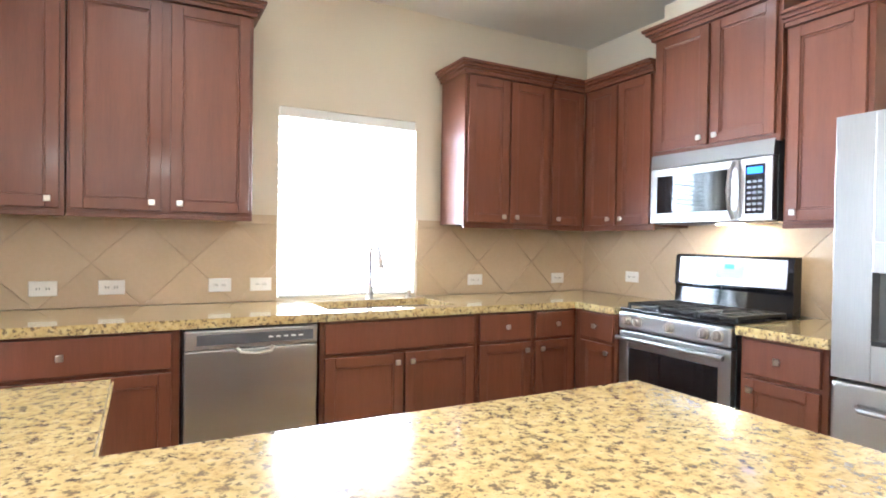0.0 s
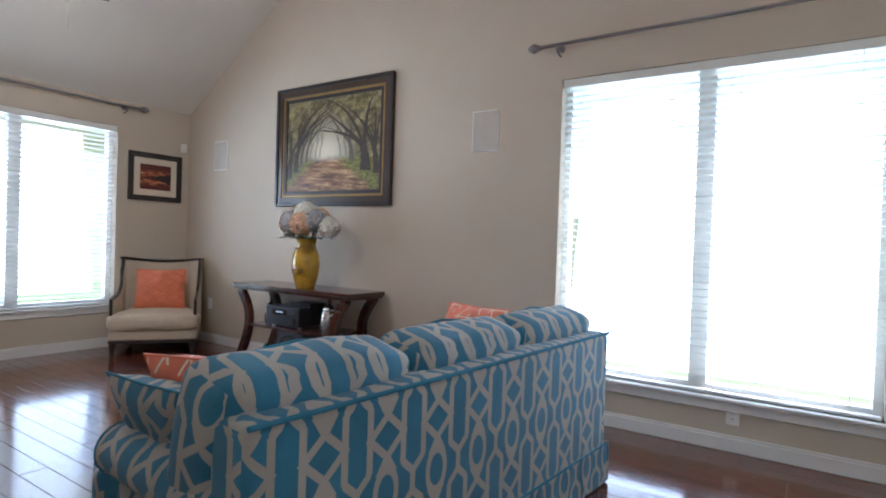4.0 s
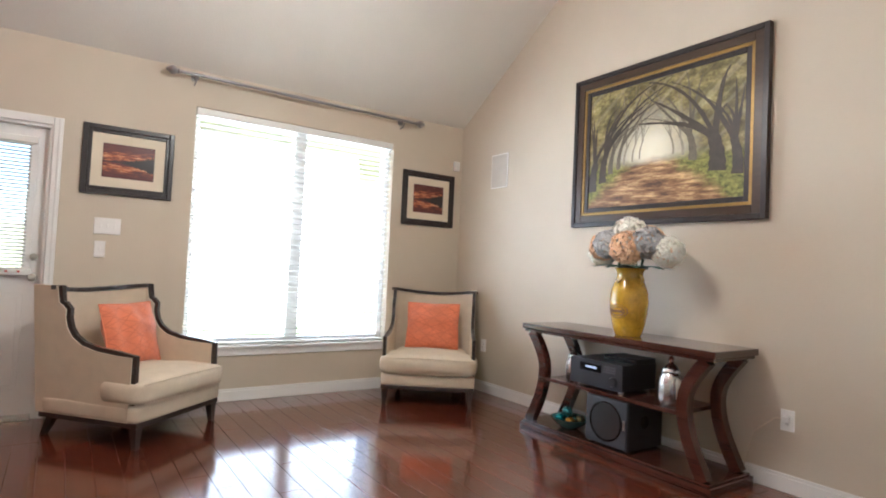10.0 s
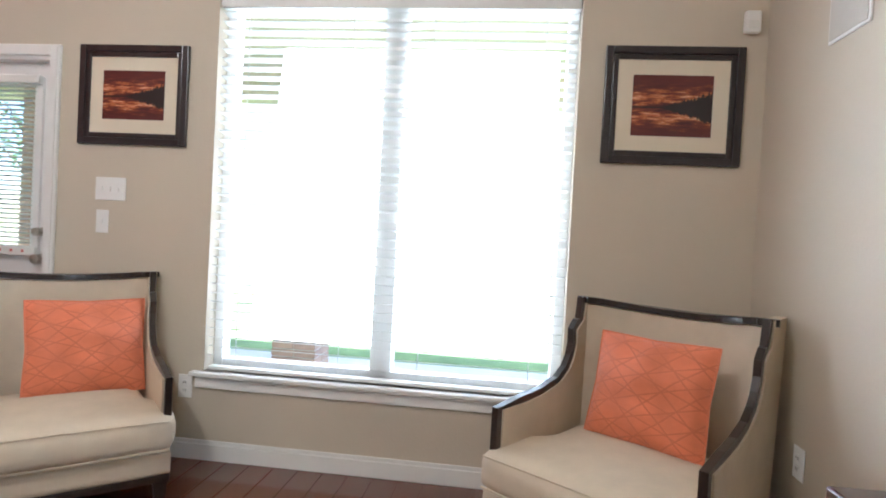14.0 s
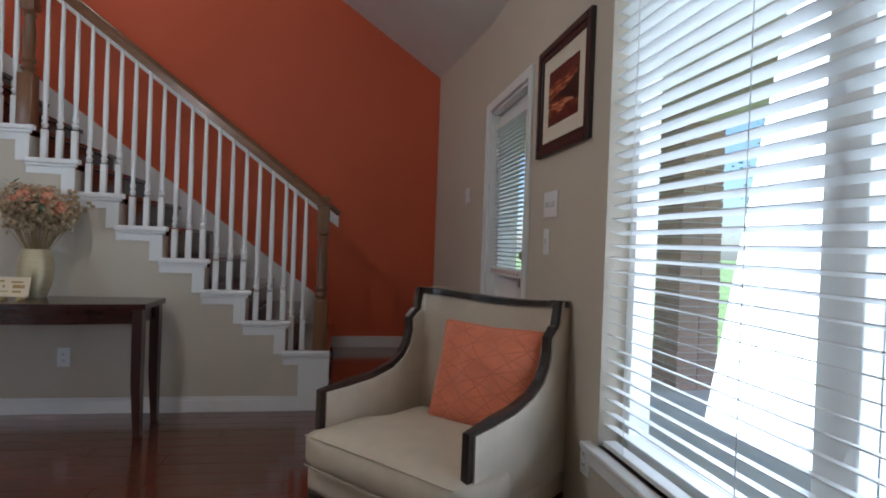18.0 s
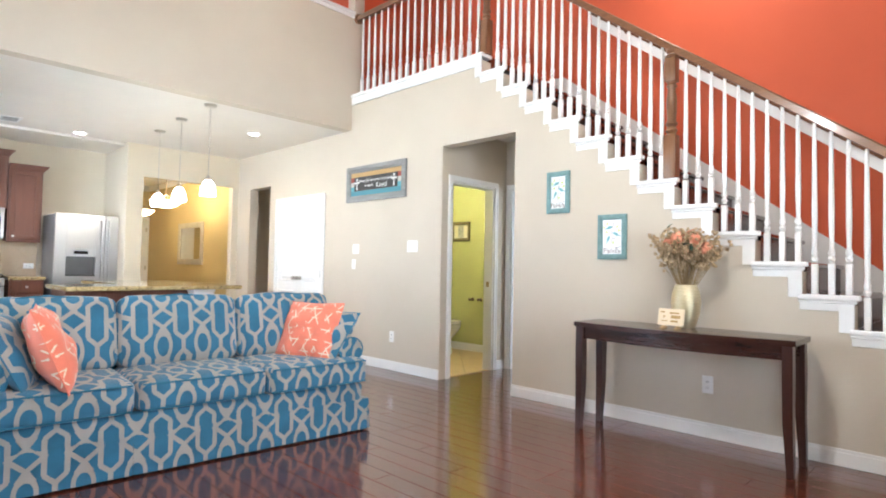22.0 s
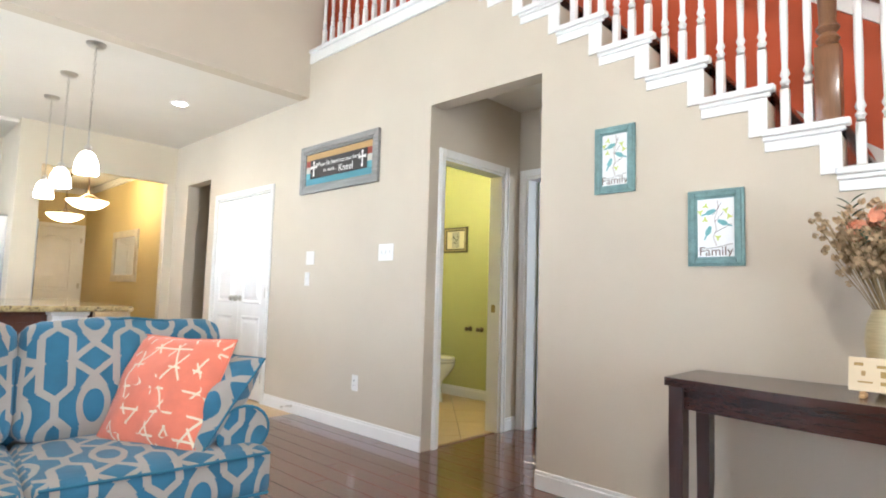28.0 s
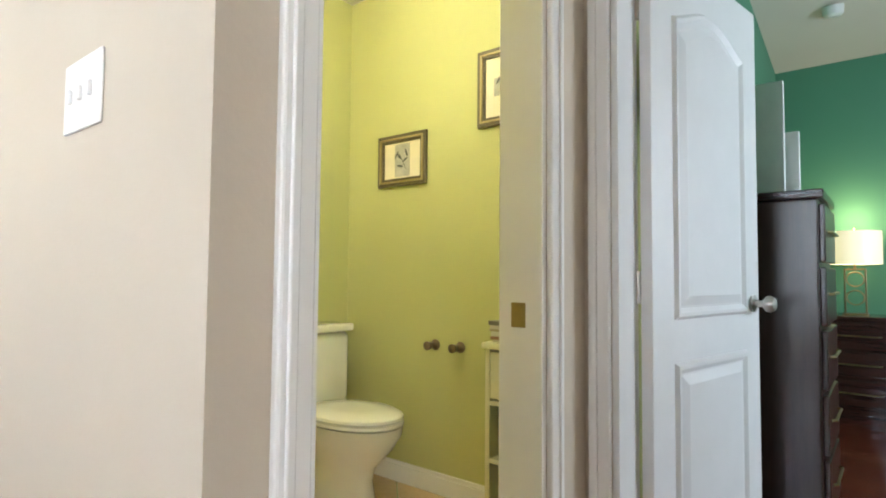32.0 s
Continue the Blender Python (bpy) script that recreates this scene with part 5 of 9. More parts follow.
def petal_ball(bm, c, r, n, size, seed, squash=0.9, ruffle=0.5):
    """A flower head of many small curled petals round a centre."""
    rnd = random.Random(seed)
    c = Vector(c)
    for k in range(n):
        z = 1 - 2 * (k + 0.5) / n
        a = k * 2.39996 + rnd.random() * 0.4
        d = Vector((math.sqrt(1 - z * z) * math.cos(a), math.sqrt(1 - z * z) * math.sin(a), z))
        p = c + Vector((d.x * r, d.y * r, d.z * r * squash)) * (0.9 + 0.14 * rnd.random())
        q = (d + Vector((rnd.uniform(-ruffle, ruffle), rnd.uniform(-ruffle, ruffle), rnd.uniform(-ruffle, ruffle)))).normalized().to_track_quat("Z", "Y").to_matrix()
        s = size * rnd.uniform(0.75, 1.25)
        tw = Matrix.Rotation(rnd.random() * 6.28, 3, "Z")
        pts = [(-0.5, 0, 0.02), (-0.18, 0.45, 0.16), (0.3, 0.38, 0.20), (0.55, 0, 0.10), (0.3, -0.38, 0.20), (-0.18, -0.45, 0.16)]
        ring = [bm.verts.new(p + q @ (tw @ (Vector(w) * s))) for w in pts]
        mid = bm.verts.new(p + q @ Vector((0, 0, -0.05 * s)))
        for i in range(6):
            bm.faces.new((mid, ring[i], ring[(i + 1) % 6]))


def leaf(bm, a, d, length, width, bend=0.3):
    a, d = Vector(a), Vector(d).normalized()
    side = d.cross(Vector((0, 0, 1)))
    side = side.normalized() if side.length > 0.05 else Vector((1, 0, 0))
    up = side.cross(d)
    row = []
    for i in range(6):
        u = i / 5
        w = width * math.sin(math.pi * (0.08 + 0.9 * u)) / 2
        c = a + d * length * u - up * bend * length * u * u
        row.append((bm.verts.new(c + side * w + up * 0.12 * w), bm.verts.new(c), bm.verts.new(c - side * w + up * 0.12 * w)))
    for p, q in zip(row, row[1:]):
        bm.faces.new((p[0], p[1], q[1], q[0]))
        bm.faces.new((p[1], p[2], q[2], q[1]))


dry = thing("dried_bouquet", "dried cream and peach bouquet standing in the champagne vase", "flowers", Matrix.Translation((2.71, 0.235, 0.99)))
rnd = random.Random(5)
stems, heads = B(), B()
for k in range(150):
    a, tilt = rnd.random() * 6.28, rnd.random() ** 0.7 * 0.62
    d = Vector((math.cos(a) * math.sin(tilt), math.sin(a) * math.sin(tilt) * 0.75, math.cos(tilt)))
    ln = rnd.uniform(0.25, 0.44)
    p0 = Vector((d.x * 0.06, d.y * 0.06, 0))
    sweep(stems, [p0, p0 + d * ln * 0.5 + Vector((0, 0, 0.01)), p0 + d * ln], 0.0014, 0.0014, n=4)
    for j in range(5):
        q = p0 + d * ln * (0.72 + 0.07 * j) + Vector((rnd.uniform(-1, 1), rnd.uniform(-1, 1), rnd.uniform(-.6, 1))) * 0.026
        petal_ball(heads, q, 0.008, 5, 0.017, k * 7 + j)
tagged(part("dried_straw", stems, M_STRAW, dry), kind="stuff")
tagged(part("blossom_spray", heads, M_DRYFL, dry), kind="stuff")
for k, (x, y, z) in enumerate(((-0.085, 0.06, 0.35), (0.02, 0.09, 0.37), (0.09, 0.06, 0.33), (-0.03, -0.02, 0.385), (-0.13, 0.02, 0.30))):
    part("rose", (lambda bm: (petal_ball(bm, (x, y, z), 0.033, 26, 0.036, 90 + k), bm)[1])(B()), M_PEACH, dry, "faded peach silk rose")
bm = B()
for k in range(9):
    leaf(bm, (0.115, 0.04, 0.33 + 0.013 * k), (0.5 if k % 2 else -0.6, 0.2, 0.7), 0.055, 0.016)
    leaf(bm, (-0.10 + 0.022 * k, 0.09, 0.30 + 0.012 * (k % 3)), (math.cos(k), 0.6, math.sin(k * 2.0) * 0.5), 0.07, 0.026)
part("foliage", bm, M_LEAF, dry)
# card on its little wooden stand
M_CARD = plain("cream_card", (0.75, 0.62, 0.42), 0.7, vary=0.05)
M_INK = plain("gold_brown_ink", (0.40, 0.25, 0.08), 0.7)
cd = thing("card_on_stand", "small cream card on a wooden easel on the hall table", "card", Matrix.Translation((2.745, 0.41, 0.761)) @ pose(0, 0, 0, 0, 0, 180))
lean = pose(0, 0, 0.012, -14, 0, 0)
part("card", box(B(), -0.085, 0.085, -0.002, 0.002, 0.008, 0.118, 0.0006, m=lean), M_CARD, cd)
for x0, x1, z0, z1 in ((-0.05, 0.01, 0.085, 0.095), (-0.06, 0.0, 0.055, 0.075), (-0.045, 0.0, 0.03, 0.042), (0.02, 0.06, 0.035, 0.04), (0.045, 0.07, 0.09, 0.1)):
    part("printed_line", box(B(), -x1, -x0, -0.0035, -0.0022, z0, z1, m=lean), M_INK, cd)
M_EASEL = plain("light_wood", (0.52, 0.34, 0.15), 0.6)
for x in (-0.045, 0.045):
    bm = B()
    box(bm, x - 0.008, x + 0.008, -0.035, 0.045, 0.0, 0.01, 0.002)
    box(bm, x - 0.008, x + 0.008, -0.016, -0.008, 0.008, 0.02, 0.002)
    box(bm, x - 0.006, x + 0.006, 0.012, 0.02, 0.008, 0.085, 0.002)
    part("easel_foot", bm, M_EASEL, cd)

# media console under the painting
MC = Matrix.Translation((2.35, 4.36, 0))
mc = thing("media_console", "mahogany media console with curved legs and a lower shelf", "console", MC)
bm = box(B(), -0.765, 0.765, -0.23, 0.235, 0.742, 0.782, 0.006)
box(bm, -0.75, 0.75, -0.215, 0.225, 0.722, 0.741, 0.004)
part("tabletop", bm, M_MAHOG, mc)
part("middle_shelf", box(B(), -0.535, 0.535, -0.20, 0.205, 0.385, 0.41, 0.004), M_MAHOG, mc)
bm = box(B(), -0.755, 0.755, -0.225, 0.23, 0.0, 0.045, 0.005)
box(bm, -0.74, 0.74, -0.21, 0.22, 0.0455, 0.06, 0.004)
part("bottom_shelf", bm, M_MAHOG, mc)
for sx in (-1, 1):
    for y in (0.175, -0.175):
        bm = B()
        pts = []
        for i in range(17):
            u = i / 16
            k = u / 0.60 if u < 0.60 else (1 - u) / 0.40
            pts.append((sx * (0.695 - 0.135 * math.sin(math.pi / 2 * k)), y, 0.058 + 0.666 * u))
        sweep(bm, pts, 0.034, 0.030, (0, 1, 0))
        part("leg", bm, M_MAHOG, mc, "inward-curved mahogany leg", True)


def at_console(x, y, z):
    return MC @ Matrix.Translation((x, y, z))


rc = thing("stereo_receiver", "black stereo receiver with a small display", "receiver", at_console(-0.08, -0.005, 0.411))
part("body", box(B(), -0.215, 0.215, -0.17, 0.17, 0.02, 0.19, 0.005), M_BLACKP, rc)
part("front_panel", box(B(), -0.218, 0.218, -0.185, -0.17, 0.018, 0.192, 0.004), plain("charcoal_metal", (0.035, 0.037, 0.045), 0.4, 0.3), rc)
part("display", box(B(), -0.13, 0.05, -0.187, -0.185, 0.115, 0.165), M_BLACKG, rc)
bm = B()
for i in range(8):
    box(bm, -0.08 + i * 0.012, -0.073 + i * 0.012, -0.1878, -0.187, 0.135, 0.148)
part("display_digits", bm, glow("blue_white_digits", (0.5, 0.7, 1), 0.3), rc)
part("volume_dial", lathe(B(), ((0.032, 0), (0.032, 0.012), (0.028, 0.02), (0, 0.021)), Matrix.Translation((0.15, -0.185, 0.075)) @ pose(0, 0, 0, 90, 0, 0), 20), M_BLACKP, rc, smooth=True)
M_KEY = plain("dark_grey_button", (0.09, 0.09, 0.1), 0.4)
for i in range(5):
    for j in range(3):
        part("button", box(B(), 0.07 + i * 0.02, 0.082 + i * 0.02, -0.1875, -0.185, 0.125 + j * 0.016, 0.134 + j * 0.016), M_KEY, rc)
for x in (-0.17, 0.17):
    for y in (-0.13, 0.13):
        part("foot", lathe(B(), ((0.016, 0), (0.019, 0.004), (0.019, 0.02)), Matrix.Translation((x, y, 0)), 14), M_NICKEL, rc, "silver foot")
# separate slab stands in for the dark vent grille on the receiver's top
ds = thing("receiver_top_grille", "slim black slab standing in for the top vent grille of the receiver", "player", at_console(0.0, 0.02, 0.603))
part("body", box(B(), -0.10, 0.16, -0.10, 0.10, 0, 0.035, 0.004), M_BLACKP, ds)
part("front_strip", box(B(), -0.09, 0.15, -0.102, -0.10, 0.012, 0.024), M_BLACKG, ds)
sw = thing("subwoofer", "black cube subwoofer on the lower shelf", "speaker", at_console(0.02, -0.02, 0.061))
part("cabinet", box(B(), -0.17, 0.17, -0.16, 0.19, 0.008, 0.318, 0.006), M_BLACKP, sw)
part("baffle", box(B(), -0.165, 0.165, -0.172, -0.16, 0.012, 0.314, 0.006), plain("slate_grille", (0.045, 0.05, 0.06), 0.6, grain=500, relief=0.4), sw)
part("cone_ring", lathe(B(), ((0.128, 0), (0.128, 0.006), (0.12, 0.008), (0.118, 0.0)), Matrix.Translation((0, -0.172, 0.165)) @ pose(0, 0, 0, 90, 0, 0), 32), M_BLACKG, sw, smooth=True)
part("cone", lathe(B(), ((0.116, 0.001), (0.09, -0.008 + 0.012), (0.04, 0.006), (0, 0.008)), Matrix.Translation((0, -0.172, 0.165)) @ pose(0, 0, 0, 90, 0, 0), 32), M_BLACKP, sw, smooth=True)
part("badge", box(B(), 0.135, 0.15, -0.176, -0.172, 0.14, 0.2, 0.003), M_NICKEL, sw)
part("port", lathe(B(), ((0.04, 0), (0.042, 0.004), (0.03, 0.002), (0.0, 0.0005)), Matrix.Translation((0.17, 0.0, 0.18)) @ pose(0, 0, 0, 0, 90, 0), 20), M_BLACKG, sw, smooth=True)
for x, y in ((-0.14, -0.13), (0.14, -0.13), (-0.14, 0.16), (0.14, 0.16)):
    part("foot", cyl(B(), (x, y, 0), (x, y, 0.01), 0.015, 10), M_BLACKP, sw)
M_MERC = plain("mercury_glass", (0.72, 0.70, 0.67), 0.18, 1.0, 0.15, 30, 150, 0.9)
for k, (x, y) in enumerate(((-0.37, -0.08), (0.42, -0.10))):
    jr = thing("mercury_glass_jar", "ribbed mercury glass jar with a pointed lid", "jar", at_console(x, y, 0.411) @ Matrix.Scale((1.0, 1.22)[k], 4), "mercury glass jars")
    bm = B()
    prof = [(0.04, 0.0), (0.05, 0.01), (0.056, 0.06), (0.055, 0.12), (0.045, 0.155), (0.035, 0.165)]
    lathe(bm, prof, None, 24)
    for i, vtx in enumerate(bm.verts):
        vtx.co.x *= 1 + 0.03 * (-1) ** (i % 24)
        vtx.co.y *= 1 + 0.03 * (-1) ** (i % 24)
    part("jar", bm, M_MERC, jr, smooth=True)
    part("lid", lathe(B(), ((0.044, 0.165), (0.044, 0.173), (0.03, 0.19), (0.014, 0.203), (0.01, 0.212), (0.016, 0.222), (0.012, 0.234), (0, 0.242)), None, 18), M_MERC, jr, "domed mercury glass lid", True)
bl = thing("bowl", "shallow teal bowl on the lower shelf", "bowl", at_console(-0.40, -0.065, 0.061))
part("body", lathe(B(), ((0.05, 0), (0.06, 0.006), (0.11, 0.04), (0.14, 0.075), (0.134, 0.075), (0.105, 0.045), (0.05, 0.012), (0, 0.012)), None, 28), plain("teal_ceramic", (0.05, 0.13, 0.12), 0.25), bl, smooth=True)
cols = [(0.03, 0.28, 0.32), (0.40, 0.22, 0.04), (0.04, 0.12, 0.10), (0.08, 0.35, 0.40), (0.10, 0.09, 0.04), (0.05, 0.2, 0.18)]
mats = [plain("ornament_glass", c, 0.15, 0.8, 0.1) for c in cols]
for k, (x, y, z) in enumerate(((-0.06, -0.04, 0.06), (0.05, -0.055, 0.06), (0.0, 0.05, 0.06), (-0.015, -0.015, 0.115), (0.07, 0.03, 0.07), (-0.07, 0.045, 0.068))):
    ball = thing("ornament_ball", "shiny coloured glass ball lying in the bowl", "ornament", at_console(-0.40 + x, -0.065 + y, 0.061 + z), "balls in the bowl")
    part("ball", lathe(B(), [(0.036 * math.sin(math.pi * i / 12), -0.036 * math.cos(math.pi * i / 12)) for i in range(13)], None, 18), mats[k], ball, smooth=True)
# cord from the outlet
cord = thing("power_cord", "pale power cord hanging from the outlet to the console", "cord")
part("wire", sweep(B(), [(3.265, YP - 0.03, 0.41), (3.22, YP - 0.05, 0.41), (3.10, YP - 0.05, 0.30), (3.07, YP - 0.045, 0.16), (3.03, YP - 0.04, 0.05), (2.95, YP - 0.03, 0.012), (2.8, YP - 0.05, 0.008)], 0.004, 0.004, n=8), plain("cream_cord", (0.6, 0.52, 0.4), 0.5), cord, smooth=True)
part("plug", box(B(), 3.248, 3.282, YP - 0.042, YP - 0.010, 0.39, 0.425, 0.006), M_PLATE, cord)

# yellow vase with silk hydrangeas
VM = at_console(0.07, -0.06, 0.783) @ Matrix.Scale(1.19, 4)
M_YEL = plain("mustard_glaze", (0.50, 0.30, 0.02), 0.14, vary=0.35, scale=14, grain=60, relief=0.15, coat=0.5)
M_UMBER = plain("umber_relief", (0.20, 0.10, 0.015), 0.3, vary=0.2)
yv = thing("vase", "mustard-yellow glazed pottery vase with small looped handles", "vase", VM)
prof = [(0.066, 0), (0.072, 0.008), (0.088, 0.06), (0.101, 0.13), (0.105, 0.19), (0.100, 0.24), (0.084, 0.285), (0.072, 0.31), (0.069, 0.33), (0.074, 0.36), (0.084, 0.372), (0.078, 0.372), (0.066, 0.35), (0.064, 0.30)]
bm = B()
lathe(bm, prof, None, 36)
for vtx in bm.verts:
    if 0.08 < vtx.co.z < 0.2:
        k = 1 + 0.006 * math.sin(vtx.co.z * 520)
        vtx.co.x *= k
        vtx.co.y *= k
part("body", bm, M_YEL, yv, smooth=True)
for a in (0, 180):
    bm = B()
    ring = [(0.080 + 0.022 * math.cos(t), 0, 0.305 + 0.026 * math.sin(t)) for t in [2 * math.pi * i / 14 for i in range(15)]]
    sweep(bm, ring, 0.012, 0.007, (0, 1, 0), 8)
    bmesh.ops.transform(bm, matrix=pose(0, 0, 0, 0, 0, a - 12), verts=bm.verts[:])
    part("handle", bm, M_YEL, yv, "small looped handle", True)
bm = B()
for a, r, w in ((35, 0.045, 0.012), (150, 0.045, 0.012), (205, 0.04, 0.010), (330, 0.04, 0.010), (275, 0.04, 0.006)):
    d = Vector((math.cos(radians(a)), 0, math.sin(radians(a))))
    leaf(bm, (0, -0.083, 0.285), (d.x, -0.1, d.z), r, w, 0.0)
bmesh.ops.transform(bm, matrix=pose(0, 0, 0, 0, 0, -8), verts=bm.verts[:])
part("dragonfly_relief", bm, M_UMBER, yv)
bm = B()
for k in range(26):
    a = k / 26 * 2 * math.pi
    for rx, rz in ((0.062, 0.034), (0.045, 0.022)):
        x, z = rx * math.cos(a), 0.135 + rz * math.sin(a)
        ang = x / 0.105
        bmesh.ops.create_icosphere(bm, subdivisions=1, radius=0.0042, matrix=Matrix.Translation((0.103 * math.sin(ang), -0.103 * math.cos(ang), z)))
for k in range(9):
    ang = (-0.036 + k * 0.009) / 0.105
    box(bm, 0.103 * math.sin(ang) - 0.003, 0.103 * math.sin(ang) + 0.003, -0.1055, -0.101, 0.128, 0.142)
part("scroll_relief", bm, M_UMBER, yv)
hy = thing("hydrangea_bouquet", "silk hydrangeas in peach, blue-grey and white filling the yellow vase", "flowers", VM @ Matrix.Translation((0, 0, 0.35)))
M_HP = plain("peach_hydrangea", (0.97, 0.60, 0.38), 0.8, vary=0.22, scale=25, island=True)
M_HB = plain("blue_grey_hydrangea", (0.54, 0.54, 0.55), 0.8, vary=0.35, scale=25, island=True)
M_HW = plain("cream_hydrangea", (0.93, 0.90, 0.80), 0.8, vary=0.12, scale=25, island=True)
for k, (x, y, z, r, mt, nm) in enumerate(((-0.155, -0.03, 0.115, 0.072, M_HP, "peach"), (-0.085, -0.10, 0.125, 0.075, M_HB, "blue-grey"), (0.04, -0.12, 0.105, 0.085, M_HP, "peach"), (-0.01, 0.0, 0.185, 0.085, M_HW, "cream"),
                                         (0.125, -0.06, 0.13, 0.08, M_HB, "blue-grey"), (0.205, 0.01, 0.09, 0.078, M_HW, "cream"), (-0.20, 0.04, 0.085, 0.07, M_HW, "cream"), (0.07, 0.07, 0.15, 0.075, M_HP, "peach"), (-0.10, 0.08, 0.13, 0.075, M_HB, "blue-grey"), (0.15, 0.09, 0.10, 0.07, M_HP, "peach"))):
    bm = B()
    petal_ball(bm, (x * 1.1, y * 0.75, z * 1.1 + 0.015), r * 1.08, 420, 0.0215, 200 + k, 0.95, 0.3)
    petal_ball(bm, (x * 1.1, y * 0.75, z * 1.1 + 0.015), r * 0.98, 200, 0.021, 300 + k, 0.95, 0.3)
    part("flower_head", bm, mt, hy, nm + " hydrangea head")
bm = B()
for k in range(12):
    a = k * 0.53 + 0.2
    leaf(bm, (0.05 * math.cos(a), 0.05 * math.sin(a), 0.02), (math.cos(a), math.sin(a), 0.35), 0.17, 0.075, 0.35)
part("foliage", bm, plain("deep_green_leaf", (0.03, 0.09, 0.05), 0.5, vary=0.25), hy)
bm = B()
for k in range(8):
    a = k * 0.785
    cyl(bm, (0.02 * math.cos(a), 0.02 * math.sin(a), -0.15), (0.08 * math.cos(a), 0.06 * math.sin(a), 0.08), 0.004, 6)
tagged(part("stalk", bm, M_LEAF, hy), kind="stuff")


# ---- pictures ----
def framed(name, label, along, a0, a1, z0, z1, face, out, bars, inner, category="picture", glazing=False):
    """A framed picture on a wall. bars: rings of (width, depth, material); inner: list of (inset share, material, depth)."""
    t = thing(name, label, category)
    def bx(bm, p, q, d0, d1, r, s, bev=0.0):
        e0, e1 = sorted((face + out * d0, face + out * d1))
        return box(bm, p, q, e0, e1, r, s, bev) if along == "x" else box(bm, e0, e1, p, q, r, s, bev)
    i0 = 0.0
    for w, d, mt in bars:
        i1 = i0 + w
        bm = B()
        for p, q, r, s in ((a0 + i0, a0 + i1, z0 + i0, z1 - i0), (a1 - i1, a1 - i0, z0 + i0, z1 - i0), (a0 + i1, a1 - i1, z0 + i0, z0 + i1), (a0 + i1, a1 - i1, z1 - i1, z1 - i0)):
            bx(bm, p, q, 0, d, r, s, min(0.004, w * 0.2))
        part("frame", bm, mt, t)
        i0 = i1
    ax = 0 if along == "x" else 1
    flip = (along == "x" and out > 0) or (along == "y" and out < 0)
    for k, (ins, mt, d) in enumerate(inner):
        p, q, r, s = a0 + i0 + ins, a1 - i0 - ins, z0 + i0 + ins, z1 - i0 - ins
        bm = bx(B(), p, q, 0, d, r, s)
        part(("mat_board", "print", "glazing")[min(k, 2)] if len(inner) > 1 else "print", bm, mt, t, uv_wh=(ax, (q, p) if flip else (p, q), 2, (r, s)))
    return t


def sunset_paint():
    """A dusk sky with lit clouds over a lake that mirrors it, and a dark wooded shore."""
    m, t, p = nodes_of("sunset_print")
    v = coords(t, kind="UV")
    sep = add(t, "SeparateXYZ")
    t.links.new(v, sep.inputs[0])
    x, y = sep.outputs["X"], sep.outputs["Y"]
    n1, n2 = noise_fac(t, coords(t, (1.6, 7.0, 1), "UV"), 2.2, 6, 0.65), noise_fac(t, coords(t, (9.0, 1.5, 1), "UV"), 3.0, 5, 0.7)
    h = math_op(t, "ABSOLUTE", math_op(t, "SUBTRACT", y, 0.47))
    cloud = math_op(t, "ADD", math_op(t, "MULTIPLY", n1, 1.1), math_op(t, "SUBTRACT", 0.10, math_op(t, "ABSOLUTE", math_op(t, "SUBTRACT", h, 0.17))))
    col = ramp(t, cloud, ((0.42, (0.055, 0.013, 0.016)), (0.56, (0.17, 0.036, 0.022)), (0.66, (0.52, 0.16, 0.055)), (0.78, (0.85, 0.55, 0.33))))
    col = mix(t, ramp(t, h, ((0.24, (0, 0, 0)), (0.44, (0.8, 0.8, 0.8)))), col, (0.11, 0.022, 0.018))
    shore = math_op(t, "SUBTRACT", math_op(t, "ADD", 0.02, math_op(t, "MULTIPLY", math_op(t, "MAXIMUM", math_op(t, "SUBTRACT", x, 0.38), 0.0), math_op(t, "MULTIPLY", n2, 0.75))), h)
    col = mix(t, ramp(t, shore, ((-0.012, (0, 0, 0)), (0.012, (1, 1, 1)))), col, (0.020, 0.014, 0.014))
    t.links.new(col, p.inputs["Base Color"])
    p.inputs["Roughness"].default_value = 0.35
    return m


M_FRD = wood("dark_frame_wood", (0.012, 0.009, 0.010), (0.03, 0.022, 0.022), 0.35, 2, 0.2, 2)
M_FRG = plain("gold_frame_edge", (0.32, 0.20, 0.06), 0.35, 0.6, 0.2)
M_MAT = plain("cream_mat_board", (0.70, 0.62, 0.48), 0.85, vary=0.02)
M_SUN = sunset_paint()
for a0, a1, z0, z1 in ((1.265, 1.865, 1.59, 2.10), (3.92, 4.535, 1.59, 2.13)):
    framed("framed_sunset_print", "dark-framed sunset lake print with a cream mat", "y", a0, a1, z0, z1, 0.0, 1, ((0.035, 0.022, M_FRD), (0.025, 0.016, M_FRD)), ((0.0, M_MAT, 0.008), (0.07, M_SUN, 0.0095)))["group"] = "sunset prints"

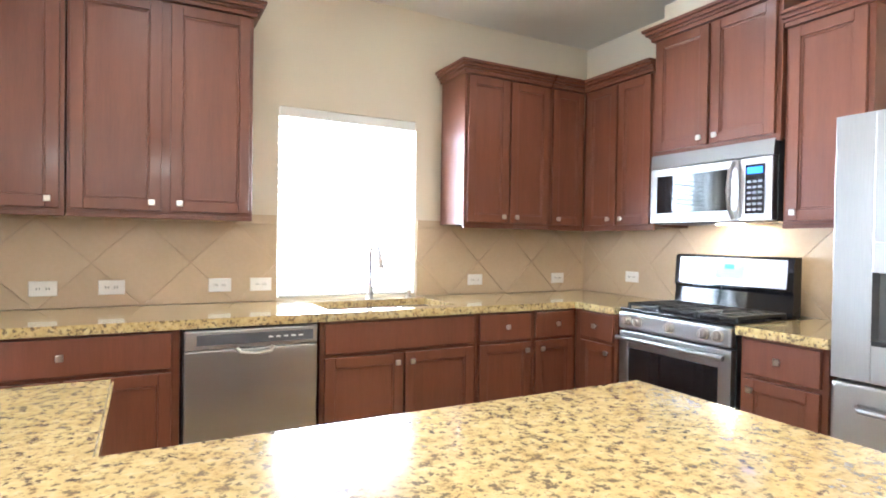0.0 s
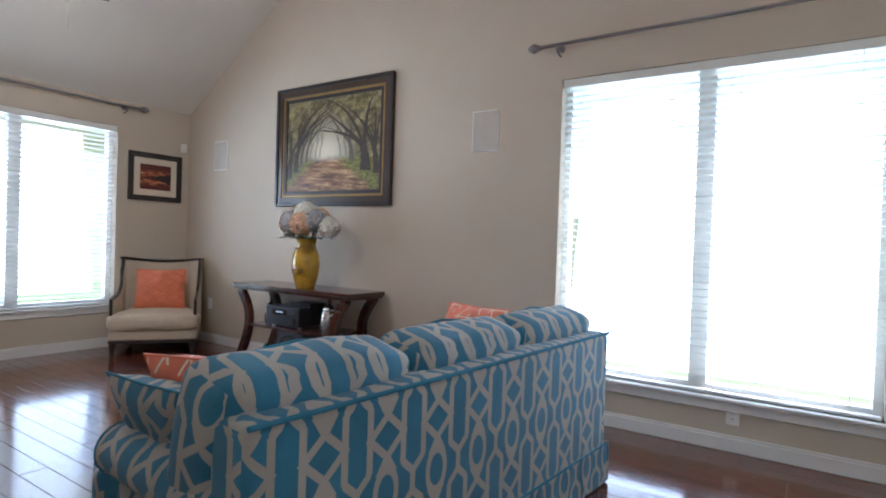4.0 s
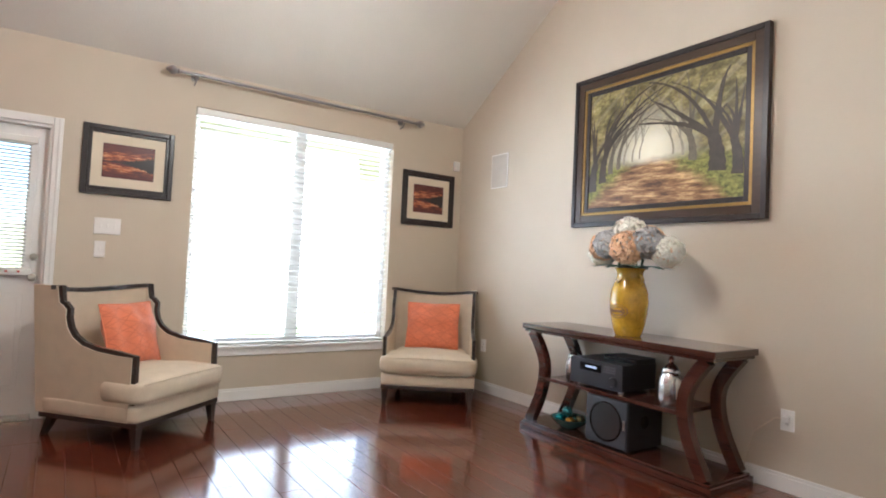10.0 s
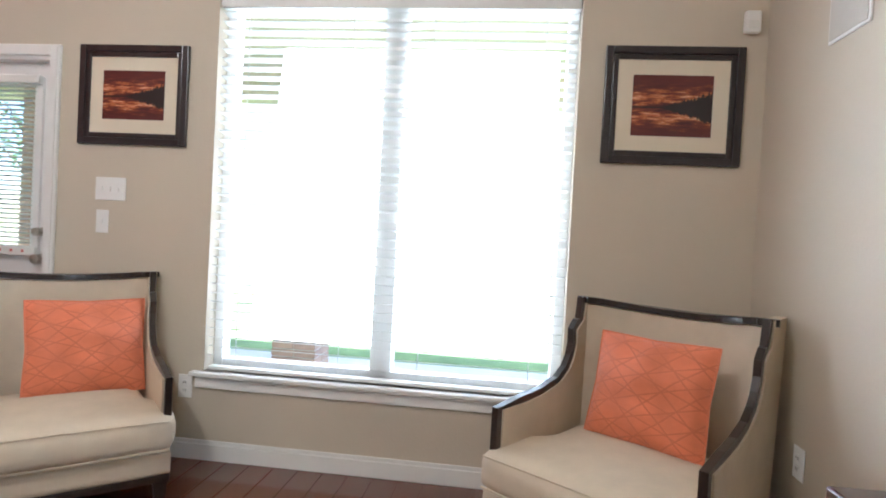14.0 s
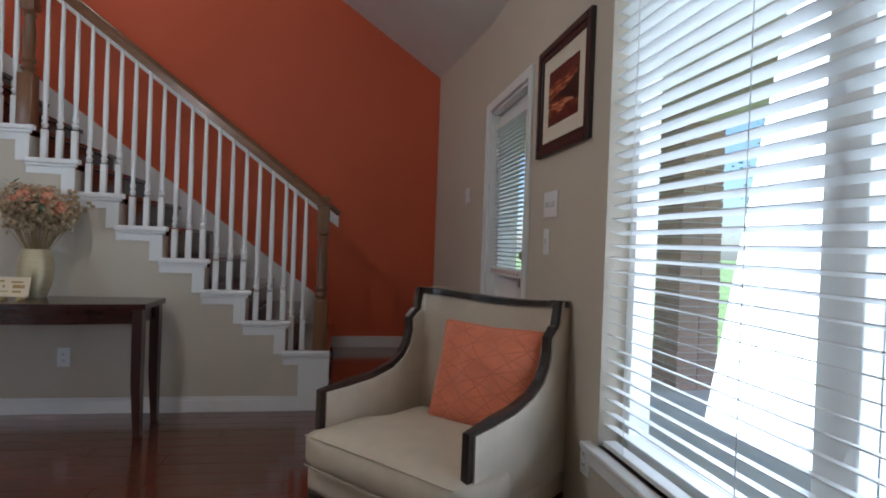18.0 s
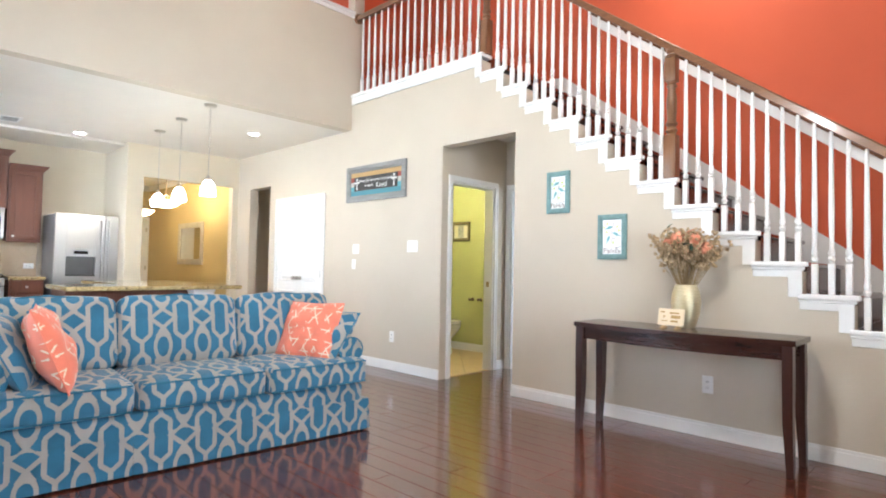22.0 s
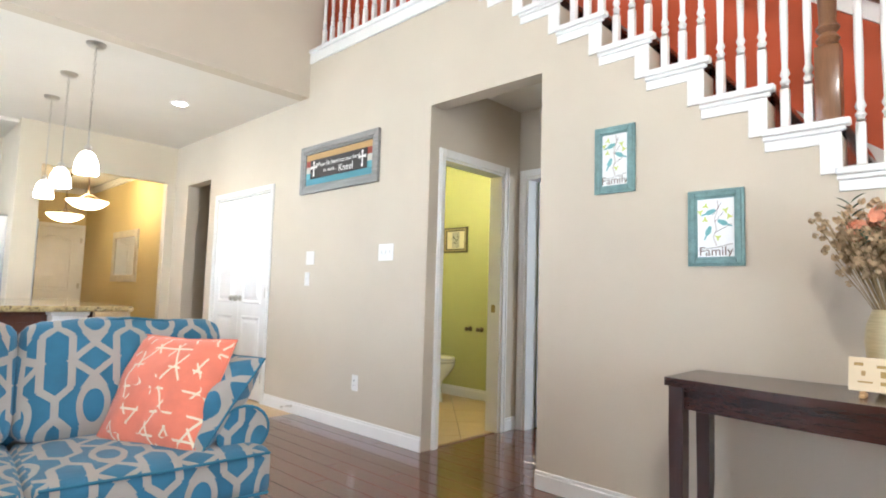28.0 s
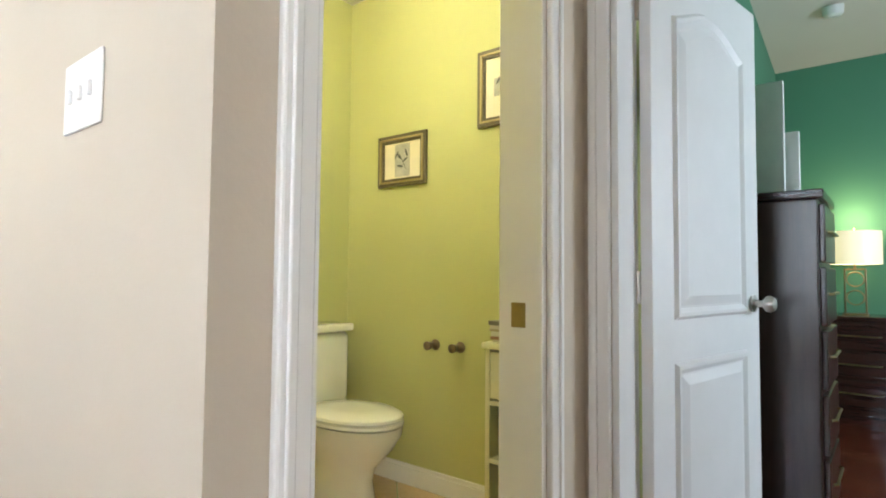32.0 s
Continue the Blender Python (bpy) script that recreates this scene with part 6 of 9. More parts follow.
# large painting of a lane below trees
def lane_paint():
    m, t, p = nodes_of("forest_lane_print")
    v = coords(t, kind="UV")
    sep = add(t, "SeparateXYZ")
    t.links.new(v, sep.inputs[0])

    op = functools.partial(math_op, t)

    x, y = sep.outputs["X"], sep.outputs["Y"]
    n1, n3 = noise_fac(t, v, 9, 8, 0.72), noise_fac(t, v, 30, 5, 0.7)
    n4 = noise_fac(t, coords(t, (1.0, 4.5, 1.0), "UV"), 5, 6, 0.68)
    # sunlit leaves and haze, brightest at the end of the lane
    col = ramp(t, n1, ((0.28, (0.030, 0.026, 0.010)), (0.46, (0.13, 0.105, 0.035)), (0.58, (0.32, 0.27, 0.10)), (0.74, (0.66, 0.58, 0.32))))
    dx, dy = op("SUBTRACT", x, 0.45), op("SUBTRACT", y, 0.42)
    r = op("SQRT", op("ADD", op("POWER", op("MULTIPLY", dx, 1.25), 2), op("POWER", dy, 2)))
    haze = op("ADD", r, op("MULTIPLY", op("SUBTRACT", n1, 0.5), 0.16))
    col = mix(t, ramp(t, haze, ((0.0, (1, 1, 1)), (0.10, (0.9, 0.9, 0.9)), (0.42, (0.0, 0.0, 0.0)))), col, (0.78, 0.73, 0.58))
    # slanting shafts of light from the upper right
    across = op("SUBTRACT", op("MULTIPLY", x, 0.75), op("MULTIPLY", y, 0.66))
    comb = add(t, "CombineXYZ")
    t.links.new(across, comb.inputs["X"])
    shafts = ramp(t, noise_fac(t, comb.outputs[0], 16, 2), ((0.48, (0, 0, 0)), (0.72, (0.28, 0.28, 0.28))))
    col = mix(t, shafts, col, (0.74, 0.67, 0.48))
    # the lane, streaked with light, between grass and fallen leaves
    ground = ramp(t, n4, ((0.36, (0.060, 0.024, 0.010)), (0.50, (0.24, 0.12, 0.045)), (0.66, (0.72, 0.48, 0.22))))
    grass = ramp(t, n3, ((0.35, (0.05, 0.055, 0.010)), (0.65, (0.34, 0.33, 0.07))))
    side = op("SUBTRACT", op("ABSOLUTE", dx), op("ADD", 0.045, op("MULTIPLY", op("SUBTRACT", 0.37, y), 1.05)))
    ground = mix(t, ramp(t, op("ADD", side, op("MULTIPLY", op("SUBTRACT", n1, 0.5), 0.3)), ((0.0, (0, 0, 0)), (0.10, (1, 1, 1)))), ground, grass)
    low = op("ADD", y, op("MULTIPLY", op("SUBTRACT", n1, 0.5), 0.08))
    col = mix(t, ramp(t, low, ((0.31, (1, 1, 1)), (0.385, (0, 0, 0)))), col, ground)
    t.links.new(col, p.inputs["Base Color"])
    p.inputs["Roughness"].default_value = 0.4
    return m


M_LANE = lane_paint()
pn = framed("framed_painting", "large dark-framed painting of a lane under arching trees", "x", 1.612, 3.135, 1.547, 2.735, YP, -1, ((0.035, 0.045, M_FRD), (0.055, 0.035, wood("umber_frame", (0.03, 0.016, 0.010), (0.06, 0.032, 0.018), 0.3, 0)), (0.022, 0.028, M_FRG), (0.035, 0.022, M_FRD)), ((0.0, M_LANE, 0.012),))
rnd = random.Random(3)
PX0, PX1, PZ0, PZ1 = 1.762, 2.985, 1.697, 2.585


layer = []


def limb(bm, pts, w0, w1, depth):
    """A flat painted limb along a bent line, kept inside the picture."""
    n = 9
    pair = []
    layer.append(1)
    depth += len(layer) * 0.00004
    for i in range(n + 1):
        u = i / n
        a, b, c = pts
        x = (1 - u) ** 2 * a[0] + 2 * u * (1 - u) * b[0] + u * u * c[0]
        z = (1 - u) ** 2 * a[1] + 2 * u * (1 - u) * b[1] + u * u * c[1]
        dx = 2 * (1 - u) * (b[0] - a[0]) + 2 * u * (c[0] - b[0])
        dz = 2 * (1 - u) * (b[1] - a[1]) + 2 * u * (c[1] - b[1])
        ln = math.hypot(dx, dz) or 1.0
        w = w0 + (w1 - w0) * u + 0.004 * math.sin(i * 2.3 + a[0] * 30) * (w0 / 0.05)
        pair.append([bm.verts.new((min(PX1, max(PX0, x + s * w * dz / ln)), YP - depth, min(PZ1, max(PZ0, z - s * w * dx / ln)))) for s in (-1, 1)])
    for p, q in zip(pair, pair[1:]):
        bm.faces.new((p[0], p[1], q[1], q[0]))


PW_, PH = PX1 - PX0, PZ1 - PZ0
barks = [plain("painted_bark", c, 0.45, vary=0.35, scale=18) for c in ((0.050, 0.038, 0.026), (0.13, 0.108, 0.075), (0.28, 0.245, 0.185))]
for lvl, trees_ in ((2, ((0.27, 0.34, 1.0), (0.33, 0.36, 0.8), (0.38, 0.37, 0.7), (0.60, 0.37, 0.9), (0.66, 0.35, 1.1))), (1, ((0.17, 0.28, 1.1), (0.23, 0.31, 0.9), (0.72, 0.30, 1.5))), (0, ((0.03, 0.14, 1.1), (0.11, 0.21, 0.9), (0.86, 0.20, 1.55), (0.97, 0.16, 1.0)))):
    for u, vb, fat in trees_:
        bm = B()
        x, z = PX0 + u * PW_, PZ0 + vb * PH
        s = 1 if u < 0.5 else -1
        w = (0.032, 0.017, 0.008)[lvl] * fat
        zf = z + PH * (0.26 - 0.05 * lvl)
        limb(bm, ((x, z), (x - s * 0.01, (z + zf) / 2), (x + s * 0.03, zf)), w * 1.25, w * 0.8, 0.0145 - lvl * 0.0006)
        for k in range(6):
            e = rnd.uniform(-0.08, 0.55) * PW_ * (1 - 0.25 * lvl)
            top = zf + PH * rnd.uniform(0.18, 0.55)
            limb(bm, ((x + s * 0.02, zf - 0.03 * k / 5), (x + s * e * rnd.uniform(0.0, 0.6), zf + (top - zf) * rnd.uniform(0.45, 0.95)), (x + s * e, top)), w * rnd.uniform(0.35, 0.6), w * 0.06, 0.0146 - lvl * 0.0006)
        tagged(part("painted_tree", bm, barks[lvl], pn), kind="stuff")

# bird prints in teal frames
M_TEAL = plain("weathered_teal_paint", (0.175, 0.295, 0.29), 0.6, vary=0.2, scale=20, grain=80, relief=0.3)
M_PAPER = plain("white_print_paper", (0.80, 0.80, 0.78), 0.3, vary=0.02, coat=0.3)
M_BIRD = plain("printed_teal", (0.17, 0.40, 0.41), 0.6)
M_BRANCH = plain("printed_pale_bark", (0.58, 0.54, 0.50), 0.6)
M_LIMEP = plain("printed_lime", (0.55, 0.60, 0.12), 0.6)
M_TWIG = plain("printed_brown", (0.16, 0.10, 0.07), 0.6)


def flat_word(text, size, mat, m, parent, name="lettering", thick=0.0004):
    cu = bpy.data.curves.new(name, "FONT")
    cu.body, cu.size, cu.extrude = text, size, thick
    cu.align_x, cu.align_y = "CENTER", "CENTER"
    tmp = bpy.data.objects.new(name, cu)
    scene.collection.objects.link(tmp)
    me = bpy.data.meshes.new_from_object(tmp.evaluated_get(bpy.context.evaluated_depsgraph_get()))
    bpy.data.objects.remove(tmp)
    bpy.data.curves.remove(cu)
    me.materials.clear()
    me.materials.append(mat)
    ob = new(name, me)
    ob.parent = parent
    ob.matrix_basis = m
    return ob


def disc(bm, x, z, rx, rz, y, turn=0.0, n=12):
    c, s = math.cos(turn), math.sin(turn)
    bm.faces.new([bm.verts.new((x + rx * math.cos(t) * c - rz * math.sin(t) * s, y, z + rx * math.cos(t) * s + rz * math.sin(t) * c)) for t in [-2 * math.pi * k / n for k in range(n)]])


for x0, x1, z0, z1 in ((3.748, 3.972, 1.607, 1.963), (3.243, 3.487, 1.22, 1.572)):
    t = framed("bird_print", "three teal birds on a branch in a weathered teal frame", "x", x0, x1, z0, z1, 0.0, 1, ((0.012, 0.016, M_TEAL), (0.022, 0.020, M_TEAL), (0.008, 0.015, M_TEAL)), ((0.0, M_PAPER, 0.008),))
    t["group"] = "bird prints"
    w, h = x1 - x0 - 0.084, z1 - z0 - 0.084
    cx, cz = (x0 + x1) / 2, (z0 + z1) / 2
    def at(u, v):
        return cx - u * w, cz + v * h
    for u, v_, r, way in ((-0.15, 0.27, 0.35, 1), (0.20, 0.08, 0.45, -1), (-0.20, -0.06, 1.15, 1)):
        bm = B()
        x, z = at(u, v_)
        c, q = -way * math.cos(r), math.sin(r)
        disc(bm, x, z, 0.021, 0.012, 0.0090, math.atan2(q, c))
        disc(bm, x + c * 0.018, z + q * 0.018, 0.0085, 0.0085, 0.0092)
        disc(bm, x - c * 0.028, z - q * 0.028, 0.016, 0.004, 0.0088, math.atan2(q, c))
        part("bird", bm, M_BIRD, t, "small teal bird")
    for u, v_ in ((-0.27, 0.38), (-0.42, 0.28), (-0.29, 0.14), (0.27, 0.29), (0.36, 0.18), (0.06, -0.17)):
        bm = B()
        x, z = at(u, v_)
        for k in range(3):
            disc(bm, x + 0.006 * math.cos(k * 2.1 + u * 9), z + 0.006 * math.sin(k * 2.1 + u * 9), 0.0095, 0.0045, 0.0087 + k * 0.0001, k * 2.1 + u * 9, 8)
        part("leaf_sprig", bm, M_LIMEP, t, "lime green leaves")
    line = [(0.05, 0.47), (0.07, 0.34), (-0.03, 0.15), (0.02, -0.04), (-0.07, -0.16), (0.02, -0.31)]
    part("branch", sweep(B(), [(at(u, v_)[0], 0.0084, at(u, v_)[1]) for u, v_ in line], 0.0034, 0.0002, (0, 1, 0)), M_BRANCH, t, "pale curving branch")
    for twig in (((0.15, 0.42), (0.04, 0.31), (-0.08, 0.22)), ((0.22, 0.26), (0.10, 0.19), (-0.02, 0.10)), ((0.42, 0.05), (0.18, -0.02), (-0.03, -0.09)), ((-0.46, -0.37), (0.0, -0.34), (0.46, -0.28))):
        part("twig", sweep(B(), [(at(u, v_)[0], 0.0086, at(u, v_)[1]) for u, v_ in twig], 0.0011, 0.0002, (0, 1, 0)), M_TWIG, t)
    flat_word("Family", 0.058, M_TWIG, Matrix.Translation((cx, 0.0092, cz - h * 0.41)) @ pose(0, 0, 0, 90, 0, 180), t)

# wooden sign with a saying
M_GREYW = wood("grey_barn_wood", (0.17, 0.17, 0.16), (0.34, 0.33, 0.31), 0.7, 0, 0.0, 3)
sg = framed("wall_sign", "grey wooden sign with a saying on coloured boards", "x", 5.775, 6.84, 1.895, 2.315, 0.0, 1, ((0.05, 0.03, M_GREYW), (0.022, 0.024, M_GREYW)), ((0.0, M_GREYW, 0.006),))
bx0, bx1, bz0, bz1 = 5.775 + 0.073, 6.84 - 0.073, 1.895 + 0.073, 2.315 - 0.073
hh = (bz1 - bz0) / 5
for k, c in enumerate(((0.10, 0.30, 0.36), (0.16, 0.42, 0.48), (0.62, 0.58, 0.50), (0.36, 0.08, 0.05), (0.55, 0.35, 0.14))):
    part("board", box(B(), bx0, bx1, 0.006, 0.011 + 0.0006 * (k % 2), bz0 + k * hh + 0.001, bz0 + (k + 1) * hh - 0.001, 0.001), wood("painted_board", tuple(q * 0.75 for q in c), c, 0.7, 0, 0.0, 4), sg)
cx, cz = (bx0 + bx1) / 2, (bz0 + bz1) / 2
part("dark_panel", box(B(), cx - 0.39, cx + 0.39, 0.012, 0.017, cz - 0.082, cz + 0.082, 0.002), plain("chalkboard_brown", (0.045, 0.04, 0.037), 0.6, vary=0.2), sg)
M_CHALK = plain("chalk_white", (0.78, 0.76, 0.72), 0.7)
face_m = pose(0, 0, 0, 90, 0, 180)
flat_word("When life becomes too hard", 0.052, M_CHALK, Matrix.Translation((cx, 0.018, cz + 0.030)) @ face_m, sg)
flat_word("to stand...", 0.046, M_CHALK, Matrix.Translation((cx + 0.10, 0.018, cz - 0.028)) @ face_m, sg)
flat_word("Kneel", 0.085, M_CHALK, Matrix.Translation((cx - 0.12, 0.018, cz - 0.038)) @ face_m, sg)
for s in (-1, 1):
    bm = B()
    x = cx + s * 0.335
    box(bm, x - 0.007, x + 0.007, 0.017, 0.0185, cz - 0.055, cz + 0.055, 0.002)
    box(bm, x - 0.036, x + 0.036, 0.017, 0.0188, cz + 0.008, cz + 0.022, 0.002)
    for dx, dz in ((0.036, 0.015), (-0.036, 0.015), (0, 0.055), (0, -0.055)):
        disc(bm, x + dx, cz + dz, 0.014, 0.014, 0.0188)
    part("cross", bm, M_CHALK, sg)
sg["label"] = "grey wooden sign with a painted saying on coloured boards"

# ---- ceiling fan and lights ----
fan = thing("ceiling_fan", "bronze five-blade ceiling fan with a lit glass bowl", "ceiling fan", Matrix.Translation((2.375, 2.32, 0)))
zc = ZV + SL * 2.375
M_BRONZE = plain("brushed_bronze", (0.20, 0.15, 0.10), 0.35, 0.9, 0.1)
M_BOWL = glow("lit_frosted_glass", (1.0, 0.91, 0.74), 12.0)
part("canopy", lathe(B(), ((0.03, zc - 0.11), (0.075, zc - 0.06), (0.08, zc + 0.03)), None, 24), M_BRONZE, fan, smooth=True)
part("downrod", cyl(B(), (0, 0, 3.10), (0, 0, zc - 0.05), 0.013, 12), M_BRONZE, fan, smooth=True)
part("motor", lathe(B(), ((0.05, 2.955), (0.11, 2.965), (0.135, 2.99), (0.135, 3.05), (0.10, 3.085), (0.045, 3.10), (0.02, 3.12)), None, 28), M_BRONZE, fan, smooth=True)
part("light_kit", lathe(B(), ((0.10, 2.885), (0.135, 2.89), (0.14, 2.905), (0.09, 2.93), (0.06, 2.955)), None, 28), M_BRASS, fan, smooth=True)
part("glass_bowl", lathe(B(), ((0.012, 2.742), (0.07, 2.752), (0.125, 2.79), (0.153, 2.845), (0.156, 2.875), (0.146, 2.893), (0.136, 2.894)), None, 28), M_BOWL, fan, "lit frosted glass bowl", True)
part("bowl_finial", lathe(B(), ((0.0, 2.715), (0.014, 2.724), (0.009, 2.735), (0.017, 2.745)), None, 14), M_BRASS, fan, smooth=True)
part("pull_chain", cyl(B(), (0.03, 0.0, 2.48), (0.02, 0, 2.745), 0.0007, 6), M_BRONZE, fan)
M_BLADE = wood("dark_walnut_blade", (0.04, 0.014, 0.008), (0.095, 0.034, 0.017), 0.45, 0, 0.05, 2)
for k in range(5):
    tr = pose(0, 0, 0, 0, 0, 72 * k + 67)
    bm = prism(B(), [(0.19, -0.055), (0.30, -0.062), (0.60, -0.07), (0.66, -0.05), (0.67, 0.0), (0.66, 0.05), (0.60, 0.07), (0.30, 0.062), (0.19, 0.055)], 2, 2.927, 2.934)
    bmesh.ops.transform(bm, matrix=tr @ Matrix.Translation((0, 0, 2.930)) @ pose(0, 0, 0, 11, 0, 0) @ Matrix.Translation((0, 0, -2.930)), verts=bm.verts[:])
    part("blade", bm, M_BLADE, fan, "dark walnut blade")
    bm = B()
    prism(bm, [(0.09, -0.02), (0.15, -0.016), (0.20, -0.042), (0.27, -0.036), (0.285, 0.0), (0.27, 0.036), (0.20, 0.042), (0.15, 0.016), (0.09, 0.02)], 2, 2.914, 2.923)
    box(bm, 0.09, 0.125, -0.018, 0.018, 2.92, 2.98, 0.003)
    bmesh.ops.transform(bm, matrix=tr, verts=bm.verts[:])
    part("blade_arm", bm, M_BRASS, fan)
lamp("fan_light", "POINT", Matrix.Translation((2.375, 2.32, 2.66)), 22, (1.0, 0.88, 0.72), radius=0.10)

M_CAN = glow("lit_can_lens", (1.0, 0.93, 0.80), 14.0)


def can_light(x, y, z, slope=0.0, lit=True):
    m = Matrix.Translation((x, y, z)) @ pose(0, 0, 0, 0, -slope, 0)
    t = thing("recessed_light", "round white recessed ceiling light, lit", "ceiling light", m, "recessed lights")
    part("trim_ring", lathe(B(), ((0.088, 0.0), (0.09, -0.006), (0.062, -0.009), (0.058, 0.0)), None, 28), M_WHITE, t, smooth=True)
    part("lens", lathe(B(), ((0.058, -0.004), (0.03, -0.006), (0.0, -0.0065)), None, 24), M_CAN, t, smooth=True)


for x, y in ((9.62, 2.2), (7.78, 3.45), (9.62, 3.38), (7.9, 0.7)):
    can_light(x, y, ZK - 0.001)
    lamp("can_light", "SPOT", look((x, y, ZK - 0.02), (x, y, 0)), 5.5, WARM, radius=0.05, spot=130)
sl = math.degrees(math.atan(SL))
for x, y in ((2.85, -0.66), (5.36, 1.64)):
    z = ZV + SL * x if x < XT else ZT
    can_light(x, y, z - 0.002, sl if x < XT else 0)
    lamp("can_light", "SPOT", look((x, y, z - 0.05), (x, y + 0.01, 0)), 20, WARM, radius=0.05, spot=150)


def vent(x, y, z, m=Matrix.Identity(4)):
    t = thing("ceiling_vent", "white louvred air vent in the ceiling", "vent", Matrix.Translation((x, y, z)) @ m)
    bm = B()
    for p, q, r, s in ((-0.16, 0.16, -0.10, -0.075), (-0.16, 0.16, 0.075, 0.10), (-0.16, -0.135, -0.075, 0.075), (0.135, 0.16, -0.075, 0.075)):
        box(bm, p, q, r, s, -0.009, 0.0, 0.002)
    part("frame", bm, M_WHITE, t)
    # dark grey sheet added for the shade seen between the louvres
    part("backing", box(B(), -0.135, 0.135, -0.075, 0.075, -0.003, 0.0), plain("vent_shadow", (0.12, 0.12, 0.12), 0.8), t)
    for k in range(9):
        part("slat", box(B(), -0.134, 0.134, -0.0015, 0.0015, -0.008, 0.008, m=Matrix.Translation((0, -0.064 + k * 0.016, -0.004)) @ pose(0, 0, 0, 50, 0, 0)), M_WHITE, t)


vent(9.45, 2.95, ZK - 0.001)
vent(6.37, 0.42, ZT - 0.001)
vent(6.37, 3.09, ZT - 0.001)
drop = 0.9 / (10.2 - XK - 0.14)
vent(7.98, 3.49, ZT - drop * (7.98 - XK - 0.14) - 0.004, pose(0, 0, 0, 0, math.degrees(math.atan(drop)), 0))
sd = thing("smoke_detector", "round white smoke detector on the upper ceiling", "smoke detector", Matrix.Translation((6.55, -0.82, ZT)))
part("housing", lathe(B(), ((0.0, -0.034), (0.035, -0.033), (0.056, -0.024), (0.064, -0.006), (0.064, 0.0)), None, 22), M_PLATE, sd, smooth=True)
part("grille_ring", lathe(B(), ((0.040, -0.0325), (0.044, -0.0345), (0.049, -0.030), (0.047, -0.027)), None, 22), M_WHITE, sd, smooth=True)
for x, z, w, h in ((6.54, ZT - 0.17, 0.075, 0.12), (6.22, ZT - 0.16, 0.075, 0.11)):
    ab = thing("wall_sensor", "small white plastic box high on the coral red wall", "sensor", Matrix.Translation((x, YR, z)), "boxes on the red wall")
    part("backplate", box(B(), -w / 2, w / 2, 0.0, 0.008, -h / 2, h / 2, 0.002), M_PLATE, ab)
    part("cover", box(B(), -w / 2 + 0.004, w / 2 - 0.004, 0.008, 0.032, -h / 2 + 0.004, h / 2 - 0.004, 0.006), M_PLATE, ab)
    part("lens", lathe(B(), ((0.012, 0.0), (0.012, 0.004), (0.0, 0.006)), Matrix.Translation((0, 0.032, -h * 0.2)) @ pose(0, 0, 0, -90, 0, 0), 12), M_SLAT, ab, smooth=True)
fl = thing("flush_ceiling_light", "round lit flush light on the upper floor ceiling", "ceiling light", Matrix.Translation((8.0, 2.0, ZT - 0.175)))
part("base", lathe(B(), ((0.15, -0.03), (0.16, 0.0), (0.16, 0.02)), None, 24), M_NICKEL, fl, smooth=True)
lamp("upper_light", "POINT", Matrix.Translation((8.0, 2.0, ZT - 0.45)), 0.5, (1.0, 0.85, 0.65), radius=0.1)
part("dome", lathe(B(), ((0.0, -0.10), (0.07, -0.09), (0.125, -0.05), (0.14, -0.028)), None, 24), glow("lit_flush_dome", (1.0, 0.78, 0.45), 1.1), fl, "lit frosted dome", True)

M_SHADE = glow("lit_pendant_glass", (1.0, 0.88, 0.66), 7.0)
for x, y in ((7.05, 1.62), (7.87, 1.60), (8.68, 1.55)):
    p = thing("pendant_lamp", "small frosted glass pendant on a chain, lit", "pendant lamp", Matrix.Translation((x, y, 0)), "pendant lamps over the island")
    lamp("pendant_light", "POINT", Matrix.Translation((x, y, 1.86)), 2.5, WARM, radius=0.05)
    part("canopy", lathe(B(), ((0.0, ZK - 0.03), (0.05, ZK - 0.025), (0.065, ZK - 0.008), (0.065, ZK)), None, 20), M_NICKEL, p, smooth=True)
    part("stem", cyl(B(), (0, 0, 2.03), (0, 0, 2.36), 0.006, 8), M_NICKEL, p)
    bm = B()
    for k in range(12):
        zz = 2.37 + k * 0.033
        ring = [(0.008 * math.cos(a) if k % 2 else 0, 0 if k % 2 else 0.008 * math.cos(a), zz + 0.02 * math.sin(a)) for a in [2 * math.pi * i / 8 for i in range(9)]]
        sweep(bm, ring, 0.0022, 0.0022, (0, 1, 0) if k % 2 else (1, 0, 0), 5)
    part("chain", bm, M_NICKEL, p)
    part("socket", lathe(B(), ((0.025, 1.985), (0.03, 2.0), (0.02, 2.03), (0.008, 2.04)), None, 16), M_NICKEL, p, smooth=True)
    part("shade", lathe(B(), ((0.075, 1.83), (0.078, 1.85), (0.068, 1.92), (0.045, 1.975), (0.024, 1.99), (0.02, 1.985), (0.06, 1.92), (0.07, 1.84)), None, 24), M_SHADE, p, "lit frosted glass shade", True)

# ---- kitchen cabinets ----
SINKW, RANGEW = "sink", "range"


def face_m(wall, a, front):
    """Frame of a cabinet face: x to the right along the face, y out of it, z up."""
    if wall == SINKW:
        return pose(a, front, 0, 0, 0, 180)
    return pose(front, a, 0, 0, 0, 90)


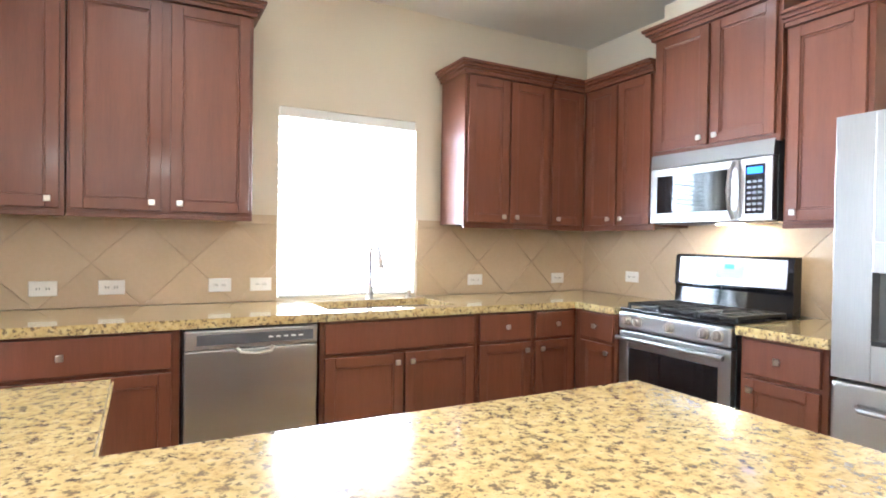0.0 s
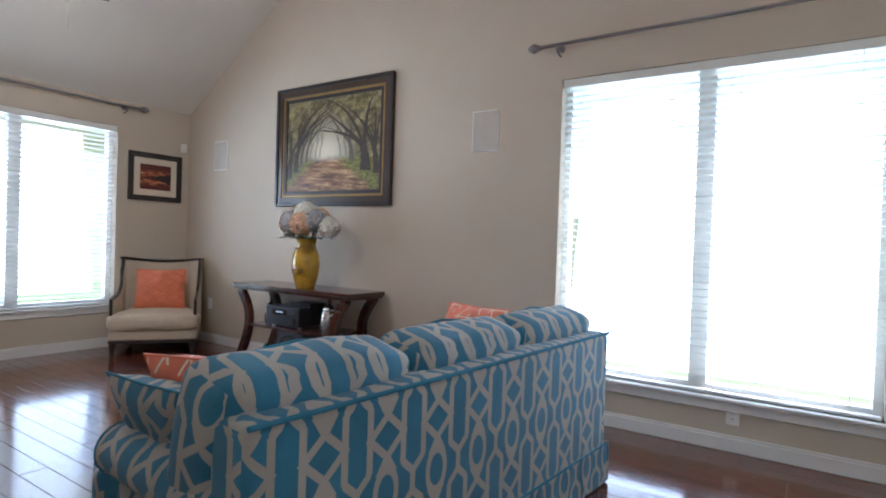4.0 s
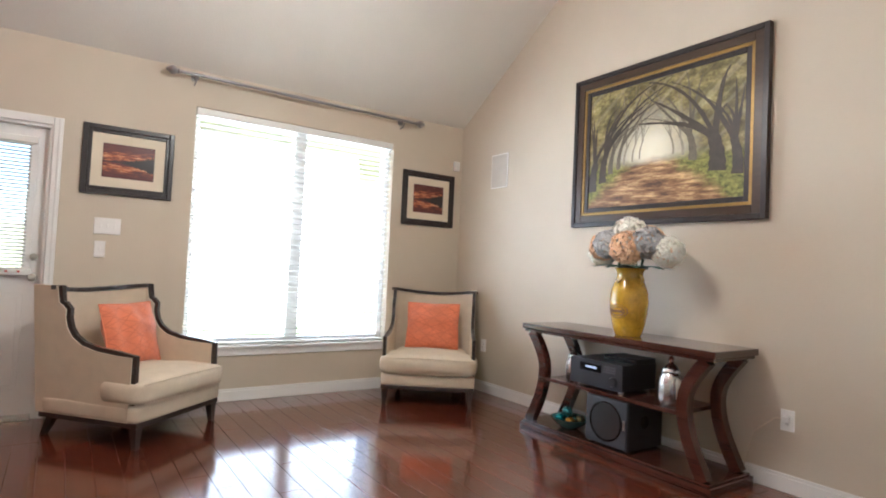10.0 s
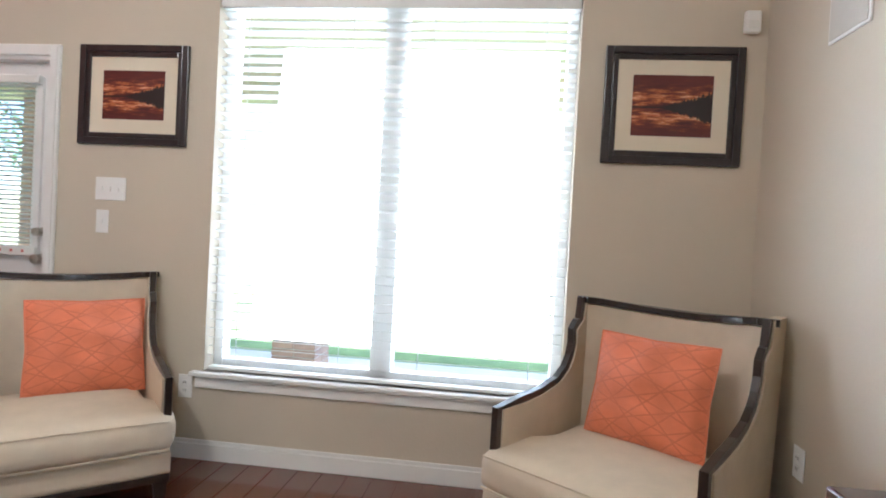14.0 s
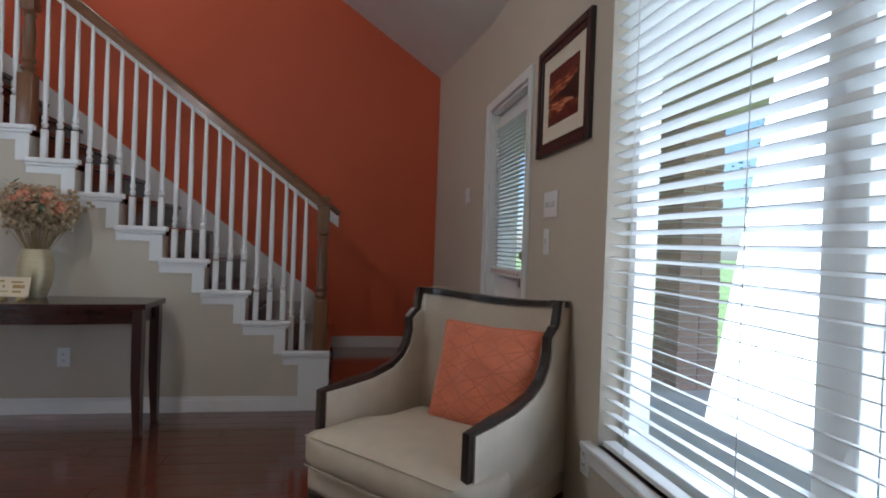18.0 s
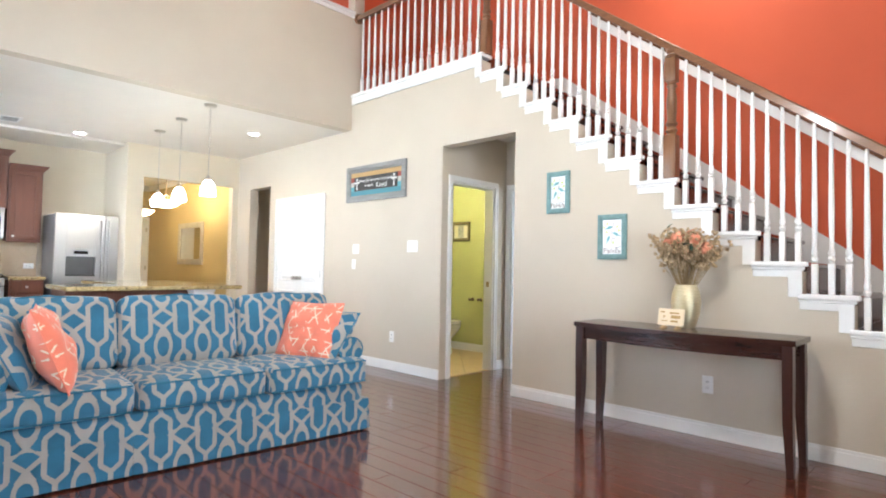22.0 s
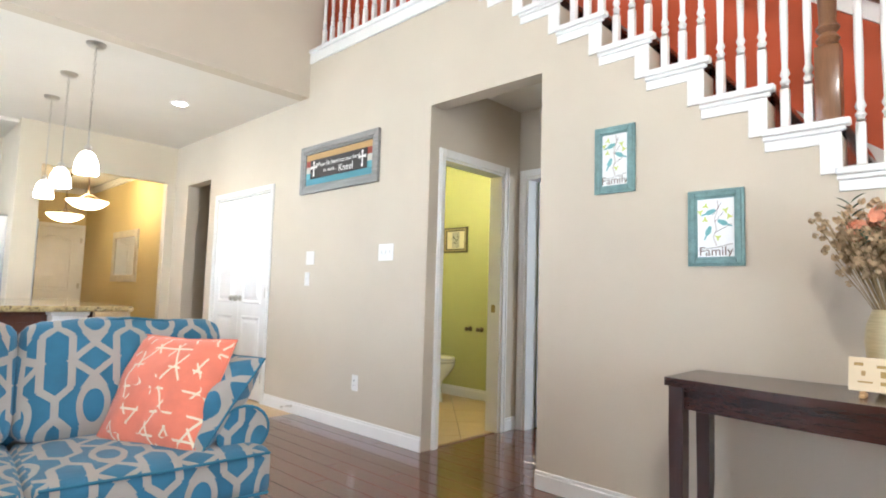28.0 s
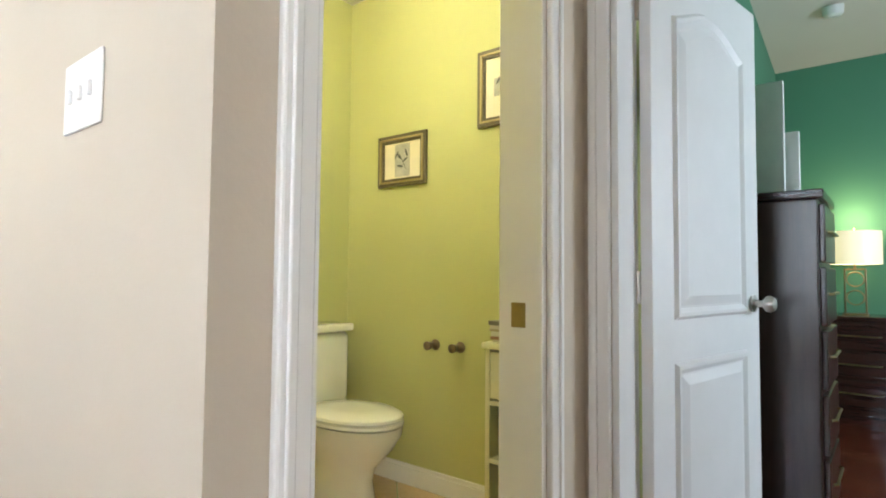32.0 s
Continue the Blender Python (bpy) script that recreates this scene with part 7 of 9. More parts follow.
def front(parent, x0, x1, z0, z1, knob=None, slab=False):
    g = 0.004
    x0, x1, z0, z1 = x0 + g, x1 - g, z0 + g, z1 - g
    if slab:
        d = part("drawer_front", box(B(), x0, x1, 0.001, 0.020, z0, z1, 0.005), M_CAB, parent)
    else:
        r, e = 0.052, 0.010
        d = part("door", box(B(), x0 + 0.003, x1 - 0.003, 0.001, 0.009, z0 + 0.003, z1 - 0.003), M_CAB, parent)
        for nm, p, q, s, t in (("stile", x0, x0 + r, z0, z1), ("stile", x1 - r, x1, z0, z1), ("rail", x0 + r, x1 - r, z0, z0 + r), ("rail", x0 + r, x1 - r, z1 - r, z1)):
            part(nm, box(B(), p, q, 0.002, 0.021, s, t, 0.003), M_CAB, d)
        for p, q, s, t in ((x0 + r, x0 + r + e, z0 + r, z1 - r), (x1 - r - e, x1 - r, z0 + r, z1 - r), (x0 + r + e, x1 - r - e, z0 + r, z0 + r + e), (x0 + r + e, x1 - r - e, z1 - r - e, z1 - r)):
            part("bead", box(B(), p, q, 0.008, 0.015, s, t, 0.003), M_CAB, d)
    if knob:
        kx, kz = knob
        kb = B()
        cyl(kb, (kx, 0.018, kz), (kx, 0.036, kz), 0.006, 10)
        box(kb, kx - 0.014, kx + 0.014, 0.036, 0.046, kz - 0.014, kz + 0.014, 0.004)
        part("knob", kb, M_NICKEL, d, "square satin nickel knob")


def base_cabinet(m, w, fronts, label, depth=0.60):
    c = thing("base_cabinet", label, "cabinet", m, "kitchen base cabinets")
    bm = B()
    box(bm, 0.001, w - 0.001, -depth, 0.0, 0.10, 0.872, 0.002)
    part("body", bm, M_CAB, c)
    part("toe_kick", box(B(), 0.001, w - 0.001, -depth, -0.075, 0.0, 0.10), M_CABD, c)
    for f in fronts:
        front(c, *f)
    return c


def wall_cabinet(m, w, z0, z1, doors, label, depth=0.31, crown=(0, 0)):
    c = thing("wall_cabinet", label, "cabinet", m, "kitchen wall cabinets")
    part("body", box(B(), 0.001, w - 0.001, -depth, 0.0, z0, z1, 0.002), M_CAB, c)
    part("light_rail", box(B(), 0.001, w - 0.001, -0.02, 0.004, z0 - 0.02, z0 + 0.001, 0.003), M_CAB, c)
    for x0, x1, kx in doors:
        front(c, x0, x1, z0 + 0.012, z1 - 0.02, (kx, z0 + 0.055))
    bm = B()
    l, r = crown
    for a, b, o in ((z1 - 0.015, z1 + 0.008, 0.026), (z1 + 0.008, z1 + 0.022, 0.036), (z1 + 0.022, z1 + 0.042, 0.052), (z1 + 0.042, z1 + 0.060, 0.066)):
        box(bm, (-(o - 0.012) if l else 0.001), w + (o - 0.012 if r else -0.001), -depth, o, a, b, 0.003)
    part("crown", bm, M_CAB, c, "stepped crown moulding")
    return c


YF = 3.905       # face of the base cabinets on the sink wall
LAB = "cherry-stained wooden base cabinet under the granite counter"
base_cabinet(face_m(SINKW, 7.87, YF), 0.86, [(0.03, 0.84, 0.70, 0.865, (0.44, 0.785), True), (0.03, 0.435, 0.115, 0.69, (0.395, 0.64)), (0.44, 0.84, 0.115, 0.69, (0.48, 0.64))], LAB)
base_cabinet(face_m(SINKW, 9.40, YF), 0.905, [(0.02, 0.885, 0.70, 0.865, None, True), (0.02, 0.45, 0.115, 0.69, (0.41, 0.64)), (0.455, 0.885, 0.115, 0.69, (0.495, 0.64))], "cherry-stained sink base cabinet with a false drawer front")
base_cabinet(face_m(SINKW, 9.80, YF), 0.40, [(0.02, 0.385, 0.70, 0.865, (0.20, 0.785), True), (0.02, 0.385, 0.115, 0.69, (0.06, 0.64))], LAB)
base_cabinet(face_m(SINKW, 10.14, YF), 0.34, [(0.03, 0.33, 0.70, 0.865, (0.17, 0.785), True), (0.03, 0.33, 0.115, 0.69, (0.285, 0.64))], LAB)
XF = 10.14      # face of the base cabinets on the range wall
base_cabinet(face_m(RANGEW, 3.545, XF), 0.36, [(0.02, 0.30, 0.70, 0.865, (0.16, 0.785), True), (0.02, 0.30, 0.115, 0.69, (0.06, 0.64))], LAB)
base_cabinet(face_m(RANGEW, 2.415, XF), 0.375, [(0.02, 0.355, 0.70, 0.865, (0.19, 0.785), True), (0.02, 0.355, 0.115, 0.69, (0.31, 0.64))], LAB)
# wall cabinets
YU, XU = 4.19, 10.44
LW = "cherry-stained wooden wall cabinet with recessed panel doors"
wall_cabinet(face_m(SINKW, 7.41, YU), 0.39, 1.385, 2.42, [(0.015, 0.385, 0.06)], LW, crown=(0, 0))
wall_cabinet(face_m(SINKW, 8.215, YU), 0.80, 1.385, 2.42, [(0.015, 0.385, 0.34), (0.415, 0.79, 0.46)], LW, crown=(1, 0))
wall_cabinet(face_m(SINKW, 10.13, YU), 0.66, 1.385, 2.335, [(0.01, 0.325, 0.28), (0.335, 0.645, 0.38)], LW, crown=(0, 1))
wall_cabinet(face_m(SINKW, XU, YU), 0.305, 1.385, 2.335, [(0.02, 0.295, 0.25)], LW)
wall_cabinet(face_m(RANGEW, 3.57, XU), 0.62, 1.385, 2.335, [(0.02, 0.29, 0.24), (0.30, 0.575, 0.35)], LW)
wall_cabinet(face_m(RANGEW, 2.80, XU - 0.02), 0.765, 1.81, 2.50, [(0.02, 0.377, 0.335), (0.388, 0.745, 0.43)], "taller cherry cabinet above the microwave oven", 0.355, (1, 1))
wall_cabinet(face_m(RANGEW, 2.42, XU), 0.375, 1.385, 2.335, [(0.02, 0.355, 0.31)], LW, crown=(1, 0))
bm = box(B(), XU + 0.05, XR, 2.80, 3.565, 2.565, 2.72)
solid("trim_duct_box", bm, M_KWALL, "cream boxed duct above the microwave cabinet", "trim")

# ---- counters, sink and backsplash ----
ct = thing("counter", "polished gold granite counter with dark flecks", "countertop")
bm = B()
SX0, SX1, SY0, SY1 = 8.56, 9.31, 3.985, 4.385
box(bm, 7.0, SX0, 3.875, YS, 0.873, 0.915)
box(bm, SX1, XR, 3.875, YS, 0.873, 0.915)
box(bm, SX0, SX1, 3.875, SY0, 0.873, 0.915)
box(bm, SX0, SX1, SY1, YS, 0.873, 0.915)
box(bm, 10.105, XR, 3.547, 3.875, 0.873, 0.915)
bmesh.ops.remove_doubles(bm, verts=bm.verts[:], dist=0.0002)
part("slab", bm, M_GRANITE, ct)
part("slab", box(B(), 10.105, XR, 2.405, 2.80, 0.873, 0.915, 0.005), M_GRANITE, ct)
snk = thing("sink", "undermounted brushed steel kitchen sink", "sink")
bm = B()
box(bm, SX0 - 0.02, SX1 + 0.02, SY0 - 0.02, SY0, 0.70, 0.872)
box(bm, SX0 - 0.02, SX1 + 0.02, SY1, SY1 + 0.02, 0.70, 0.872)
box(bm, SX0 - 0.02, SX0, SY0, SY1, 0.70, 0.872)
box(bm, SX1, SX1 + 0.02, SY0, SY1, 0.70, 0.872)
box(bm, SX0 - 0.02, SX1 + 0.02, SY0 - 0.02, SY1 + 0.02, 0.68, 0.70)
box(bm, 8.92, 8.95, SY0, SY1, 0.70, 0.86, 0.008)
part("basin", bm, M_STEELX, snk)
part("drain", lathe(B(), ((0.04, 0.700), (0.045, 0.704), (0.02, 0.702)), Matrix.Translation((8.74, 4.18, 0)), 20), M_NICKEL, snk)
fc = thing("faucet", "satin nickel gooseneck faucet with pull-down spray", "faucet", Matrix.Translation((8.95, 4.42, 0.915)))
part("base", lathe(B(), ((0.028, 0), (0.028, 0.006), (0.020, 0.012), (0.018, 0.10), (0.014, 0.105)), None, 20), M_NICKEL, fc, smooth=True)
arc = [(0, 0, 0.10), (0, 0, 0.26)] + [(0, -0.075 + 0.075 * math.cos(a), 0.26 + 0.085 * math.sin(a)) for a in [math.pi * k / 10 for k in range(1, 9)]]
part("spout", sweep(B(), arc, 0.012, 0.012, (1, 0, 0), 12), M_NICKEL, fc, smooth=True)
part("spray_head", cyl(B(), (0, -0.138, 0.315), (0, -0.185, 0.20), 0.013, 14, 0.019), M_NICKEL, fc, smooth=True)
part("lever", sweep(B(), [(0.015, 0, 0.07), (0.05, 0, 0.075), (0.11, -0.01, 0.082)], 0.007, 0.005, n=8), M_NICKEL, fc, smooth=True)
sd = thing("soap_dispenser", "small satin nickel soap dispenser by the sink", "soap dispenser", Matrix.Translation((9.22, 4.44, 0.915)))
part("pump", lathe(B(), ((0.02, 0), (0.02, 0.01), (0.011, 0.015), (0.011, 0.045), (0.014, 0.05), (0.012, 0.06)), None, 16), M_NICKEL, sd, smooth=True)
part("nozzle", cyl(B(), (0, 0, 0.053), (0, -0.045, 0.05), 0.005, 8), M_NICKEL, sd)


def clip_rect(poly, x0, x1, y0, y1):
    for ax, v, keep in ((0, x0, 1), (0, x1, -1), (1, y0, 1), (1, y1, -1)):
        out = []
        for i, p in enumerate(poly):
            q = poly[i - 1]
            a, b = (q[ax] - v) * keep, (p[ax] - v) * keep
            if (a >= 0) != (b >= 0):
                u = a / (a - b)
                out.append((q[0] + (p[0] - q[0]) * u, q[1] + (p[1] - q[1]) * u))
            if b >= 0:
                out.append(p)
        poly = out
        if len(poly) < 3:
            return []
    return poly


def area(poly):
    return abs(sum(poly[i - 1][0] * p[1] - p[0] * poly[i - 1][1] for i, p in enumerate(poly))) / 2


def diagonal_tiles(parent, name, rects, side, gap, at, to_world, mat, thick):
    """Square tiles laid at 45 degrees, cut off at the borders of the rectangles; whole ones share a mesh."""
    h = (side - gap) / math.sqrt(2)
    step = side / math.sqrt(2)
    whole = None
    for x0, x1, y0, y1 in rects:
        for i in range(math.floor((x0 - at[0]) / step) - 1, math.ceil((x1 - at[0]) / step) + 2):
            for j in range(math.floor((y0 - at[1]) / step) - 1, math.ceil((y1 - at[1]) / step) + 2):
                if (i + j) % 2:
                    continue
                cx, cy = at[0] + i * step, at[1] + j * step
                diamond = [(cx + h, cy), (cx, cy + h), (cx - h, cy), (cx, cy - h)]
                cut = clip_rect(diamond, x0, x1, y0, y1)
                if len(cut) < 3 or area(cut) < 0.0006:
                    continue
                full = area(cut) > 0.999 * area(diamond)
                if full and whole is not None:
                    me = whole
                else:
                    pts = [(p[0] - cx, p[1] - cy) for p in cut]
                    bm = B()
                    e = 0.0022
                    lo = [bm.verts.new((p[0], p[1], -thick)) for p in pts]
                    mid = [bm.verts.new((p[0], p[1], -e)) for p in pts]
                    gx, gy = sum(p[0] for p in pts) / len(pts), sum(p[1] for p in pts) / len(pts)
                    top = [bm.verts.new((p[0] + (gx - p[0]) * 0.012, p[1] + (gy - p[1]) * 0.012, 0)) for p in pts]
                    n = len(pts)
                    for a, b in ((lo, mid), (mid, top)):
                        for k in range(n):
                            bm.faces.new((a[k], a[(k + 1) % n], b[(k + 1) % n], b[k]))
                    bm.faces.new(top)
                    bmesh.ops.recalc_face_normals(bm, faces=bm.faces[:])
                    me = mesh_of(name, bm, mat)
                    if full:
                        whole = me
                ob = new(name, me)
                ob.parent = parent
                ob.matrix_basis = to_world @ Matrix.Translation((cx, cy, 0))


M_SGROUT = plain("backsplash_grout", (0.50, 0.385, 0.245), 0.85)
# the wall panel of grout, then its tiles; local x along the wall, y up, z out of it
for nm, along, holes, length, top in (("wall_backsplash_sink", SINKW, (8.41, 9.31), (7.0, XR - 0.001), 1.37), ("wall_backsplash_range", RANGEW, None, (2.40, YS - 0.012), 1.37)):
    bm = B()
    bits = [(length[0], holes[0] - 0.001), (holes[1] + 0.001, length[1])] if holes else [length]
    for a, b in bits:
        if along == SINKW:
            box(bm, a, b, YS - 0.006, YS - 0.0005, 0.916, 1.415 if holes else 1.37)
        else:
            box(bm, XR - 0.006, XR - 0.0005, a, b, 0.916, 1.40)
    w = solid(nm, bm, M_SGROUT, "tan stone tile backsplash laid on the diagonal", "backsplash")
    if along == SINKW:
        tw = Matrix(((1, 0, 0, 0), (0, 0, -1, YS - 0.012), (0, 1, 0, 0), (0, 0, 0, 1)))
    else:
        tw = Matrix(((0, 0, -1, XR - 0.012), (-1, 0, 0, 0), (0, 1, 0, 0), (0, 0, 0, 1)))
    rects = [(a, b, 0.917, 1.36) for a, b in bits] if along == SINKW else [(-b, -a, 0.917, 1.39) for a, b in bits]
    diagonal_tiles(w, "tile", rects, 0.325, 0.0018, (7.26, 1.14) if along == SINKW else (-3.18, 1.14), tw, M_SPLASH, 0.0065)
    if along == SINKW:
        for a, b in bits:
            n = max(1, round((b - a) / 0.30))
            for k in range(n):
                bm = box(B(), -(b - a) / n / 2 + 0.0015, (b - a) / n / 2 - 0.0015, -0.024, 0.024, -0.0065, 0.002, 0.002)
                part("border_tile", bm, M_SPLASH, w, m=tw @ Matrix.Translation((a + (k + 0.5) * (b - a) / n, 1.387, 0)))
for x in (7.29, 7.58, 8.10, 8.32, 9.76, 10.49):
    plate("wall_outlet", "x", x, 1.015, YS - 0.012, -1, 0.118, 0.074, ((-0.02, 0, 0.03, 0.034), (0.02, 0, 0.03, 0.034)), "white outlet plate set sideways on the tile backsplash", "outlet")
for y in (4.02, 2.49):
    plate("wall_outlet", "y", y, 1.05, XR - 0.012, -1, 0.118, 0.074, ((-0.02, 0, 0.03, 0.034), (0.02, 0, 0.03, 0.034)), "white outlet plate set sideways on the tile backsplash", "outlet")

# ---- appliances ----
M_LCD = glow("blue_display", (0.05, 0.25, 1.0), 0.5, (0.01, 0.01, 0.03))
M_TEALCD = glow("teal_display", (0.05, 0.6, 0.7), 0.25, (0.02, 0.05, 0.06))
dwm = thing("dishwasher", "brushed steel dishwasher with dark control strip and pocket handle", "dishwasher", face_m(SINKW, 8.485, YF))
part("body", box(B(), 0.003, 0.605, -0.58, 0.0, 0.10, 0.868), M_BLACKP, dwm)
part("toe_kick", box(B(), 0.003, 0.605, -0.58, -0.06, 0.0, 0.10), M_BLACKP, dwm)
bm = B()
box(bm, 0.006, 0.60, 0.001, 0.028, 0.115, 0.77, 0.006)
part("door", bm, M_STEELX, dwm, "brushed steel door")
bm = B()
box(bm, 0.006, 0.60, 0.001, 0.030, 0.773, 0.862, 0.008)
cp = part("control_panel", bm, M_STEELX, dwm)
part("control_strip", box(B(), 0.03, 0.55, 0.030, 0.033, 0.795, 0.842, 0.001), plain("smoke_plastic", (0.09, 0.09, 0.095), 0.25), cp, "dark grey control strip")
for k in range(5):
    part("button", box(B(), 0.08 + k * 0.035, 0.10 + k * 0.035, 0.033, 0.0345, 0.815, 0.822, 0.001), M_PLATE, cp)
part("pocket_handle", sweep(B(), [(0.22, 0.029, 0.775), (0.235, 0.045, 0.755), (0.30, 0.05, 0.748), (0.365, 0.045, 0.755), (0.38, 0.029, 0.775)], 0.012, 0.009, n=8), M_NICKEL, dwm, "curved pocket handle", True)

rg = thing("range", "stainless steel gas range with black cooktop", "range", face_m(RANGEW, 2.828, 10.165) @ Matrix.Diagonal((0.955, 0.8, 1, 1)))
W = 0.733
part("body", box(B(), 0, W, -0.64, 0.0, 0.06, 0.90, 0.004), M_BLACKP, rg)
part("cooktop", box(B(), -0.004, W + 0.004, -0.60, 0.035, 0.90, 0.918, 0.006), M_BLACKG, rg, "black enamel cooktop")
part("control_panel", box(B(), 0.002, W - 0.002, 0.0, 0.055, 0.80, 0.898, 0.012), M_STEELX, rg, "steel knob panel")
for kx in (0.07, 0.15, 0.36, 0.58, 0.66):
    k = part("knob", lathe(B(), ((0.031, 0), (0.030, 0.006), (0.024, 0.010), (0.023, 0.032), (0.019, 0.037), (0.0, 0.038)), Matrix.Translation((kx, 0.055, 0.852)) @ pose(0, 0, 0, -90, 0, 0), 22), M_NICKEL, rg, "round steel knob", True)
    part("pointer", box(B(), kx - 0.004, kx + 0.004, 0.092, 0.100, 0.833, 0.871, 0.002), M_NICKEL, k)
bm = B()
for p, q, r, s in ((0.004, 0.075, 0.20, 0.79), (W - 0.075, W - 0.004, 0.20, 0.79), (0.075, W - 0.075, 0.20, 0.27), (0.075, W - 0.075, 0.70, 0.79)):
    box(bm, p, q, 0.001, 0.045, r, s, 0.004)
od = part("oven_door", bm, M_STEELX, rg, "steel oven door with a dark window")
part("window", box(B(), 0.07, W - 0.07, 0.001, 0.040, 0.265, 0.705), M_BLACKG, od, "dark oven glass")
hb = B()
cyl(hb, (0.02, 0.095, 0.755), (W - 0.02, 0.095, 0.755), 0.013, 16)
for x in (0.05, W - 0.05):
    box(hb, x - 0.012, x + 0.012, 0.044, 0.095, 0.745, 0.765, 0.004)
part("handle", hb, M_STEELX, od, "long steel bar handle", True)
part("drawer", box(B(), 0.004, W - 0.004, 0.001, 0.040, 0.07, 0.19, 0.006), M_STEELX, rg)
bg = part("backguard", prism(B(), [(-0.62, 0.918), (-0.53, 0.918), (-0.545, 1.03), (-0.53, 1.05), (-0.545, 1.215), (-0.57, 1.225), (-0.62, 1.225)], 0, -0.004, W + 0.004), M_BLACKG, rg, "black backguard with a steel panel")
pm = Matrix.Translation((0, -0.532, 1.06)) @ pose(0, 0, 0, 5.2, 0, 0)
part("steel_panel", box(B(), 0.03, W - 0.03, 0.0, 0.005, 0.0, 0.15, 0.002, m=pm), M_STEELX, bg)
part("clock_panel", box(B(), 0.27, 0.45, 0.005, 0.008, 0.035, 0.13, 0.002, m=pm), plain("grey_panel", (0.32, 0.34, 0.35), 0.3), bg)
part("display", box(B(), 0.33, 0.39, 0.008, 0.010, 0.09, 0.115, m=pm), M_TEALCD, bg, "teal clock display")
for gx in (0.005, 0.245, 0.485):
    gb = B()
    gw = 0.24
    for y in (-0.50, -0.02):
        box(gb, gx + 0.01, gx + gw - 0.01, y - 0.006, y + 0.006, 0.930, 0.944, 0.003)
    for x in (gx + 0.012, gx + gw / 2, gx + gw - 0.012):
        box(gb, x - 0.006, x + 0.006, -0.50, -0.02, 0.930, 0.946, 0.003)
    for y in (-0.37, -0.25, -0.14):
        box(gb, gx + 0.01, gx + gw - 0.01, y - 0.005, y + 0.005, 0.932, 0.945, 0.003)
    for x in (gx + 0.012, gx + gw - 0.012):
        for y in (-0.49, -0.03):
            box(gb, x - 0.008, x + 0.008, y - 0.008, y + 0.008, 0.917, 0.931)
    part("burner_grate", gb, M_IRON, rg, "black cast iron grate")
    for y in (-0.37, -0.14):
        part("burner", lathe(B(), ((0.05, 0.917), (0.05, 0.924), (0.035, 0.926), (0.035, 0.930), (0.0, 0.931)), Matrix.Translation((gx + gw / 2, y, 0)), 20), M_IRON, rg, smooth=True)

mw = thing("microwave_oven", "stainless steel microwave oven fixed under a wall cabinet", "microwave", face_m(RANGEW, 2.822, 10.445))
W = 0.745
part("body", box(B(), 0, W, -0.30, 0.0, 1.40, 1.805, 0.003), M_BLACKP, mw)
part("vent_panel", prism(B(), [(0.0, 1.725), (0.045, 1.725), (0.035, 1.803), (0.0, 1.803)], 0, 0.0, W), M_STEELX, mw)
bm = B()
for p, q, r, s in ((0.175, 0.22, 1.405, 1.72), (W - 0.05, W - 0.002, 1.405, 1.72), (0.22, W - 0.05, 1.405, 1.462), (0.22, W - 0.05, 1.675, 1.72)):
    box(bm, p, q, 0.001, 0.045, r, s, 0.004)
md = part("door", bm, M_STEELX, mw, "steel door with a dark window")
part("window", box(B(), 0.215, W - 0.045, 0.001, 0.042, 1.457, 1.68), M_BLACKG, md, "dark window glass")
part("handle", sweep(B(), [(0.205, 0.045, 1.42), (0.205, 0.075, 1.46), (0.205, 0.09, 1.56), (0.205, 0.075, 1.67), (0.205, 0.045, 1.705)], 0.014, 0.010, (1, 0, 0), 10), M_STEEL, md, "bowed steel handle", True)
cpn = part("control_panel", box(B(), 0.002, 0.172, 0.001, 0.045, 1.405, 1.72, 0.004), M_STEEL, mw)
part("keypad", box(B(), 0.04, 0.14, 0.045, 0.048, 1.44, 1.685, 0.002), M_BLACKG, cpn)
part("display", box(B(), 0.05, 0.13, 0.048, 0.0495, 1.64, 1.672), M_LCD, cpn, "blue clock display")
for r in range(6):
    for c in range(3):
        part("key", box(B(), 0.052 + c * 0.028, 0.072 + c * 0.028, 0.048, 0.0488, 1.455 + r * 0.028, 1.466 + r * 0.028), plain("key_print", (0.2, 0.2, 0.22), 0.4) if not (r or c) else bpy.data.materials["key_print"], cpn)
part("lamp_lens", box(B(), 0.30, 0.42, -0.20, -0.12, 1.396, 1.401), glow("lit_hood_lens", (1, 0.8, 0.5), 10), mw)
lamp("hood_light", "AREA", look((10.60, 3.18, 1.39), (10.68, 3.18, 0.9)), 0.55, (1.0, 0.72, 0.40), size=0.12)

rf = thing("refrigerator", "stainless steel french door refrigerator with water dispenser", "refrigerator", face_m(RANGEW, 1.31, 10.08))
W = 1.04
part("body", box(B(), 0.004, W - 0.004, -0.66, 0.0, 0.03, 1.755, 0.006), plain("grey_cabinet_paint", (0.20, 0.20, 0.20), 0.45), rf)
mid = 0.455
part("door", box(B(), 0.004, mid - 0.003, 0.004, 0.07, 0.795, 1.765, 0.014, 3), M_STEEL, rf, "brushed steel door")
bm = B()
d0, d1, e0, e1 = 0.56, 0.905, 0.93, 1.30
for p, q, r, s in ((mid + 0.003, d0, 0.795, 1.765), (d1, W - 0.004, 0.795, 1.765), (d0, d1, 0.795, e0), (d0, d1, e1, 1.765)):
    box(bm, p, q, 0.004, 0.07, r, s, 0.002)
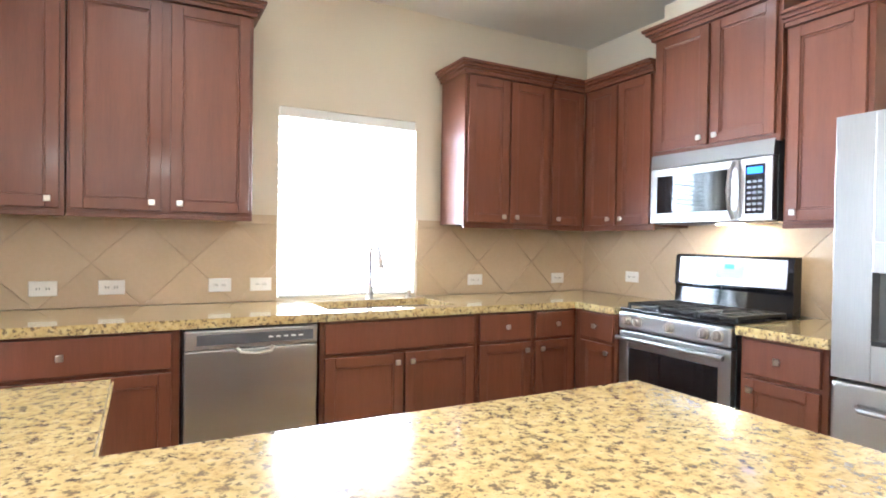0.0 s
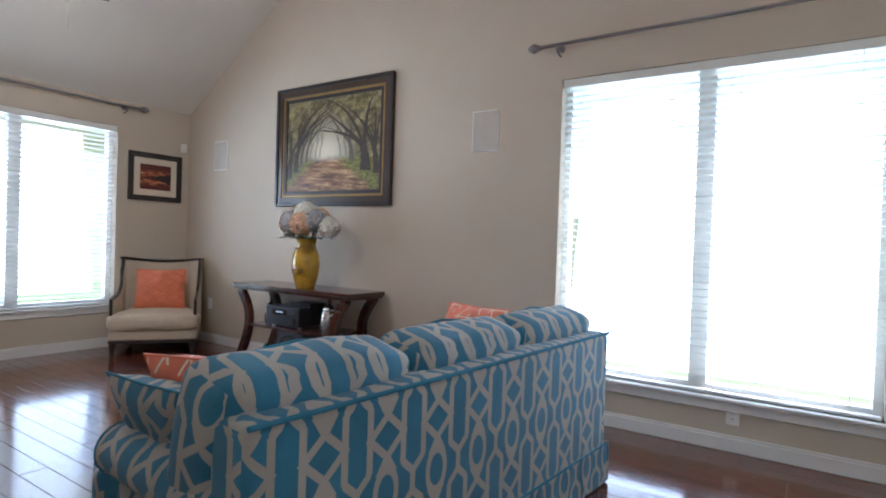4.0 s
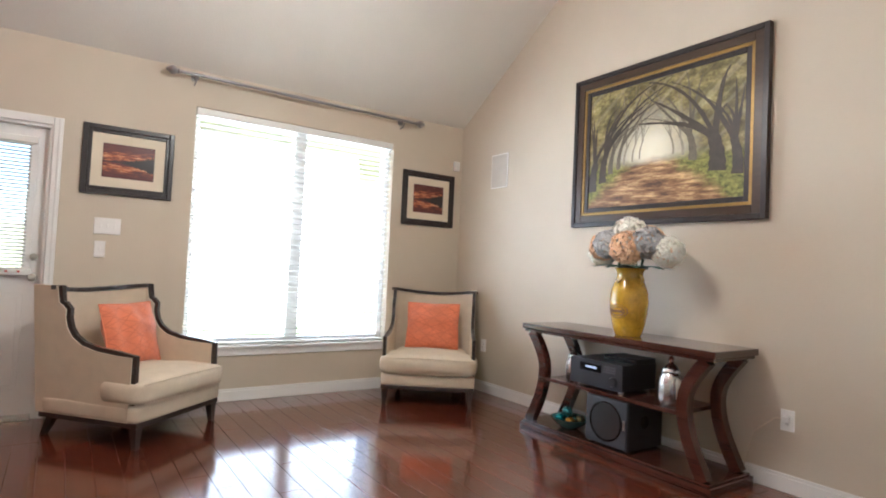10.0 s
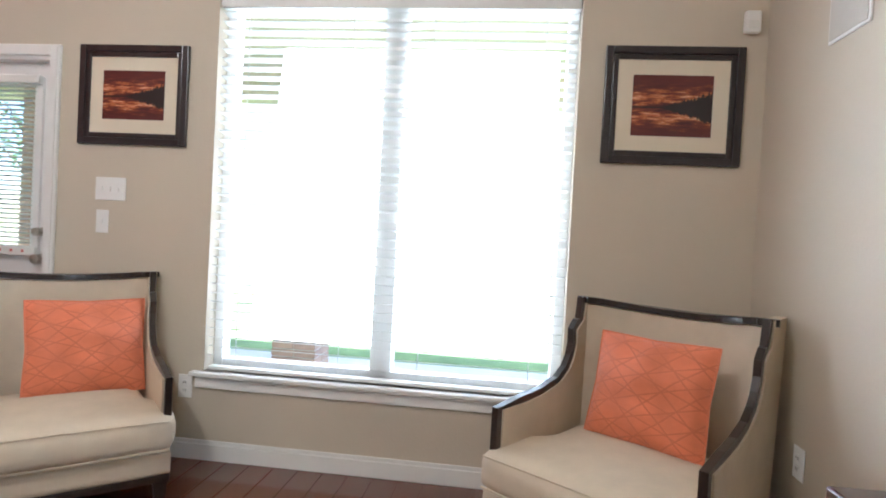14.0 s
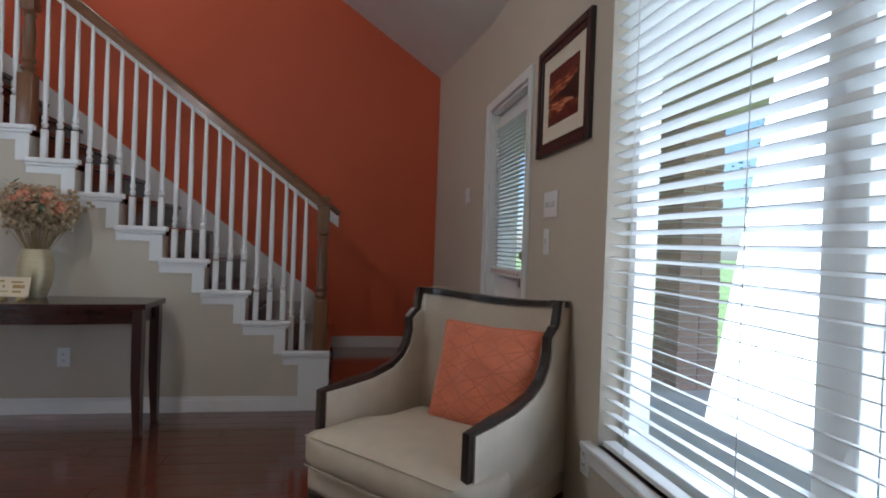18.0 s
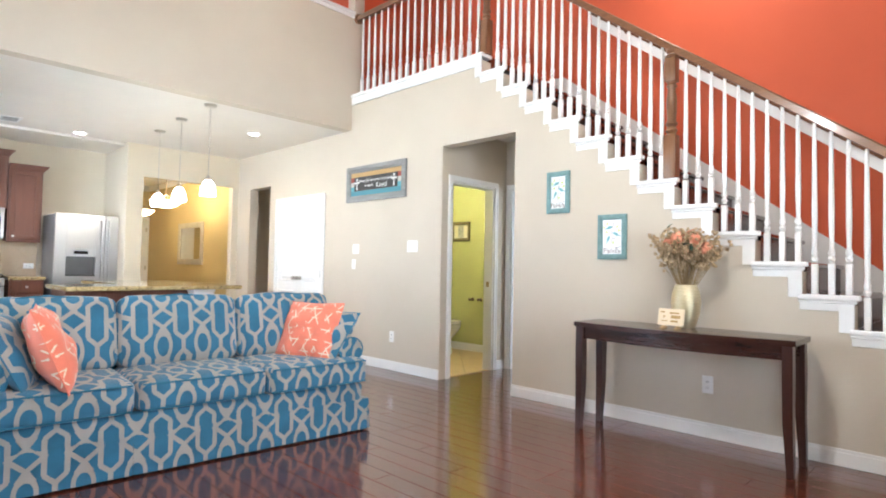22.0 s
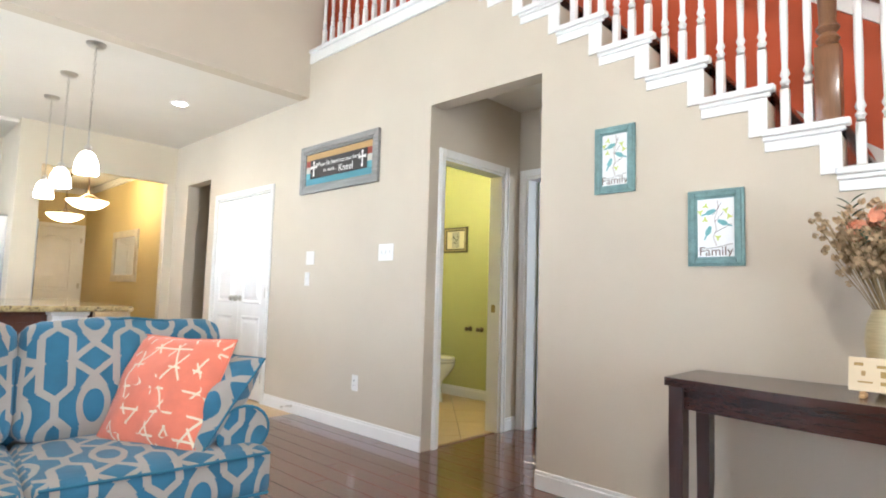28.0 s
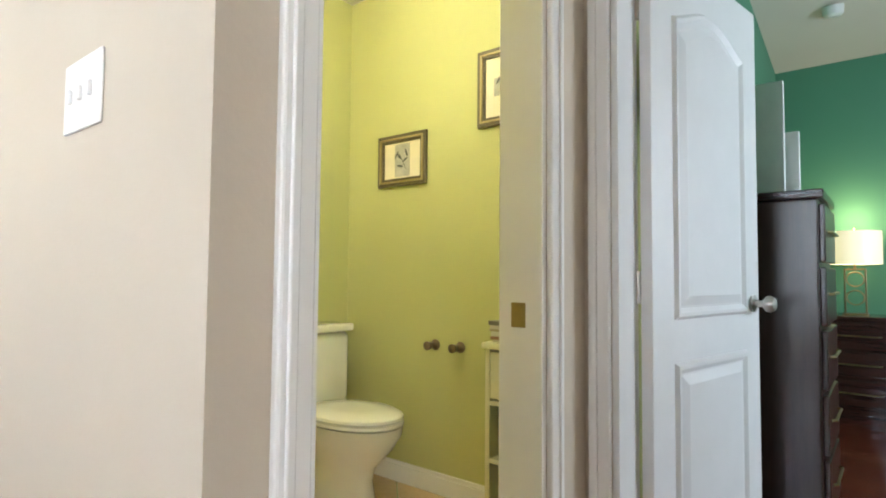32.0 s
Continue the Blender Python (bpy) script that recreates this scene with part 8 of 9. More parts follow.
ld = part("door", bm, M_STEEL, rf, "brushed steel door with a water dispenser")
part("dispenser_panel", box(B(), d0, d1, 0.035, 0.074, 1.19, e1, 0.004), plain("grey_dispenser_plastic", (0.42, 0.42, 0.42), 0.35, 0.4), ld)
part("dispenser_screen", box(B(), d0 + 0.09, d1 - 0.09, 0.074, 0.076, 1.225, 1.265), M_BLACKG, ld)
part("dispenser_recess", box(B(), d0, d1, 0.006, 0.02, e0, 1.19), plain("dark_recess", (0.10, 0.10, 0.10), 0.4), ld)
part("dispenser_tray", box(B(), d0, d1, 0.02, 0.072, e0, e0 + 0.018, 0.003), M_BLACKP, ld)
for x in (mid - 0.045, mid + 0.045):
    part("handle", sweep(B(), [(x, 0.07, 0.90), (x, 0.105, 0.93), (x, 0.115, 1.3), (x, 0.105, 1.66), (x, 0.07, 1.69)], 0.011, 0.011, (1, 0, 0), 10), M_STEEL, rf, "tall steel handle", True)
dr = part("freezer_drawer", box(B(), 0.004, W - 0.004, 0.004, 0.07, 0.10, 0.785, 0.014, 3), M_STEELX, rf)
part("handle", sweep(B(), [(0.10, 0.07, 0.70), (0.12, 0.11, 0.70), (0.52, 0.12, 0.70), (0.92, 0.11, 0.70), (0.94, 0.07, 0.70)], 0.012, 0.012, n=10), M_STEELX, dr, "", True)
part("kick_grille", box(B(), 0.01, W - 0.01, -0.06, 0.03, 0.0, 0.095), M_BLACKP, rf)

# ---- island ----
isl = thing("kitchen_island", "island with a polished gold granite top and cherry base", "kitchen island")
prof = [(6.865, 1.30), (8.93, 1.30), (8.93, 2.285), (7.66, 2.285), (7.66, 2.87), (6.865, 2.87)]
bm = prism(B(), prof, 2, 0.868, 0.906)
bmesh.ops.bevel(bm, geom=[e for e in bm.edges], offset=0.007, segments=3, affect="EDGES")
part("countertop", bm, M_GRANITE, isl, "gold granite top with dark flecks", True)
part("base", box(B(), 7.08, 7.60, 1.76, 2.83, 0.09, 0.867, 0.004), M_CAB, isl, "cherry-stained base")
part("base", box(B(), 7.60, 8.89, 1.40, 2.24, 0.09, 0.867, 0.004), M_CAB, isl, "cherry-stained base")
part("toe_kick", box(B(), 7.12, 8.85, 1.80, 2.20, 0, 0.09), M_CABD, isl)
for y0, y1 in ((1.80, 2.29), (2.30, 2.79)):
    bm = B()
    for p, q, r, s in ((y0, y0 + 0.05, 0.13, 0.84), (y1 - 0.05, y1, 0.13, 0.84), (y0 + 0.05, y1 - 0.05, 0.13, 0.18), (y0 + 0.05, y1 - 0.05, 0.79, 0.84)):
        box(bm, 7.066, 7.079, p, q, r, s, 0.003)
    part("panel_frame", bm, M_CAB, isl)
part("post", box(B(), 6.96, 7.09, 1.58, 1.755, 0.0, 0.78, 0.004), M_RED, isl, "coral painted support post")
cb = box(B(), 6.945, 7.105, 1.565, 1.77, 0.78, 0.867, 0.004)
box(cb, 6.935, 7.115, 1.555, 1.78, 0.84, 0.866, 0.004)
part("post_cap", cb, M_WHITE, isl, "white post capital")

# ---- dining room ----
M_CROWN = M_WHITE
bm = B()
for a, b in ((0.03, 0.0), (0.055, 0.03), (0.08, 0.055)):
    box(bm, 9.98, 14.08, -0.13, -0.13 + a, 2.75 - (0.085 - b) - 0.02, 2.75 - b)
    box(bm, 14.08 - a, 14.08, -0.13 + a, 3.4, 2.75 - (0.085 - b) - 0.02, 2.75 - b)
solid("trim_dining_crown", bm, M_CROWN, "white crown moulding in the dining room", "trim")
M_FRAMEG = plain("weathered_white_frame", (0.50, 0.46, 0.38), 0.5, vary=0.15)
m_m, m_t, m_p = nodes_of("mirror_glass")
m_p.inputs["Base Color"].default_value = (0.85, 0.87, 0.85, 1)
m_p.inputs["Metallic"].default_value, m_p.inputs["Roughness"].default_value = 1.0, 0.03
framed("wall_mirror", "wall mirror in a weathered pale frame", "x", 11.29, 12.4, 1.11, 1.88, -0.13, 1, ((0.10, 0.025, M_FRAMEG),), ((0.0, m_m, 0.010),), "mirror")
fd = panel_door("entry_door", 0.86, 2.03, "white panelled entry door in the dining room wall", 0.79, kind="")
fd.matrix_basis = pose(14.045, -0.08, 0, 0, 0, 90)
cs = thing("door_trim", "white casing round the entry door", "trim", kind="structure")
casing(cs, "y", -0.08, 0.78, 14.08, 2.035, -1)
M_ALAB = glow("lit_alabaster", (1.0, 0.78, 0.42), 2.0)
for x, y, z in ((11.07, 0.61, 2.10), (12.6, 0.52, 2.05)):
    ch = thing("bowl_pendant", "dining pendant with a lit alabaster glass bowl", "pendant lamp", Matrix.Translation((x, y, 0)), "dining pendants")
    part("canopy", lathe(B(), ((0.0, 2.71), (0.05, 2.715), (0.065, 2.745), (0.065, 2.75)), None, 20), M_BRONZE, ch, smooth=True)
    part("stem", cyl(B(), (0, 0, z + 0.10), (0, 0, 2.72), 0.008, 10), M_BRONZE, ch)
    part("hub", lathe(B(), ((0.03, z + 0.06), (0.04, z + 0.09), (0.015, z + 0.16)), None, 16), M_BRONZE, ch, smooth=True)
    for k in range(3):
        a = math.radians(20 + 120 * k)
        part("strut", cyl(B(), (0.02 * math.cos(a), 0.02 * math.sin(a), z + 0.15), (0.235 * math.cos(a), 0.235 * math.sin(a), z + 0.055), 0.006, 8), M_BRONZE, ch)
    part("bowl", lathe(B(), ((0.0, z - 0.06), (0.09, z - 0.052), (0.17, z - 0.02), (0.235, z + 0.035), (0.25, z + 0.06), (0.24, z + 0.06), (0.16, z - 0.008), (0.0, z - 0.048)), None, 28), M_ALAB, ch, "lit alabaster glass bowl", True)
lamp("dining_light", "POINT", Matrix.Translation((11.07, 0.61, 2.32)), 15, (1.0, 0.72, 0.36), radius=0.15)
M_BENCHW = wood("walnut_bench_wood", (0.05, 0.02, 0.01), (0.11, 0.05, 0.025), 0.3, 2)
bn = thing("scroll_arm_bench", "low bench with beige upholstered scroll arms and brown legs", "bench", Matrix.Translation((11.0, 0.02, 0)))
part("seat", soft_box(B(), 0, 0.95, 0.0, 0.42, 0.36, 0.47, 0.03, 0.012), M_LINEN, bn, "beige upholstered seat")
part("seat_frame", box(B(), 0.02, 0.93, 0.02, 0.40, 0.30, 0.37, 0.006), M_BENCHW, bn)
for x in (0.03, 0.92):
    part("arm", cyl(B(), (x, 0.0, 0.64), (x, 0.42, 0.64), 0.065, 18), M_LINEN, bn, "rolled upholstered arm", True)
    part("arm_panel", soft_box(B(), x - 0.03, x + 0.03, 0.01, 0.41, 0.44, 0.64, 0.015, 0.004), M_LINEN, bn)
    for y in (0.05, 0.37):
        part("leg", sweep(B(), [(x, y, 0.31), (x, y, 0.0)], 0.022, 0.022), M_BENCHW, bn)
tb = thing("dining_table", "dining table with a speckled stone top and dark legs", "table", Matrix.Translation((12.0, 0.85, 0)))
part("tabletop", box(B(), -0.85, 0.85, -0.5, 0.5, 0.72, 0.755, 0.008), M_GRANITE, tb, "speckled stone top")
for x in (-0.75, 0.75):
    for y in (-0.42, 0.42):
        part("leg", box(B(), x - 0.035, x + 0.035, y - 0.035, y + 0.035, 0, 0.72, 0.006), M_DARKZ, tb)

# ---- bath ----
tl = thing("toilet", "white porcelain toilet with closed lid", "toilet", pose(6.98, -1.40, 0, 0, 0, 90))


def oval_rings(bm, rings, n=24):
    """Stacked ovals (half width, front, back, centre, height); front runs to +y."""
    out = []
    for hw, fr, bk, cy, z in rings:
        out.append([bm.verts.new((hw * math.cos(a), cy + (fr if math.sin(a) > 0 else bk) * math.sin(a), z)) for a in [2 * math.pi * k / n for k in range(n)]])
    for lo, hi in zip(out, out[1:]):
        for k in range(n):
            bm.faces.new((lo[k], lo[(k + 1) % n], hi[(k + 1) % n], hi[k]))
    bm.faces.new(list(reversed(out[0])))
    bm.faces.new(out[-1])
    return bm


part("tank", box(B(), -0.22, 0.22, 0.01, 0.19, 0.40, 0.76, 0.035, 4), M_CERAMIC, tl, smooth=True)
part("tank_lid", box(B(), -0.235, 0.235, 0.0, 0.205, 0.76, 0.80, 0.014, 3), M_CERAMIC, tl, smooth=True)
part("flush_lever", box(B(), 0.12, 0.20, 0.19, 0.205, 0.68, 0.70, 0.004), M_NICKEL, tl)
part("bowl", oval_rings(B(), ((0.105, 0.20, 0.22, 0.40, 0.0), (0.10, 0.19, 0.22, 0.40, 0.04), (0.09, 0.17, 0.20, 0.40, 0.14), (0.10, 0.18, 0.20, 0.41, 0.20), (0.15, 0.25, 0.22, 0.43, 0.29), (0.178, 0.28, 0.24, 0.44, 0.35), (0.185, 0.285, 0.25, 0.44, 0.39))), M_CERAMIC, tl, smooth=True)
part("seat", oval_rings(B(), ((0.18, 0.28, 0.22, 0.44, 0.392), (0.188, 0.288, 0.23, 0.44, 0.398), (0.188, 0.288, 0.23, 0.44, 0.408), (0.18, 0.28, 0.22, 0.44, 0.414))), M_CERAMIC, tl, smooth=True)
part("lid", oval_rings(B(), ((0.18, 0.28, 0.22, 0.44, 0.417), (0.188, 0.286, 0.23, 0.44, 0.422), (0.186, 0.284, 0.23, 0.44, 0.434), (0.165, 0.26, 0.20, 0.44, 0.444), (0.08, 0.13, 0.1, 0.44, 0.448))), M_CERAMIC, tl, "cream closed lid", True)
vl = thing("water_valve", "chrome water valve and hose behind the toilet", "valve")
part("hose", sweep(B(), [(6.99, -1.13, 0.14), (6.93, -1.13, 0.14), (6.90, -1.15, 0.20), (6.90, -1.18, 0.32), (6.90, -1.2, 0.405)], 0.006, 0.006, n=8), M_NICKEL, vl, smooth=True)
part("handle", cyl(B(), (6.93, -1.13, 0.10), (6.93, -1.13, 0.18), 0.014, 12), M_NICKEL, vl)
for x in (6.35, 6.198):
    p = thing("paper_holder_post", "bronze toilet paper holder post on the lime wall", "paper holder", pose(x, -1.78, 0.71, -90, 0, 0), "paper holder posts")
    part("post", lathe(B(), ((0.026, 0), (0.027, 0.005), (0.018, 0.012), (0.012, 0.02), (0.013, 0.045), (0.020, 0.055), (0.022, 0.07), (0.014, 0.078), (0.0, 0.08)), None, 18), M_BRONZE, p, smooth=True)
M_FR = plain("dark_gold_frame", (0.12, 0.10, 0.06), 0.4, 0.3)
M_FG = plain("gold_liner", (0.45, 0.36, 0.17), 0.35, 0.6)
M_MATB = plain("cream_mat_board", (0.72, 0.66, 0.48), 0.8)
M_SKETCH = plain("grey_sketch_paper", (0.42, 0.40, 0.34), 0.8, vary=0.25, scale=14)
M_INK = plain("grey_ink", (0.08, 0.08, 0.075), 0.8)
for x0, x1, z0, z1 in ((6.415, 6.755, 1.512, 1.785), (5.79, 6.10, 1.735, 2.095)):
    t = framed("botanical_print", "small botanical print with cream mat in a dark gold frame", "x", x0, x1, z0, z1, -1.78, 1, ((0.018, 0.018, M_FR), (0.010, 0.022, M_FG), (0.014, 0.014, M_FR)), ((0.0, M_MATB, 0.006), (0.18, M_SKETCH, 0.007)))
    t["group"] = "botanical prints"
    bm = B()
    cx, cz = (x0 + x1) / 2, (z0 + z1) / 2
    for u, v, r in ((0.02, 0.02, 0.8), (-0.02, 0.0, -0.5), (0.015, -0.03, 0.2), (-0.03, 0.035, 1.2), (0.04, 0.03, -0.9)):
        disc(bm, cx + u, cz + v, 0.022, 0.006, -1.78 + 0.0082, r, 10)
    sweep(bm, [(cx - 0.03, -1.7717, cz - 0.05), (cx, -1.7717, cz), (cx + 0.03, -1.7717, cz + 0.05)], 0.0012, 0.0003, (0, 1, 0))
    part("drawing", bm, M_INK, t)
M_CREAM = plain("cream_cabinet_paint", (0.74, 0.70, 0.50), 0.4, vary=0.03)
bc = thing("storage_cabinet", "narrow cream bathroom cabinet with drawer and open shelves", "cabinet", Matrix.Translation((5.39, -1.77, 0)))
w, d = 0.455, 0.30
part("top", box(B(), -0.01, w + 0.012, -0.005, d + 0.012, 0.765, 0.79, 0.006), M_CREAM, bc)
for x in (0.0, w - 0.022):
    part("side", box(B(), x, x + 0.022, 0.0, d, 0.10, 0.765, 0.003), M_CREAM, bc)
part("back", box(B(), 0.022, w - 0.022, 0.0, 0.008, 0.10, 0.765), M_CREAM, bc)
for z in (0.10, 0.33, 0.55):
    part("shelf", box(B(), 0.022, w - 0.022, 0.008, d, z, z + 0.018, 0.002), M_CREAM, bc)
dq = part("drawer", box(B(), 0.026, w - 0.026, d - 0.02, d + 0.004, 0.575, 0.755, 0.004), M_CREAM, bc)
part("knob", lathe(B(), ((0.008, 0), (0.014, 0.012), (0.0, 0.02)), pose(w / 2, d + 0.004, 0.665, -90, 0, 0), 14), M_NICKEL, dq, smooth=True)
for x in (0.03, w - 0.03):
    for y in (0.03, d - 0.03):
        part("foot", lathe(B(), ((0.014, 0.0), (0.020, 0.02), (0.028, 0.05), (0.024, 0.075), (0.018, 0.082), (0.026, 0.09), (0.026, 0.10)), Matrix.Translation((x, y, 0)), 16), M_CREAM, bc, smooth=True)
mg_cols = ((0.55, 0.50, 0.36), (0.30, 0.16, 0.10), (0.62, 0.60, 0.52), (0.40, 0.34, 0.22), (0.58, 0.52, 0.44), (0.20, 0.18, 0.16))
z = 0.79
for k, col in enumerate(mg_cols):
    h = 0.009 + 0.004 * (k % 3)
    bm = box(B(), -0.10, 0.10, -0.13, 0.13, 0, h, 0.001)
    mgz = tagged(part("magazine", bm, plain("magazine_cover", col, 0.4), None, m=pose(5.73 + 0.006 * (k % 2), -1.62, z, 0, 0, 4 - 3 * k)), "magazine with worn pages stacked on the cabinet", "magazine", "magazines")
    z += h + 0.0005
tin = thing("yellow_tin", "yellow patterned tin on the cabinet shelf", "tin", Matrix.Translation((5.75, -1.55, 0.348)))
part("can", lathe(B(), ((0.04, 0), (0.042, 0.005), (0.042, 0.12), (0.036, 0.135)), None, 20), plain("yellow_tin_paint", (0.62, 0.52, 0.03), 0.35, vary=0.3, scale=30), tin, smooth=True)
part("cap", lathe(B(), ((0.03, 0.135), (0.03, 0.155), (0.0, 0.16)), None, 16), M_BLACKP, tin, smooth=True)
bl2 = thing("bath_ceiling_light", "lit round ceiling light in the bathroom", "ceiling light", Matrix.Translation((6.2, -0.85, 2.6)))
part("base", lathe(B(), ((0.14, -0.03), (0.15, 0.0)), None, 24), M_NICKEL, bl2, smooth=True)
part("dome", lathe(B(), ((0.0, -0.10), (0.07, -0.09), (0.12, -0.05), (0.135, -0.03)), None, 24), glow("lit_bath_dome", (1.0, 0.8, 0.45), 6.0), bl2, smooth=True)
lamp("bath_light", "POINT", Matrix.Translation((6.2, -0.85, 2.42)), 8.5, (1.0, 0.84, 0.55), radius=0.10)

# ---- bedroom ----
cd = thing("chest_of_drawers", "tall espresso chest of drawers with brass bar handles", "chest of drawers", Matrix.Translation((4.82, -2.70, 0)))
w, d = 0.50, 0.47
part("carcass", box(B(), 0.0, w, 0.0, d, 0.10, 1.36, 0.006), M_DARKZ, cd)
part("top", box(B(), -0.02, w + 0.005, -0.015, d + 0.015, 1.36, 1.395, 0.006), M_DARK, cd)
for x in (0.04, w - 0.04):
    for y in (0.04, d - 0.04):
        part("leg", box(B(), x - 0.035, x + 0.035, y - 0.035, y + 0.035, 0, 0.10, 0.005), M_DARKZ, cd)
for k in range(5):
    z0 = 0.13 + k * 0.246
    q = part("drawer", box(B(), -0.022, 0.0, 0.02, d - 0.02, z0, z0 + 0.225, 0.006), M_DARKZ, cd)
    part("handle", sweep(B(), [(-0.022, 0.10, z0 + 0.12), (-0.036, 0.11, z0 + 0.12), (-0.036, d - 0.11, z0 + 0.12), (-0.022, d - 0.10, z0 + 0.12)], 0.006, 0.006, n=8), M_BRASS, q, "brass bar handle", True)
for y, top, dx in ((-2.42, 1.90, 0.09), (-2.55, 1.70, 0.05)):
    bm = box(B(), 4.86 + dx, 5.30, y - 0.012, y + 0.012, 1.395, top, 0.003)
    tagged(part("canvas_board", bm, plain("white_canvas", (0.78, 0.78, 0.76), 0.8, grain=300), None), "blank white canvas board standing on the chest", "canvas", "canvas boards")
dz = thing("dresser", "long espresso dresser with brass bar handles", "dresser", Matrix.Translation((3.7, -5.19, 0)))
part("carcass", box(B(), 0, 1.60, 0, 0.45, 0.10, 0.74, 0.006), M_DARK, dz)
part("top", box(B(), -0.02, 1.62, 0, 0.47, 0.74, 0.775, 0.006), M_DARK, dz)
part("plinth", box(B(), 0.04, 1.56, 0.02, 0.42, 0.0, 0.10), M_DARK, dz)
for x in (0.02, 0.81):
    for k in range(3):
        z0 = 0.12 + k * 0.207
        q = part("drawer", box(B(), x, x + 0.77, 0.45, 0.470, z0, z0 + 0.195, 0.006), M_DARK, dz)
        part("handle", sweep(B(), [(x + 0.17, 0.47, z0 + 0.10), (x + 0.18, 0.495, z0 + 0.10), (x + 0.60, 0.495, z0 + 0.10), (x + 0.61, 0.47, z0 + 0.10)], 0.006, 0.006, n=8), M_BRASS, q, "brass bar handle", True)
tlm = thing("table_lamp", "brass table lamp with a lit cream drum shade", "lamp", Matrix.Translation((4.835, -4.98, 0.775)))
part("base", box(B(), -0.08, 0.08, -0.05, 0.05, 0.0, 0.012, 0.003), M_BRASS, tlm)
for x in (-0.065, 0.065):
    part("post", box(B(), x - 0.006, x + 0.006, -0.006, 0.006, 0.012, 0.35, 0.002), M_BRASS, tlm)
part("cross_bar", box(B(), -0.071, 0.071, -0.006, 0.006, 0.34, 0.352, 0.002), M_BRASS, tlm)
for z in (0.09, 0.23):
    part("ring", sweep(B(), [(0.055 * math.cos(a), 0, z + 0.04 + 0.055 * math.sin(a)) for a in [2 * math.pi * k / 20 for k in range(21)]], 0.005, 0.005, (0, 1, 0), 8), M_BRASS, tlm, smooth=True)
part("stem", cyl(B(), (0, 0, 0.35), (0, 0, 0.42), 0.008, 10), M_BRASS, tlm)
part("shade", lathe(B(), ((0.172, 0.385), (0.172, 0.635), (0.168, 0.635), (0.168, 0.385)), None, 32), glow("lit_drum_shade", (1.0, 0.74, 0.32), 0.18), tlm, "lit cream drum shade", True)
part("finial", lathe(B(), ((0.008, 0.635), (0.012, 0.65), (0.0, 0.665)), None, 10), M_BRASS, tlm)
lamp("bedside_light", "POINT", Matrix.Translation((4.835, -4.98, 1.52)), 1.7, (1.0, 0.74, 0.35), radius=0.06)
# added fill lamp that brightens the bedroom; no window is built there
lamp("bedroom_window_light", "AREA", look((2.35, -3.0, 1.5), (5.4, -2.2, 1.2)), 18, DAY, size=1.3, size_y=1.4)
sm = thing("smoke_detector", "round white smoke detector on the bedroom ceiling", "smoke detector", Matrix.Translation((4.9, -4.45, 2.965)) @ pose(0, 0, 0, -12, 0, 0))
part("base", lathe(B(), ((0.045, -0.045), (0.062, -0.03), (0.068, 0.03)), None, 24), M_PLATE, sm, smooth=True)
tv = thing("wall_television", "black television on a tilted wall bracket", "television", pose(5.22, -2.0, 1.72, 0, -12, 0))
part("screen", box(B(), -0.03, 0.015, -0.05, 0.45, -0.16, 0.16, 0.008), M_BLACKG, tv)
part("bracket", box(B(), 0.015, 0.16, 0.15, 0.25, -0.06, 0.06, 0.005), M_BLACKP, tv)
tv.matrix_basis = pose(5.22, -2.1, 1.80, 0, -12, 0)

# ---- outside ----
def tree(x, y, h, r, seed, lean=0.0):
    rnd = random.Random(seed)
    t = thing("garden_tree", "leafy green garden tree behind the fence", "tree", Matrix.Translation((x, y, -0.15)), "garden trees")
    tk = B()
    sweep(tk, [(0, 0, 0), (lean * 0.3, 0.02, h * 0.25), (lean * 0.6, 0, h * 0.5)], 0.11, 0.11, n=8)
    for k in range(7):
        a = k * 2.4 + rnd.random()
        s = h * (0.30 + 0.05 * k)
        e = (r * 0.75 * math.cos(a), r * 0.75 * math.sin(a), s + h * 0.25)
        cyl(tk, (lean * 0.5, 0, s), e, 0.05, 6, 0.012)
    part("trunk", tk, M_BARK, t)
    lv = B()
    for k in range(34):
        a, u = rnd.random() * 6.283, rnd.random()
        zz = h * (0.36 + 0.62 * u)
        rr = r * math.sqrt(max(0.05, 1 - ((u - 0.42) / 0.62) ** 2)) * rnd.uniform(0.35, 1.0)
        c = Vector((rr * math.cos(a), rr * math.sin(a), zz))
        for j in range(46):
            d = Vector((rnd.gauss(0, 1), rnd.gauss(0, 1), rnd.gauss(0, 0.8))) * r * 0.16
            q = Vector((rnd.gauss(0, 1), rnd.gauss(0, 1), rnd.gauss(0, 1))).normalized().to_track_quat("Z", "Y").to_matrix()
            s = rnd.uniform(0.05, 0.11)
            lv.faces.new([lv.verts.new(c + d + q @ Vector(w) * s) for w in ((-1, 0, 0), (0, -0.45, 0.12), (1, 0, 0), (0, 0.45, 0.12))])
    part("crown", lv, M_LEAVES, t, "crown of small green leaves")


